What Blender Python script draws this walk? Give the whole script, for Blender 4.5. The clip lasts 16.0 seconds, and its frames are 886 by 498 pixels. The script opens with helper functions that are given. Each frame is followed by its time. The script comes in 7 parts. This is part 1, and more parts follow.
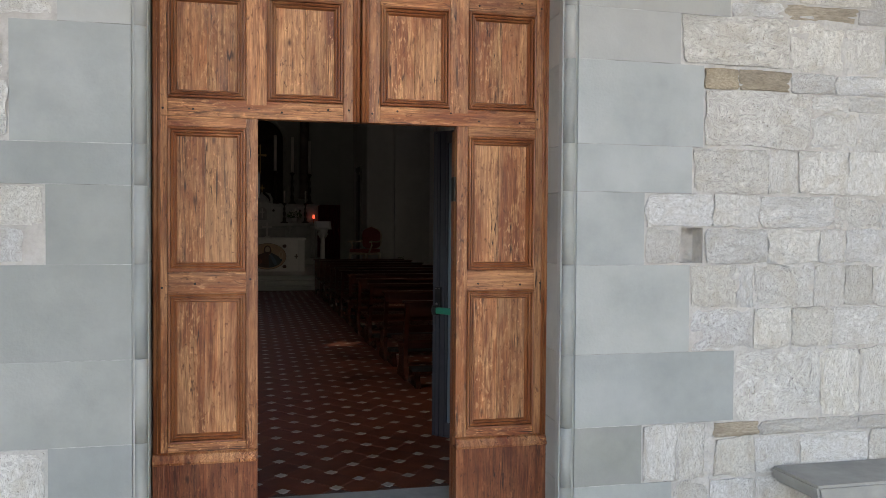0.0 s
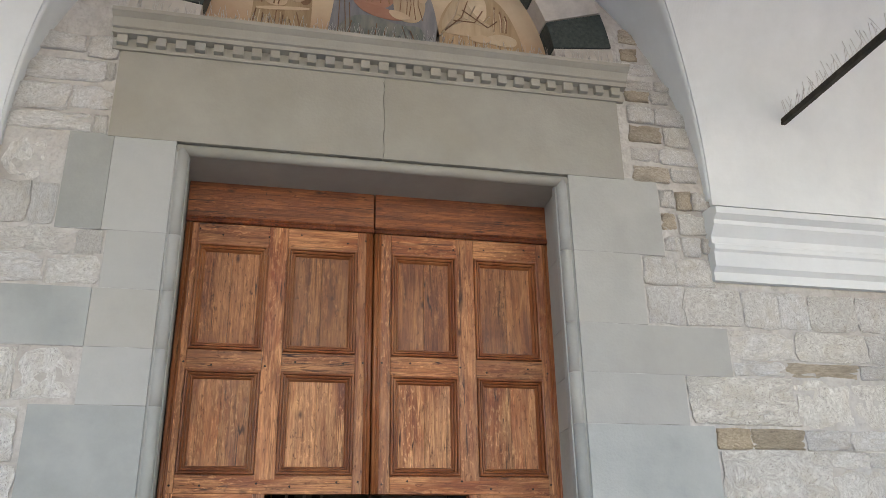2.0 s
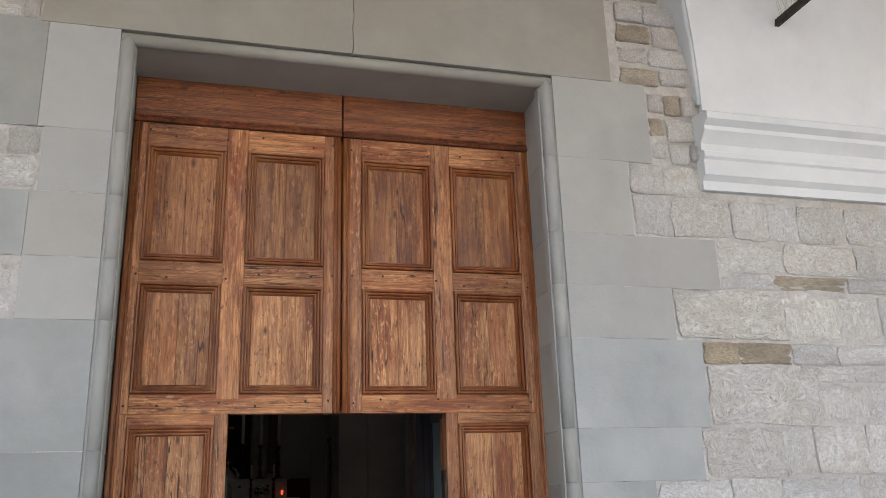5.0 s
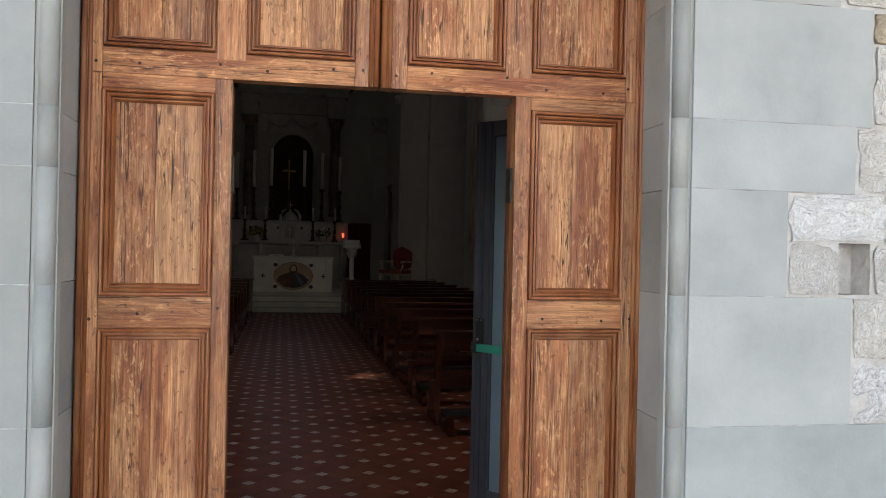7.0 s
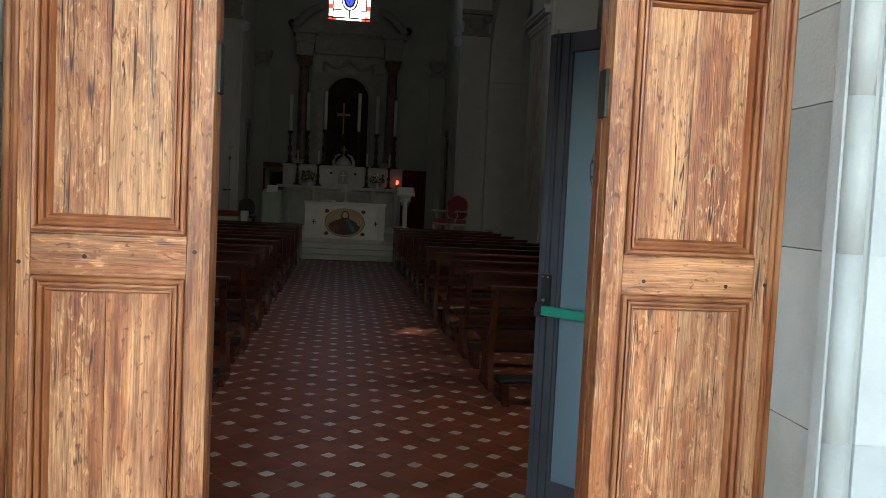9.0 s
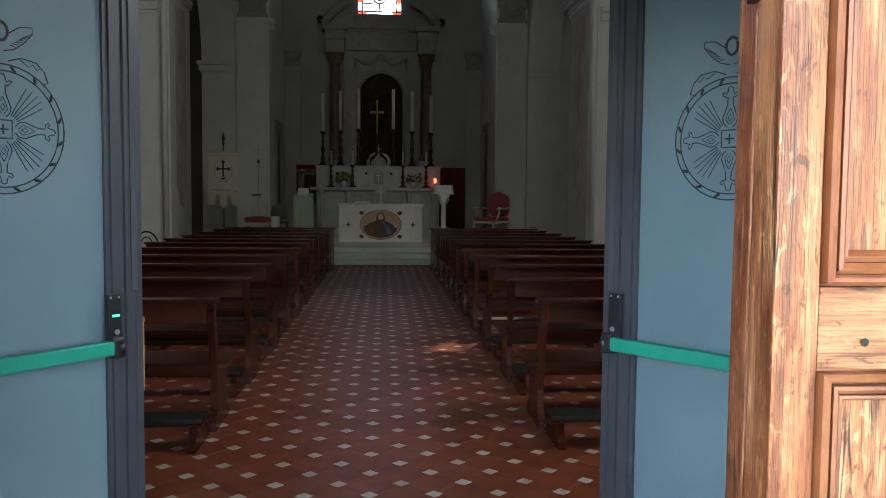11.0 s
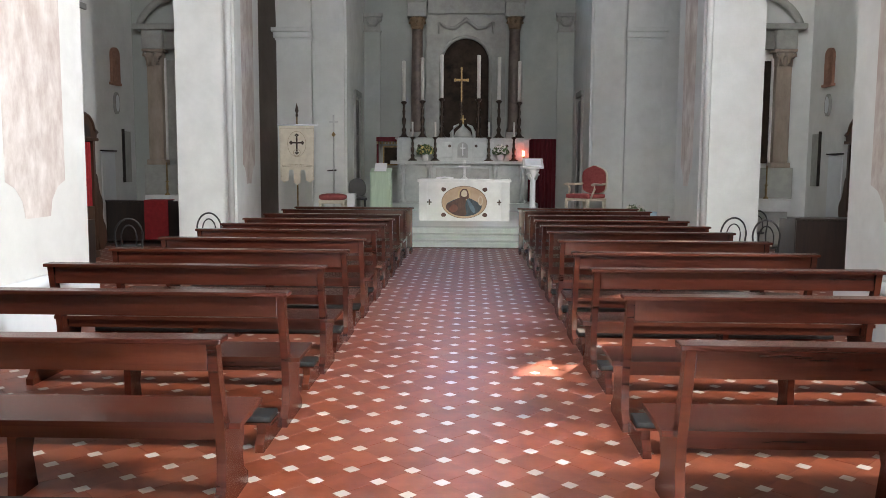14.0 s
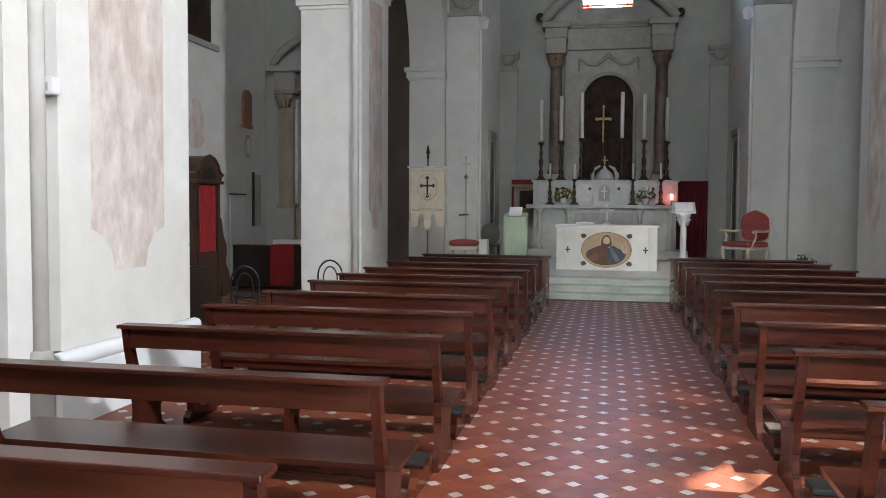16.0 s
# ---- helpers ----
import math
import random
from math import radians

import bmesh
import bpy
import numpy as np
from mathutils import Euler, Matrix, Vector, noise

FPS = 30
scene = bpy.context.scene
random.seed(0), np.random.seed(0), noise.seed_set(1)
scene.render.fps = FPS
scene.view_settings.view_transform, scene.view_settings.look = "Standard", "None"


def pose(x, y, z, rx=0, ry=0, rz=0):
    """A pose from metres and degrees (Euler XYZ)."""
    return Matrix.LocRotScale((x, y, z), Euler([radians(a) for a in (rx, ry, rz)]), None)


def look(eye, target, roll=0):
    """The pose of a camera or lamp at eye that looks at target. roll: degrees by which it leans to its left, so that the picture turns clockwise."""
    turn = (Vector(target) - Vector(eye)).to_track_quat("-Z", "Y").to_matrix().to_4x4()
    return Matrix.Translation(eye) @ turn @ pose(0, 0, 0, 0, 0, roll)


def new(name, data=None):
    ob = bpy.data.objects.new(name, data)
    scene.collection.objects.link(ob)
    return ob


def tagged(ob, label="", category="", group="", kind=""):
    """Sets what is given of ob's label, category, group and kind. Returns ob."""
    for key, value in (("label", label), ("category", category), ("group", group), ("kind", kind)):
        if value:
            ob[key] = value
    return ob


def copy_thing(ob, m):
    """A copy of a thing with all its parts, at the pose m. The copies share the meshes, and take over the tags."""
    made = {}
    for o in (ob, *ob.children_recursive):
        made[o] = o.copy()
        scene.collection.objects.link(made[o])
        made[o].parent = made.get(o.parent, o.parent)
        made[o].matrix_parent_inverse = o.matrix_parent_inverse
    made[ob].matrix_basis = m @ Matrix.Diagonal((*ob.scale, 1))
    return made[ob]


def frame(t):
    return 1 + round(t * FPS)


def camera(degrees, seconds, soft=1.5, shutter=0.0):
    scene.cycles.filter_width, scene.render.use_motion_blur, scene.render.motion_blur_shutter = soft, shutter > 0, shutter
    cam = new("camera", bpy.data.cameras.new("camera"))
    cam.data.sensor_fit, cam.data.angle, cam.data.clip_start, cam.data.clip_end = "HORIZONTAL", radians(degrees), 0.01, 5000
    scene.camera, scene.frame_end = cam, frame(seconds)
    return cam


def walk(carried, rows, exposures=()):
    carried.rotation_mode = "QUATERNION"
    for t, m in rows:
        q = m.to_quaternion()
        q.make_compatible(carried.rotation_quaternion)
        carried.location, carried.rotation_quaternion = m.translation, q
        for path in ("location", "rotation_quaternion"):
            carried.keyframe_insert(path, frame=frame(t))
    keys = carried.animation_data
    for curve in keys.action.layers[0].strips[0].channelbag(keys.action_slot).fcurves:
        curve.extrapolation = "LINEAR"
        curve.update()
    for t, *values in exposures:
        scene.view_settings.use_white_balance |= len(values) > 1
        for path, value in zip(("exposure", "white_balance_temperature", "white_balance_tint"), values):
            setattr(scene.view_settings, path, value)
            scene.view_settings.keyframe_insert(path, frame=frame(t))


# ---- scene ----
cam = camera(56.7, 16.0, soft=0.8)
PATH = [
    (0, (0.031, -0.027, 1.714), (0.491, 1.919, 1.663), 0.4),
    (0.5, (0.033, -0.031, 1.739), (0.468, 1.914, 1.91), 1.0),
    (1, (0.023, -0.042, 1.786), (0.435, 1.875, 2.183), 0.5),
    (1.5, (0.059, -0.058, 1.839), (0.45, 1.804, 2.456), -0.2),
    (2, (0.058, -0.069, 1.896), (0.455, 1.749, 2.63), -0.9),
    (2.5, (0.046, -0.075, 1.946), (0.446, 1.7, 2.776), -1.3),
    (3, (0.06, -0.072, 1.955), (0.448, 1.661, 2.875), -0.6),
    (3.5, (0.053, -0.057, 1.967), (0.437, 1.648, 2.94), -0.7),
    (4, (0.025, -0.019, 1.97), (0.417, 1.674, 2.959), -0.7),
    (4.5, (0.046, 0.07, 1.917), (0.491, 1.809, 2.799), -1.5),
    (5, (0.023, 0.3, 1.892), (0.537, 2.147, 2.462), -1.8),
    (5.2, (0.004, 0.429, 1.875), (0.545, 2.311, 2.281), -1.3),
    (7.5, (0.367, 1.49, 1.643), (0.671, 3.467, 1.597), 0.9),
    (8, (0.409, 1.646, 1.636), (0.647, 3.629, 1.523), 0.7),
    (8.5, (0.409, 1.933, 1.612), (0.661, 3.913, 1.492), 2.8),
    (10.8, (0.641, 3.339, 1.598), (0.841, 5.325, 1.468), 0.7),
    (11, (0.663, 3.477, 1.589), (0.807, 5.468, 1.461), 0.5),
    (11.5, (0.732, 3.784, 1.558), (0.729, 5.782, 1.458), 0.9),
    (12, (0.711, 4.089, 1.575), (0.7, 6.086, 1.462), 1.6),
    (12.5, (0.647, 4.362, 1.608), (0.707, 6.358, 1.494), 1.2),
    (13, (0.639, 4.566, 1.604), (0.667, 6.561, 1.477), 0.1),
    (13.2, (0.664, 4.702, 1.612), (0.659, 6.699, 1.486), 0.1),
    (13.5, (0.695, 4.909, 1.639), (0.662, 6.903, 1.491), -0.5),
    (14, (0.734, 5.193, 1.711), (0.668, 7.182, 1.509), 0.3),
    (14.5, (0.679, 5.524, 1.732), (0.684, 7.516, 1.554), 0.8),
    (15, (0.711, 5.877, 1.729), (0.705, 7.87, 1.561), -0.6),
    (15.2, (0.709, 6.046, 1.728), (0.637, 8.04, 1.597), -1.1),
    (15.5, (0.718, 6.26, 1.74), (0.511, 8.245, 1.611), -0.6),
    (15.6, (0.706, 6.327, 1.743), (0.437, 8.304, 1.61), -0.5),
    (16, (0.607, 6.586, 1.728), (0.214, 8.544, 1.629), 0.4),
]
EXPOSURES = [(0, 2.65, 8500, 24), (2.0, 2.6, 8500, 24), (3.5, 2.5, 8200, 24), (5.2, 2.5, 8500, 27), (7.5, 3.25, 8400, 21), (8.7, 3.7, 7900, 13), (10.8, 4.35, 7000, 12), (11.5, 5.65, 7900, 17), (12.0, 6.1, 8200, 20), (12.5, 6.35, 8300, 20), (13.0, 6.6, 8300, 21), (13.5, 7.05, 7500, 19), (14.0, 7.3, 6850, 17), (15.0, 7.45, 6850, 17), (16.0, 6.95, 6750, 17)]
walk(cam, [(t, look(eye, target, roll)) for t, eye, target, roll in PATH], EXPOSURES)

AX = 0.638  # axis of door and nave

# ---- light ----
world = bpy.data.worlds.new("sky")
scene.world = world
world.use_nodes = True
wn = world.node_tree
sky = wn.nodes.new("ShaderNodeTexSky")
sky.sky_type = "NISHITA"
sky.sun_disc = False
sky.sun_elevation = radians(25.6)
SUN_FROM = Vector((1.28, 1.65, 1.0)).normalized()
sky.sun_rotation = math.atan2(SUN_FROM.x, SUN_FROM.y)
wn.links.new(sky.outputs[0], wn.nodes["Background"].inputs[0])
wn.nodes["Background"].inputs[1].default_value = 0.15
sun = new("sun", bpy.data.lights.new("sun", "SUN"))
sun.data.energy = 4.0
sun.data.angle = radians(0.53)
sun.data.color = (1.0, 0.93, 0.84)
sun.matrix_world = look(SUN_FROM * 40, (0, 0, 0))


def daylight_lamp(name, eye, target, w, h, watts, colour=(0.88, 0.95, 1.0), spread=180):
    ob = new(name, bpy.data.lights.new(name, "AREA"))
    ob.data.shape = "RECTANGLE"
    ob.data.size, ob.data.size_y, ob.data.energy, ob.data.color = w, h, watts, colour
    ob.data.spread = radians(spread)
    ob.matrix_world = look(eye, target)
    return ob


WIN_Y = (8.2, 21.3)
for wy, watts, aim in ((8.2, 19.0, 11.0), (21.3, 1.0, 24.0)):
    daylight_lamp("window_daylight", (AX + 7.95, wy, 5.45), (AX - 4.3, aim, 2.4), 1.1, 0.95, watts, spread=150 if wy < 15 else 100)
# Added fill lamp over the entrance, without a window; brightens the pier fronts.
daylight_lamp("window_daylight", (AX, 5.55, 7.6), (AX, 24, 5.0), 1.8, 1.8, 8.0)
# Added fill high on the right nave wall, for the left piers; no opening.
daylight_lamp("window_daylight", (AX + 4.24, 11.0, 9.3), (AX - 4, 11.0, 2.6), 1.2, 1.2, 1.4)
# Two more added fills, narrowed to lift the far piers; no windows behind them.
for s in (-1, 1):
    daylight_lamp("window_daylight", (AX + s * 4.24, 18.6, 9.3), (AX - s * 3.2, 28.0, 4.6), 1.2, 1.2, 0.14, spread=80)


# ---- materials ----
def links(nt, *pairs):
    for a, b in pairs:
        nt.links.new(a, b)


def material(name, a, b, rough=0.6, scale=6.0, detail=6.0, stretch=(1, 1, 1), bump=0.15, metal=0.0, c=None, patch=1.2, island=False,
             vary=0.12, spec=0.5, bump_scale=None, patch_amount=0.5, chisel=False, tint=None):
    """Noise grain between the colours a and b, large patches of c, a change of value from piece to piece, and relief."""
    m = bpy.data.materials.new(name)
    m.use_nodes = True
    nt = m.node_tree
    n = nt.nodes
    p = n["Principled BSDF"]
    p.inputs["Roughness"].default_value = rough
    p.inputs["Metallic"].default_value = metal
    p.inputs["Specular IOR Level"].default_value = spec
    co = n.new("ShaderNodeTexCoord")
    mp = n.new("ShaderNodeMapping")
    mp.inputs["Scale"].default_value = stretch
    info = n.new("ShaderNodeObjectInfo")
    off = n.new("ShaderNodeVectorMath")
    off.operation = "ADD"
    mul = n.new("ShaderNodeMath")
    mul.operation = "MULTIPLY"
    mul.inputs[1].default_value = 37.0
    rnd = info.outputs["Random"]
    if island:
        geo = n.new("ShaderNodeNewGeometry")
        rnd = geo.outputs["Random Per Island"]
    t1 = n.new("ShaderNodeTexNoise")
    t1.inputs["Scale"].default_value = scale
    t1.inputs["Detail"].default_value = detail
    t1.inputs["Roughness"].default_value = 0.65
    t2 = n.new("ShaderNodeTexNoise")
    t2.inputs["Scale"].default_value = patch
    t2.inputs["Detail"].default_value = 4
    r1 = n.new("ShaderNodeValToRGB")
    r1.color_ramp.elements[0].position, r1.color_ramp.elements[1].position = 0.32, 0.7
    r1.color_ramp.elements[0].color, r1.color_ramp.elements[1].color = (*a, 1), (*b, 1)
    r2 = n.new("ShaderNodeValToRGB")
    r2.color_ramp.elements[0].position, r2.color_ramp.elements[1].position = 0.48, 0.72
    r2.color_ramp.elements[0].color = (0, 0, 0, 1)
    r2.color_ramp.elements[1].color = (patch_amount,) * 3 + (1,)
    mix = n.new("ShaderNodeMixRGB")
    mix.inputs[2].default_value = (*(c or tuple(v * 0.75 for v in a)), 1)
    hsv = n.new("ShaderNodeHueSaturation")
    val = n.new("ShaderNodeMath")
    val.operation = "MULTIPLY_ADD"
    val.inputs[1].default_value, val.inputs[2].default_value = 2 * vary, 1 - vary
    bp = n.new("ShaderNodeBump")
    bp.inputs["Strength"].default_value = bump
    bp.inputs["Distance"].default_value = 0.02
    links(nt, (rnd, mul.inputs[0]), (co.outputs["Object"], mp.inputs[0]), (mp.outputs[0], off.inputs[0]), (mul.outputs[0], off.inputs[1]),
          (off.outputs[0], t1.inputs[0]), (off.outputs[0], t2.inputs[0]), (t1.outputs[0], r1.inputs[0]), (t2.outputs[0], r2.inputs[0]),
          (r1.outputs[0], mix.inputs[1]), (r2.outputs[0], mix.inputs[0]), (rnd, val.inputs[0]), (val.outputs[0], hsv.inputs["Value"]),
          (mix.outputs[0], hsv.inputs["Color"]), (hsv.outputs[0], p.inputs["Base Color"]), (bp.outputs[0], p.inputs["Normal"]))
    if tint:   # some pieces lean towards another colour
        scatter = n.new("ShaderNodeMath")
        scatter.operation = "MULTIPLY"
        scatter.inputs[1].default_value = 13.7
        part_of = n.new("ShaderNodeMath")
        part_of.operation = "FRACT"
        lean = n.new("ShaderNodeMixRGB")
        lean.blend_type = "MULTIPLY"
        lean.inputs[2].default_value = (*tint, 1)
        links(nt, (rnd, scatter.inputs[0]), (scatter.outputs[0], part_of.inputs[0]), (part_of.outputs[0], lean.inputs[0]), (mix.outputs[0], lean.inputs[1]), (lean.outputs[0], hsv.inputs["Color"]))
    if bump_scale:
        t3 = n.new("ShaderNodeTexNoise")
        t3.inputs["Scale"].default_value = bump_scale
        t3.inputs["Detail"].default_value = 5
        links(nt, (off.outputs[0], t3.inputs[0]), (t3.outputs[0], bp.inputs["Height"]))
        if chisel:   # short crossing tool marks
            t3.noise_type = "RIDGED_MULTIFRACTAL"
            t3.normalize = True
            t3.inputs["Scale"].default_value = bump_scale * 0.85
            t3.inputs["Distortion"].default_value = 0.5
            # Scattered dark flecks, multiplied into the colour apart from the relief.
            pit = n.new("ShaderNodeTexNoise")
            pit.inputs["Scale"].default_value, pit.inputs["Detail"].default_value, pit.inputs["Distortion"].default_value = 30.0, 6, 2.5
            rp = n.new("ShaderNodeValToRGB")
            rp.color_ramp.elements[0].position, rp.color_ramp.elements[1].position = 0.34, 0.43
            rp.color_ramp.elements[0].color, rp.color_ramp.elements[1].color = (0.52, 0.50, 0.47, 1), (1, 1, 1, 1)
            pit_tone = n.new("ShaderNodeMixRGB")
            pit_tone.blend_type = "MULTIPLY"
            pit_tone.inputs[0].default_value = 1.0
            links(nt, (off.outputs[0], pit.inputs[0]), (pit.outputs[0], rp.inputs[0]), (hsv.outputs[0], pit_tone.inputs[1]), (rp.outputs[0], pit_tone.inputs[2]), (pit_tone.outputs[0], p.inputs["Base Color"]))
    else:
        links(nt, (t1.outputs[0], bp.inputs["Height"]))
    return m




def worn_wood(name, dark, mid, pale, axis, rough=0.5, wear_amount=1.0):
    """Old varnished wood: long fibres, broader bands, pale scuffed places and dark stains."""
    m = bpy.data.materials.new(name)
    m.use_nodes = True
    nt = m.node_tree
    n = nt.nodes
    p = n["Principled BSDF"]
    co = n.new("ShaderNodeTexCoord")
    info = n.new("ShaderNodeObjectInfo")
    mul = n.new("ShaderNodeMath")
    mul.operation = "MULTIPLY"
    mul.inputs[1].default_value = 53.0
    off = n.new("ShaderNodeVectorMath")
    off.operation = "ADD"
    links(nt, (info.outputs["Random"], mul.inputs[0]), (co.outputs["Object"], off.inputs[0]), (mul.outputs[0], off.inputs[1]))

    def layer(across, along, detail, warp=0.0):
        mp = n.new("ShaderNodeMapping")
        mp.inputs["Scale"].default_value = (across, across, along) if axis == "z" else (along, across, across)
        t = n.new("ShaderNodeTexNoise")
        t.inputs["Scale"].default_value = 1.0
        t.inputs["Detail"].default_value = detail
        t.inputs["Roughness"].default_value = 0.6
        t.inputs["Distortion"].default_value = warp
        links(nt, (off.outputs[0], mp.inputs[0]), (mp.outputs[0], t.inputs[0]))
        return t

    def ramp(src, lo, hi, a=(0, 0, 0), b=(1, 1, 1)):
        r = n.new("ShaderNodeValToRGB")
        r.color_ramp.elements[0].position, r.color_ramp.elements[1].position = lo, hi
        r.color_ramp.elements[0].color, r.color_ramp.elements[1].color = (*a, 1), (*b, 1)
        links(nt, (src, r.inputs[0]))
        return r.outputs[0]

    def mixed(fac, a, b, mode="MIX"):
        x = n.new("ShaderNodeMixRGB")
        x.blend_type = mode
        for s, v in ((0, fac), (1, a), (2, b)):
            if isinstance(v, (int, float)):
                x.inputs[s].default_value = v
            elif isinstance(v, tuple):
                x.inputs[s].default_value = (*v, 1)
            else:
                links(nt, (v, x.inputs[s]))
        return x.outputs[0]
    fibre, bands, wear, stain = layer(240, 9.0, 4, 0.2), layer(11, 0.7, 5, 1.6), layer(20, 3.0, 9, 0.7), layer(3.5, 1.3, 6, 0.8)
    check, gate = layer(30, 0.9, 2, 0.5), layer(7, 1.6, 3)
    knots = n.new("ShaderNodeTexVoronoi")
    kmap = n.new("ShaderNodeMapping")
    kmap.inputs["Scale"].default_value = (7, 7, 3.2) if axis == "z" else (3.2, 7, 7)
    knots.inputs["Scale"].default_value = 1.0
    links(nt, (off.outputs[0], kmap.inputs[0]), (kmap.outputs[0], knots.inputs[0]))
    # growth rings: lines that bow along the board
    rings = n.new("ShaderNodeTexWave")
    rmap = n.new("ShaderNodeMapping")
    rmap.inputs["Scale"].default_value = (1, 1, 0.11) if axis == "z" else (0.11, 1, 1)
    rings.bands_direction = "X" if axis == "z" else "Z"
    for key, value in (("Scale", 8.0), ("Distortion", 16.0), ("Detail", 4.0), ("Detail Scale", 0.9), ("Detail Roughness", 0.6)):
        rings.inputs[key].default_value = value
    links(nt, (off.outputs[0], rmap.inputs[0]), (rmap.outputs[0], rings.inputs[0]))
    k = wear_amount
    col = mixed(ramp(bands.outputs[0], 0.34, 0.62), dark, mid)
    broad = layer(5, 1.1, 6, 1.0)
    col = mixed(ramp(broad.outputs[0], 0.42, 0.66, (0, 0, 0), (0.75 * k,) * 3), col, pale)
    col = mixed(mixed(1.0, ramp(wear.outputs[0], 0.50, 0.66, (0, 0, 0), (0.9 * k,) * 3), ramp(fibre.outputs[0], 0.30, 0.55), "MULTIPLY"), col, pale)
    scuff = layer(60, 22, 6, 0.9)
    col = mixed(mixed(1.0, ramp(scuff.outputs[0], 0.55, 0.63, (0, 0, 0), (0.8 * k,) * 3), ramp(gate.outputs[0], 0.42, 0.58), "MULTIPLY"), col, tuple(min(1, v * 1.18) for v in pale))
    col = mixed(ramp(scuff.outputs[0], 0.34, 0.41, (0.7, 0.7, 0.7), (0, 0, 0)), col, tuple(v * 0.45 for v in dark))
    col = mixed(ramp(stain.outputs[0], 0.54, 0.72, (0, 0, 0), (0.75, 0.75, 0.75)), col, (dark[0] * 0.95, dark[1] * 0.62, dark[2] * 0.55))
    col = mixed(0.38, col, ramp(rings.outputs["Fac"], 0.05, 0.50, (0.50, 0.42, 0.36), (1.12, 1.12, 1.12)), "MULTIPLY")
    col = mixed(0.65, col, ramp(fibre.outputs[0], 0.36, 0.60, (0.52, 0.42, 0.36), (1.16, 1.16, 1.16)), "MULTIPLY")
    # thin checks along the grain, in places, and small knots
    band = n.new("ShaderNodeMath")
    band.operation = "SUBTRACT"
    band.inputs[1].default_value = 0.5
    near = n.new("ShaderNodeMath")
    near.operation = "ABSOLUTE"
    links(nt, (check.outputs[0], band.inputs[0]), (band.outputs[0], near.inputs[0]))
    line = mixed(1.0, ramp(near.outputs[0], 0.004, 0.016, (1, 1, 1), (0, 0, 0)), ramp(gate.outputs[0], 0.48, 0.58), "MULTIPLY")
    col = mixed(line, col, tuple(v * 0.22 for v in dark))
    knot = ramp(knots.outputs["Distance"], 0.03, 0.11, (0.9, 0.9, 0.9), (0, 0, 0))
    col = mixed(knot, col, tuple(v * 0.3 for v in dark))
    hsv = n.new("ShaderNodeHueSaturation")
    val = n.new("ShaderNodeMath")
    val.operation = "MULTIPLY_ADD"
    val.inputs[1].default_value, val.inputs[2].default_value = 0.34, 0.83
    bp = n.new("ShaderNodeBump")
    bp.inputs["Strength"].default_value, bp.inputs["Distance"].default_value = 0.6, 0.006
    add = n.new("ShaderNodeMath")
    links(nt, (info.outputs["Random"], val.inputs[0]), (val.outputs[0], hsv.inputs["Value"]), (col, hsv.inputs["Color"]), (hsv.outputs[0], p.inputs["Base Color"]),
          (fibre.outputs[0], add.inputs[0]), (bands.outputs[0], add.inputs[1]), (add.outputs[0], bp.inputs["Height"]), (bp.outputs[0], p.inputs["Normal"]))
    links(nt, (ramp(wear.outputs[0], 0.35, 0.7, (rough - 0.12,) * 3, (rough + 0.15,) * 3), p.inputs["Roughness"]))
    return m


door_wood = worn_wood("door_wood", (0.175, 0.040, 0.012), (0.365, 0.115, 0.036), (0.57, 0.275, 0.125), "z")
panel_wood = worn_wood("door_panel_wood", (0.185, 0.048, 0.017), (0.395, 0.138, 0.050), (0.60, 0.315, 0.15), "z", 0.55)
moulding_wood = material("door_moulding_wood", (0.175, 0.044, 0.014), (0.33, 0.105, 0.035), 0.45, 5, 7, (3, 1, 1), 0.05, c=(0.44, 0.185, 0.078), patch=2.2, patch_amount=0.7, vary=0.12)
# Darker than the lower wood: less worn, with shade under the lintel painted in.
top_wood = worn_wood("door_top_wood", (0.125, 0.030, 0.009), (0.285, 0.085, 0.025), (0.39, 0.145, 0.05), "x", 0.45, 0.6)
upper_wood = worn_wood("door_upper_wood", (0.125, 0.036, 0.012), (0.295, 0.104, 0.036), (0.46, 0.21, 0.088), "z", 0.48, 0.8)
door_red = worn_wood("door_red_wood", (0.105, 0.021, 0.008), (0.235, 0.058, 0.021), (0.40, 0.16, 0.07), "z", 0.45, 0.6)
door_rail_wood = worn_wood("door_rail_wood", (0.175, 0.041, 0.013), (0.365, 0.116, 0.037), (0.57, 0.27, 0.12), "x")
pew_wood = material("pew_wood", (0.022, 0.0043, 0.0024), (0.066, 0.0135, 0.0066), 0.25, 5, 8, (0.25, 3, 3), 0.06, c=(0.115, 0.031, 0.0145), patch=1.0, vary=0.22, spec=0.4)
sandstone = material("grey_sandstone", (0.27, 0.295, 0.29), (0.365, 0.387, 0.38), 0.8, 2.2, 8, (1, 1, 1), 0.14, c=(0.42, 0.445, 0.44), patch=1.6, patch_amount=0.35, vary=0.14, bump_scale=60, tint=(1.03, 0.985, 0.93))
lintel_stone = material("warm_sandstone", (0.305, 0.29, 0.25), (0.365, 0.35, 0.305), 0.8, 3, 7, (1, 1, 1), 0.10, c=(0.30, 0.265, 0.20), patch=0.9, vary=0.08, bump_scale=60, tint=(0.98, 1.0, 1.04))
upper_stone = material("upper_sandstone", (0.335, 0.335, 0.31), (0.405, 0.405, 0.375), 0.8, 2.5, 7, (1, 1, 1), 0.12, c=(0.37, 0.36, 0.32), patch=1.2, vary=0.09, bump_scale=60, tint=(0.97, 1.0, 1.05))
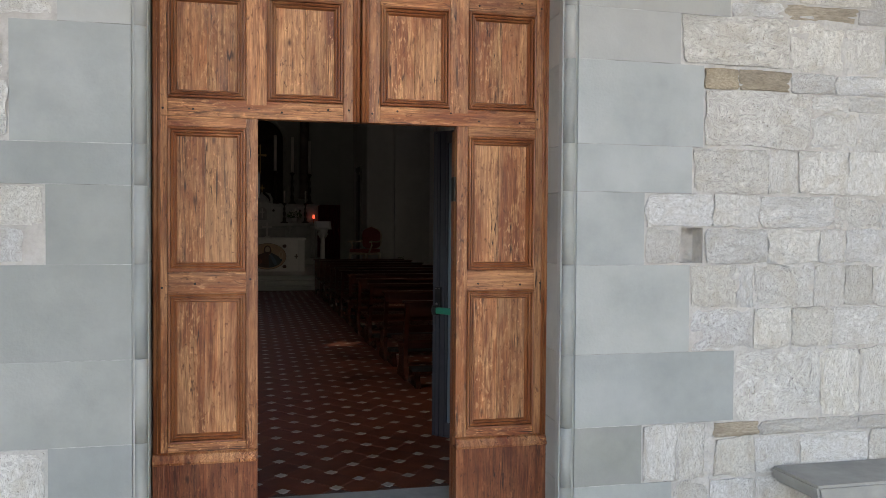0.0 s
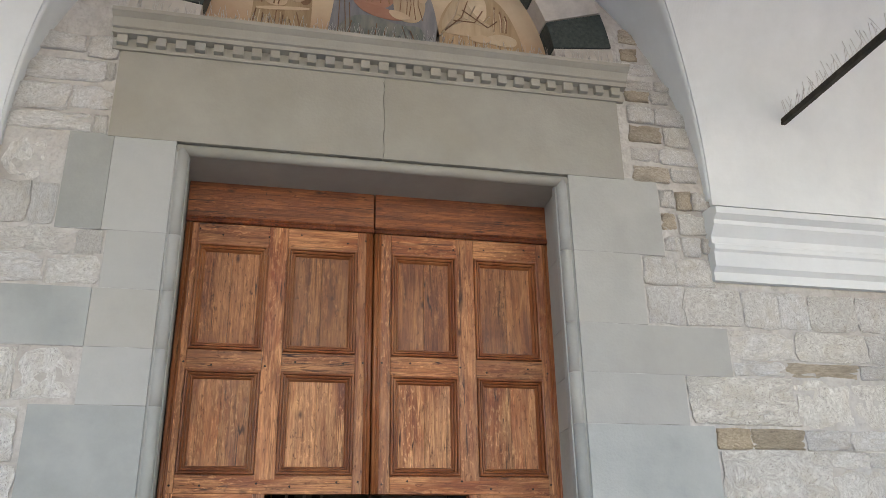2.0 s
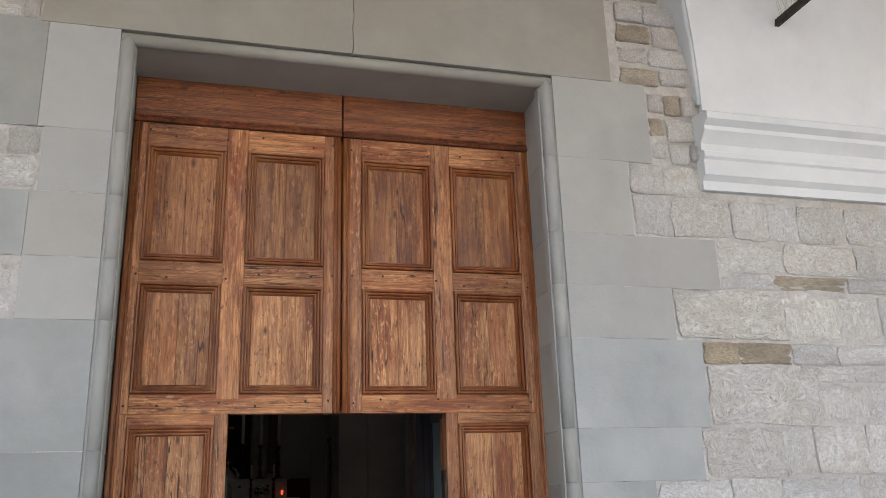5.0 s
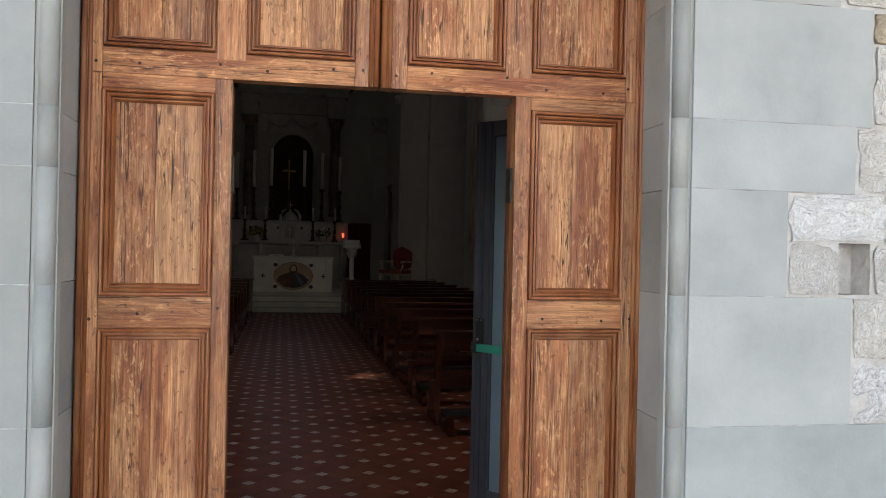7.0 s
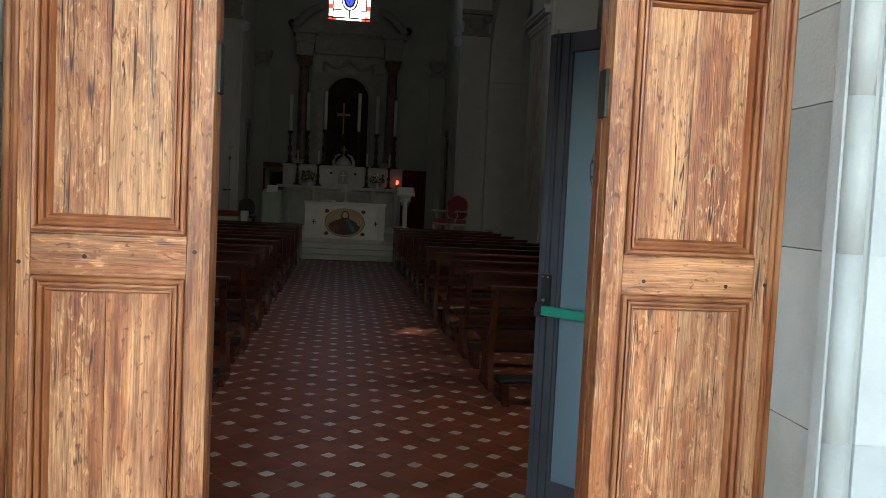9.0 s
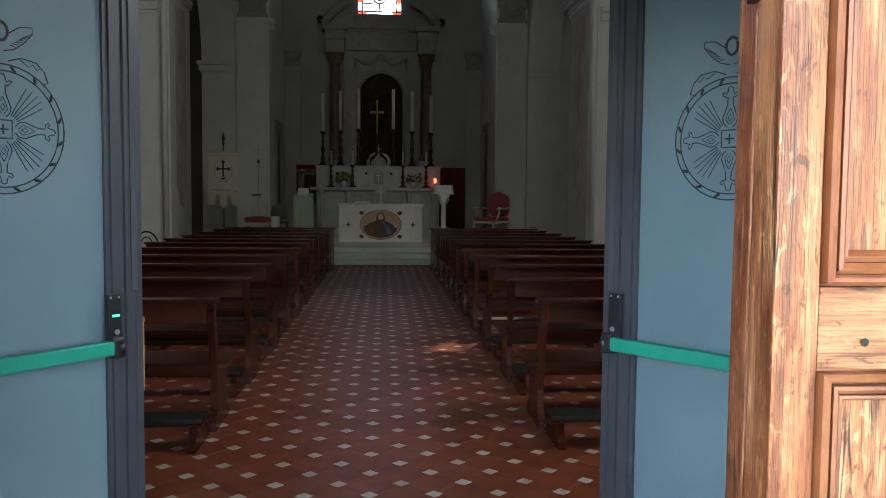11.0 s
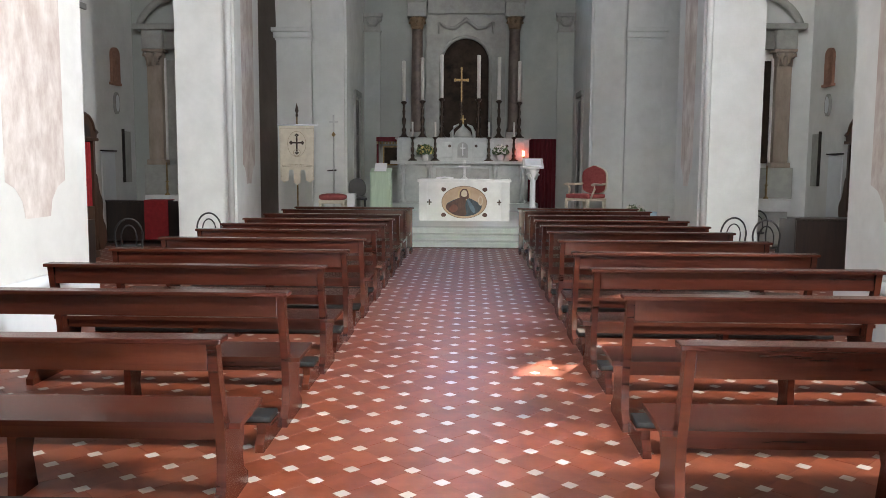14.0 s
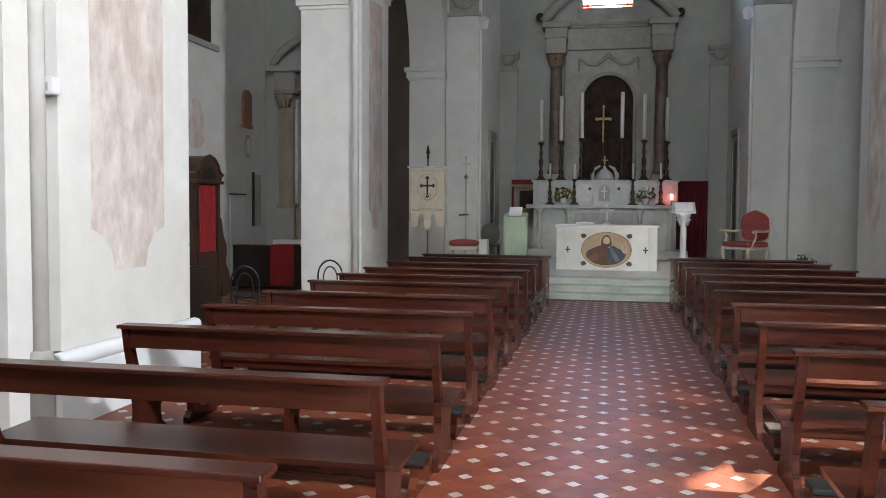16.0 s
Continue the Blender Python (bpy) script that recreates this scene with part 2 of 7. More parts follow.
joint_lime = material("joint_lime", (0.26, 0.265, 0.255), (0.52, 0.525, 0.51), 0.9, 12, 6, (1, 1, 1), 0.2, c=(0.13, 0.13, 0.125), patch=6.0, patch_amount=0.9, vary=0.1)
rubble = material("limestone_rubble", (0.44, 0.435, 0.42), (0.74, 0.745, 0.74), 0.9, 16, 9, (1, 1, 0.45), 0.75, c=(0.49, 0.465, 0.42), patch=3.0, patch_amount=0.75, vary=0.11, bump_scale=34, chisel=True, tint=(1.0, 0.97, 0.91))
rubble_brown = material("brown_stone", (0.29, 0.25, 0.20), (0.53, 0.48, 0.405), 0.9, 10, 8, (1, 1, 1), 0.8, vary=0.2, tint=(1.0, 0.92, 0.80))
mortar = material("lime_mortar", (0.41, 0.395, 0.37), (0.57, 0.555, 0.53), 0.95, 14, 8, (1, 1, 1), 0.8, c=(0.38, 0.325, 0.275), patch=2.0, vary=0.02, bump_scale=30)
plaster = material("white_plaster", (0.625, 0.66, 0.67), (0.705, 0.74, 0.75), 0.85, 3, 7, (1, 1, 1), 0.06, c=(0.61, 0.62, 0.61), patch=0.5, vary=0.02, bump_scale=20)
nave_plaster = material("nave_plaster", (0.60, 0.61, 0.585), (0.70, 0.71, 0.685), 0.85, 2.5, 7, (1, 1, 1), 0.06, c=(0.55, 0.54, 0.50), patch=0.4, vary=0.03, bump_scale=14)
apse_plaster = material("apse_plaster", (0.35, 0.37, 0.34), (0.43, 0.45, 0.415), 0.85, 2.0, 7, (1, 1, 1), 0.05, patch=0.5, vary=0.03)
patch_fresco = material("old_fresco", (0.44, 0.37, 0.33), (0.73, 0.69, 0.65), 0.9, 5, 9, (1, 1, 0.5), 0.15, c=(0.42, 0.33, 0.29), patch=1.8, patch_amount=0.8)
grey_stone = material("grey_pietra_serena", (0.27, 0.27, 0.255), (0.37, 0.37, 0.345), 0.75, 5, 6, (1, 1, 1), 0.1, vary=0.05)
stucco = material("grey_stucco", (0.30, 0.30, 0.275), (0.39, 0.39, 0.355), 0.8, 6, 6, (1, 1, 1), 0.12, vary=0.05)
brown_marble = material("brown_marble", (0.06, 0.042, 0.035), (0.15, 0.11, 0.09), 0.5, 4, 8, (1, 1, 1), 0.0, c=(0.2, 0.16, 0.13))
gold_stucco = material("gilded_stucco", (0.12, 0.075, 0.04), (0.24, 0.16, 0.09), 0.6, 12, 6, (1, 1, 1), 0.2)
white_marble = material("white_marble", (0.54, 0.54, 0.515), (0.67, 0.67, 0.65), 0.3, 3, 9, (1, 1, 1), 0.0, c=(0.55, 0.56, 0.55), patch=1.3)
altar_marble = material("grey_white_marble", (0.37, 0.39, 0.37), (0.50, 0.52, 0.495), 0.35, 4, 9, (1, 1, 1), 0.0, c=(0.34, 0.36, 0.34), patch=1.5)
step_marble = material("grey_green_marble", (0.33, 0.36, 0.33), (0.46, 0.49, 0.455), 0.35, 4, 8, (0.6, 2, 2), 0.0, c=(0.28, 0.31, 0.29), patch=1.6)
green_marble = material("dark_green_marble", (0.010, 0.019, 0.019), (0.05, 0.068, 0.064), 0.6, 40, 7, (1, 1, 1), 0.1, vary=0.25)
pale_marble = material("pale_marble", (0.42, 0.39, 0.36), (0.58, 0.55, 0.51), 0.6, 9, 8, (1, 1, 1), 0.15, c=(0.38, 0.34, 0.30), vary=0.12)
fresco_ground = material("fresco_ochre", (0.52, 0.41, 0.28), (0.64, 0.53, 0.38), 0.85, 5, 8, (1, 1, 1), 0.05, c=(0.46, 0.32, 0.22), patch=1.3)
terracotta = material("terracotta_tile", (0.125, 0.026, 0.0105), (0.205, 0.050, 0.0215), 0.45, 6, 6, (1, 1, 1), 0.05, c=(0.22, 0.08, 0.045), patch=1.1, spec=0.25, island=True, vary=0.13)
terracotta_piece = material("terracotta_tile_piece", (0.125, 0.026, 0.0105), (0.205, 0.050, 0.0215), 0.45, 6, 6, (1, 1, 1), 0.05, c=(0.22, 0.08, 0.045), patch=1.1, spec=0.25, vary=0.13)
white_tile = material("white_tile", (0.38, 0.345, 0.305), (0.50, 0.465, 0.42), 0.35, 8, 6, (1, 1, 1), 0.05, island=True, vary=0.12)
white_tile_piece = material("white_tile_piece", (0.38, 0.345, 0.305), (0.50, 0.465, 0.42), 0.35, 8, 6, (1, 1, 1), 0.05, vary=0.12)
grout = material("grout", (0.07, 0.035, 0.025), (0.12, 0.06, 0.045), 0.9, 12)
aluminium = material("grey_aluminium", (0.075, 0.080, 0.096), (0.10, 0.105, 0.125), 0.38, 3, 3, (1, 1, 1), 0.0, metal=0.35)
frosted = material("frosted_glass", (0.132, 0.208, 0.252), (0.172, 0.252, 0.30), 0.32, 1.2, 3, (1, 1, 1), 0.0, patch=0.8, vary=0.0)
etched = material("etched_line", (0.02, 0.025, 0.03), (0.03, 0.035, 0.04), 0.6)
green_bar = material("green_enamel", (0.0, 0.29, 0.205), (0.0, 0.32, 0.23), 0.45, 3, 2, (1, 1, 1), 0.0)
black_plastic = material("black_plastic", (0.012, 0.012, 0.013), (0.02, 0.02, 0.021), 0.4, 8)
black_leather = material("black_leather", (0.010, 0.010, 0.010), (0.022, 0.021, 0.020), 0.68, 20, 6, (1, 1, 1), 0.1, spec=0.15)
dark_iron = material("dark_iron", (0.02, 0.017, 0.014), (0.06, 0.05, 0.042), 0.65, 14, metal=0.6)
steel = material("steel", (0.45, 0.45, 0.44), (0.58, 0.58, 0.57), 0.4, 10, metal=0.9)
brass = material("old_brass", (0.16, 0.10, 0.04), (0.36, 0.25, 0.11), 0.4, 9, metal=0.8)
dark_bronze = material("dark_bronze", (0.035, 0.025, 0.018), (0.09, 0.06, 0.04), 0.45, 9, metal=0.6)
wax = material("white_wax", (0.66, 0.64, 0.58), (0.74, 0.72, 0.67), 0.5, 4)
red_cloth = material("red_cloth", (0.23, 0.008, 0.012), (0.34, 0.018, 0.022), 0.85, 12, 5, (1, 1, 1), 0.15)
dark_red_cloth = material("dark_red_cloth", (0.10, 0.006, 0.012), (0.16, 0.012, 0.02), 0.9, 10, 5, (4, 4, 0.3), 0.3)
rose_cloth = material("rose_damask", (0.27, 0.045, 0.045), (0.36, 0.085, 0.08), 0.8, 16)
cream_wood = material("cream_painted_wood", (0.50, 0.43, 0.33), (0.60, 0.54, 0.44), 0.5, 6)
cream_cloth = material("cream_banner_cloth", (0.66, 0.59, 0.47), (0.78, 0.71, 0.58), 0.85, 10, 6, (1, 1, 1), 0.12)
pale_thread = material("beige_thread", (0.42, 0.33, 0.21), (0.56, 0.46, 0.31), 0.7, 30)
white_stucco = material("white_stucco", (0.55, 0.54, 0.51), (0.66, 0.65, 0.62), 0.75, 6, 6, (1, 1, 1), 0.1)
tan_marble = material("tan_marble", (0.24, 0.19, 0.145), (0.38, 0.31, 0.25), 0.55, 4, 8, (1, 1, 0.4), 0.12, c=(0.30, 0.20, 0.15), vary=0.1)
# Brown that stands in for the deep shade behind the left arch.
gap_shade_brown = material("brown_gap_shade", (0.075, 0.058, 0.045), (0.13, 0.105, 0.085), 0.7, 2, 7, (1, 1, 0.3), 0.1)
gold_thread = material("gold_embroidery", (0.30, 0.20, 0.09), (0.40, 0.28, 0.14), 0.6, 12)
sage_cloth = material("sage_cloth", (0.33, 0.42, 0.32), (0.40, 0.50, 0.39), 0.9, 8, 5, (4, 4, 0.4), 0.2)
white_cloth = material("white_cloth", (0.66, 0.66, 0.65), (0.76, 0.76, 0.75), 0.85, 8)
paper = material("white_paper", (0.76, 0.77, 0.78), (0.82, 0.83, 0.84), 0.7, 5)
dark_wood = material("dark_walnut", (0.010, 0.006, 0.005), (0.032, 0.017, 0.012), 0.35, 5, 8, (3, 3, 0.3), 0.08)
walnut = material("confessional_walnut", (0.03, 0.014, 0.008), (0.075, 0.036, 0.02), 0.4, 5, 8, (3, 3, 0.3), 0.08)
light_wood = material("light_beech", (0.46, 0.22, 0.07), (0.58, 0.30, 0.11), 0.45, 5, 7, (0.4, 3, 3), 0.05)
leaf_green = material("leaf", (0.035, 0.075, 0.02), (0.08, 0.14, 0.04), 0.55, 9, island=True, vary=0.3)
petal_yellow = material("yellow_petal", (0.55, 0.46, 0.13), (0.70, 0.62, 0.30), 0.6, 9, island=True, vary=0.2)
petal_white = material("white_petal", (0.66, 0.64, 0.58), (0.75, 0.73, 0.68), 0.6, 9, island=True, vary=0.2)
pale_blue = material("pale_blue_wrap", (0.28, 0.42, 0.52), (0.36, 0.50, 0.60), 0.6, 6)
canvas_dark = material("dark_altarpiece", (0.014, 0.010, 0.008), (0.05, 0.034, 0.024), 0.75, 3, 8, (1, 1, 1), 0.05, c=(0.035, 0.02, 0.014), spec=0.15)
terracotta_relief = material("terracotta_relief", (0.25, 0.12, 0.08), (0.36, 0.19, 0.13), 0.8, 12)
paving = material("portico_paving", (0.36, 0.35, 0.33), (0.48, 0.47, 0.44), 0.8, 4, 7, (1, 1, 1), 0.1)
earth = material("piazza_paving", (0.36, 0.35, 0.33), (0.46, 0.45, 0.42), 0.85, 3, 6, (1, 1, 1), 0.1)
roof_dark = material("timber_ceiling", (0.05, 0.035, 0.025), (0.10, 0.07, 0.05), 0.7, 5, 6, (3, 0.3, 3), 0.1)


def plain(name, colour, rough=0.5, glow=0.0):
    m = bpy.data.materials.new(name)
    m.use_nodes = True
    p = m.node_tree.nodes["Principled BSDF"]
    p.inputs["Base Color"].default_value = (*colour, 1)
    p.inputs["Roughness"].default_value = rough
    if glow:
        p.inputs["Emission Color"].default_value = (*colour, 1)
        p.inputs["Emission Strength"].default_value = glow
    return m


def stained(name, colour):
    m = bpy.data.materials.new(name)
    m.use_nodes = True
    nt = m.node_tree
    out = nt.nodes["Material Output"]
    tr = nt.nodes.new("ShaderNodeBsdfTransparent")
    tr.inputs[0].default_value = (*colour, 1)
    gl = nt.nodes.new("ShaderNodeBsdfGlossy")
    gl.inputs["Roughness"].default_value = 0.1
    mx = nt.nodes.new("ShaderNodeMixShader")
    mx.inputs[0].default_value = 0.05
    links(nt, (tr.outputs[0], mx.inputs[1]), (gl.outputs[0], mx.inputs[2]), (mx.outputs[0], out.inputs[0]))
    return m


clear_pane = stained("clear_pane", (0.9, 0.92, 0.95))
# Grey tint that weakens the sun patch on the nave floor.
sun_dimming_pane = stained("sun_dimming_pane", (0.30, 0.29, 0.27))
red_pane = stained("red_pane", (0.6, 0.12, 0.08))
blue_pane = stained("blue_pane", (0.1, 0.13, 0.5))
lead = plain("lead_came", (0.03, 0.03, 0.03), 0.6)
flame = plain("red_sanctuary_flame", (1.0, 0.13, 0.07), 0.5, 0.2)
led_green = plain("green_led", (0.05, 1.0, 0.55), 0.5, 0.035)


# ---- mesh helpers ----
def box(bm, x0, x1, y0, y1, z0, z1, bev=0.0):
    vs = [bm.verts.new((x, y, z)) for x in (x0, x1) for y in (y0, y1) for z in (z0, z1)]
    fs = [bm.faces.new([vs[i] for i in f]) for f in ((0, 1, 3, 2), (4, 6, 7, 5), (0, 4, 5, 1), (2, 3, 7, 6), (0, 2, 6, 4), (1, 5, 7, 3))]
    if bev:
        es = list({e for f in fs for e in f.edges})
        bmesh.ops.bevel(bm, geom=es, offset=bev, segments=2, profile=0.6, affect="EDGES")
    return bm


def lathe(bm, prof, n=16, cx=0.0, cy=0.0, cz=0.0, axis="z"):
    """A solid of revolution from (radius, height) pairs."""
    def at(r, h, k):
        a = 2 * math.pi * k / n
        u, v = r * math.cos(a), r * math.sin(a)
        p = {"z": (u, v, h), "y": (u, h, v), "x": (h, u, v)}[axis]
        return bm.verts.new((p[0] + cx, p[1] + cy, p[2] + cz))
    rings = [[at(max(r, 0.0005), h, k) for k in range(n)] for r, h in prof]
    for a, b in zip(rings, rings[1:]):
        for k in range(n):
            bm.faces.new((a[k], a[(k + 1) % n], b[(k + 1) % n], b[k])).smooth = True
    bm.faces.new(rings[0][::-1])
    bm.faces.new(rings[-1])
    return bm


def tube(bm, pts, r, n=8):
    """A round bar along points; r is one radius or one for each point."""
    pts = [Vector(p) for p in pts]
    rs = r if isinstance(r, (list, tuple)) else [r] * len(pts)
    rings = []
    for i, p in enumerate(pts):
        d = (pts[min(i + 1, len(pts) - 1)] - pts[max(i - 1, 0)]).normalized()
        u = d.orthogonal().normalized() if abs(d.z) > 0.95 else d.cross(Vector((0, 0, 1))).normalized()
        v = d.cross(u)
        rings.append([bm.verts.new(p + (u * math.cos(2 * math.pi * k / n) + v * math.sin(2 * math.pi * k / n)) * rs[i]) for k in range(n)])
    for a, b in zip(rings, rings[1:]):
        for k in range(n):
            bm.faces.new((a[k], a[(k + 1) % n], b[(k + 1) % n], b[k])).smooth = True
    bm.faces.new(rings[0][::-1])
    bm.faces.new(rings[-1])
    return bm


def prism(bm, pts, lo, hi, axis="y"):
    """A flat outline of (u, v) pairs made thick along an axis: y takes (x, z), x takes (y, z), z takes (x, y)."""
    def at(u, v, w):
        return {"y": (u, w, v), "x": (w, u, v), "z": (u, v, w)}[axis]
    a = [bm.verts.new(at(u, v, lo)) for u, v in pts]
    b = [bm.verts.new(at(u, v, hi)) for u, v in pts]
    k = len(pts)
    bm.faces.new(a)
    bm.faces.new(b[::-1])
    for i in range(k):
        bm.faces.new((a[i], b[i], b[(i + 1) % k], a[(i + 1) % k]))
    return bm


def moulding(bm, prof, x0, x1, y, z, face=-1):
    """A run along x with a profile of (out, up) pairs, set on a wall at y that faces -y (face=-1) or +y."""
    prism(bm, [(y + face * o, z + h) for o, h in prof], x0, x1, "x")
    return bm


def disc(cx, cz, rx, rz, n=28, a0=0.0, a1=2 * math.pi):
    k = n if a1 - a0 > 6.2 else n - 1
    return [(cx + rx * math.cos(a0 + (a1 - a0) * i / k), cz + rz * math.sin(a0 + (a1 - a0) * i / k)) for i in range(n)]


def arch_wall(bm, u0, u1, spring, top, t0, t1, axis="x", n=24, rise=None):
    """The wall over a round arch from u0 to u1 up to top, of thickness t0 to t1 along axis."""
    r = (u1 - u0) / 2
    rise = rise or r
    def at(u, z, t):
        return bm.verts.new({"x": (t, u, z), "y": (u, t, z)}[axis])
    rows = []
    for i in range(n + 1):
        a = math.pi * (1 - i / n)
        u, z = (u0 + u1) / 2 + r * math.cos(a), spring + rise * math.sin(a)
        rows.append((at(u, z, t0), at(u, top, t0), at(u, z, t1), at(u, top, t1), at(u, z, t0), at(u, z, t1)))
    for p, q in zip(rows, rows[1:]):
        bm.faces.new((p[0], q[0], q[1], p[1]))
        bm.faces.new((p[2], p[3], q[3], q[2]))
        bm.faces.new((p[4], p[5], q[5], q[4])).smooth = True
        bm.faces.new((p[1], q[1], q[3], p[3]))
    return bm


def finish(bm, name, mat):
    bmesh.ops.recalc_face_normals(bm, faces=bm.faces[:])
    me = bpy.data.meshes.new(name)
    bm.to_mesh(me)
    bm.free()
    for m in (mat if isinstance(mat, (list, tuple)) else [mat]):
        me.materials.append(m)
    return me


def part(name, bm, mat, parent, label=""):
    ob = new(name, finish(bm, name, mat))
    ob.parent = parent
    if label:
        ob["label"] = label
    return ob


def thing(name, label, category, at=(0, 0, 0), rz=0.0, group="", kind=""):
    ob = new(name)
    ob.empty_display_size = 0.1
    ob.matrix_world = pose(*at, 0, 0, rz)
    return tagged(ob, label, category, group, kind)


def single(name, bm, mat, label, category, at=(0, 0, 0), rz=0.0, group="", kind=""):
    ob = new(name, finish(bm, name, mat))
    ob.matrix_world = pose(*at, 0, 0, rz)
    return tagged(ob, label, category, group, kind)


def structure(name, bm, mat, label, category="wall"):
    return single(name, bm, mat, label, category, kind="structure")


def B():
    return bmesh.new()


# ---- setting: ground and portico ----
structure("ground", box(B(), -600, 600, -600, -1.3, -0.6, -0.12), earth, "grey stone paving of the square outside", "ground")
structure("floor_portico", box(B(), -9, 10.3, -1.3, 4.9, -0.4, 0.0), paving, "worn grey stone paving under the portico", "floor")

FY = 4.18   # face of the facade
DY = 4.555  # face of the door
DX0, DX1 = -0.53, 1.787

LR, LZ = 1.13, 4.93   # recess of the painted lunette
W0 = FY + 0.008
bm = B()
box(bm, -9, DX0, W0, 5.5, 0, 4.62)
HX0, HX1, HZ0, HZ1 = 2.41, 2.548, 1.525, 1.727   # empty putlog hole
box(bm, DX1, HX0, W0, 5.5, 0, 4.62)
box(bm, HX1, 10.3, W0, 5.5, 0, 4.62)
box(bm, HX0, HX1, W0, 5.5, 0, HZ0)
box(bm, HX0, HX1, W0, 5.5, HZ1, 4.62)
box(bm, HX0, HX1, W0 + 0.11, 5.5, HZ0, HZ1)
box(bm, -9, AX - LR, W0, 5.5, 4.62, LZ)
box(bm, AX + LR, 10.3, W0, 5.5, 4.62, LZ)
box(bm, AX - LR, AX + LR, FY + 0.2, 5.5, 4.62, 6.4)
box(bm, AX - LR, AX + LR, W0, FY + 0.2, 4.62, 4.88)
arch_wall(bm, AX - LR, AX + LR, LZ, 10.5, W0, FY + 0.2, "y", 40)
box(bm, -9, AX - LR, W0, 5.5, LZ, 10.5)
box(bm, AX + LR, 10.3, W0, 5.5, LZ, 10.5)
box(bm, AX - LR, AX + LR, FY + 0.2, 5.5, 6.4, 10.5)
wall_facade = structure("wall_facade", bm, mortar, "church front of rough pale limestone blocks in lime mortar")

VR, VZ = 2.06, 4.05     # lunette over the portal
BR, BY, BZ = 2.2, 1.95, 3.96  # long vault of the portico


def vault():
    """The long barrel, and the cell of the lunette that cuts into it along two groins."""
    bm = B()
    y_end = BY + BR - 0.0005

    def sheet(rows, rounded=False):
        grid = [[bm.verts.new(p) for p in row] for row in rows]
        for a, b in zip(grid, grid[1:]):
            for k in range(len(a) - 1):
                bm.faces.new((a[k], a[k + 1], b[k + 1], b[k])).smooth = rounded

    def front(x):
        """Where the cell of each arcade bay meets the barrel."""
        d = (x - AX + 2.55) % 5.1 - 2.55
        z = VZ + math.sqrt(max(VR * VR - d * d, 0))
        return (BY - math.sqrt(max(BR * BR - (z - BZ) ** 2, 0)), z) if abs(d) < VR else (BY - BR, BZ)

    def strip(x, y1):
        y0 = front(x)[0]
        a0, a1 = (math.acos(max(-1, min(1, (BY - y) / BR))) for y in (y0, y1))
        return [(x, BY - BR * math.cos(a0 + (a1 - a0) * i / 200), BZ + BR * math.sin(a0 + (a1 - a0) * i / 200)) for i in range(201)]
    cell, mid = [], []
    for i in range(121):
        a = math.pi * i / 120
        x, z = AX - VR * math.cos(a), VZ + VR * math.sin(a)
        g = BY + math.sqrt(max(BR * BR - (z - BZ) ** 2, 0)) if z > BZ else y_end
        mid.append(strip(x, g))
        cell.append([(x, g + (FY + 0.05 - g) * k / 8, z) for k in range(9)])
    sheet(mid)
    sheet(cell, True)
    sheet([strip(-9 + (AX - VR + 9) * i / 40, y_end) for i in range(41)])
    sheet([strip(AX + VR + (10.3 - AX - VR) * i / 40, y_end) for i in range(41)])
    for k in (-1, 0, 1):
        rows = []
        for i in range(61):
            x = AX + k * 5.1 - (VR - 0.001) * math.cos(math.pi * i / 60)
            y0, z = front(x)
            rows.append([(x, -0.3, z), (x, y0, z)])
        sheet(rows)
    return bm


ceiling_portico = structure("ceiling_portico", vault(), plaster, "white plastered vault of the portico with a lunette over the door", "ceiling")
md = ceiling_portico.modifiers.new("thick", "SOLIDIFY")
md.thickness, md.offset = 0.03, 0.0
structure("roof_portico", box(B(), -9, 10.3, -1.0, 4.2, 6.45, 6.7), plaster, "flat roof slab over the portico vault", "roof")

# arcade that carries the portico on the side of the square
bm = B()
piers = [AX - 7.6, AX - 2.55, AX + 2.55, AX + 7.6]
for cx in piers:
    box(bm, cx - 0.35, cx + 0.35, -0.95, -0.25, 0, 3.6)
    box(bm, cx - 0.42, cx + 0.42, -1.02, -0.18, 3.45, 3.6)
for a, b in zip(piers, piers[1:]):
    arch_wall(bm, a + 0.35, b - 0.35, 3.6, 6.45, -0.95, -0.25, "y")
for cx in piers:
    box(bm, cx - 0.35, cx + 0.35, -0.95, -0.25, 3.6, 6.45)
structure("wall_arcade", bm, plaster, "white arcade of the portico open to the square")
structure("wall_portico_end", box(B(), -9.3, -9.0, -1.0, 4.2, 0, 6.5), plaster, "white end wall of the portico")
structure("wall_portico_end", box(B(), 10.3, 10.6, -1.0, 4.2, 0, 6.5), plaster, "white end wall of the portico")

IMPOST = [(o, 0.04 + 0.92 * u) for o, u in [(0, 0), (0.05, 0), (0.05, 0.06), (0.085, 0.09), (0.085, 0.19), (0.10, 0.205), (0.10, 0.24), (0.075, 0.255), (0.075, 0.30), (0.13, 0.37), (0.13, 0.40),
          (0.17, 0.43), (0.17, 0.475), (0.10, 0.50), (0, 0.50)]]
bm = B()
moulding(bm, IMPOST, AX + VR - 0.045, 10.3, FY + 0.02, 3.47)
structure("trim_impost", bm, plaster, "white moulded plaster impost cornice under the vault", "cornice")
bm = B()
moulding(bm, IMPOST, -9, AX - VR + 0.01, FY + 0.02, 3.47)
structure("trim_impost", bm, plaster, "white moulded plaster impost cornice under the vault", "cornice")

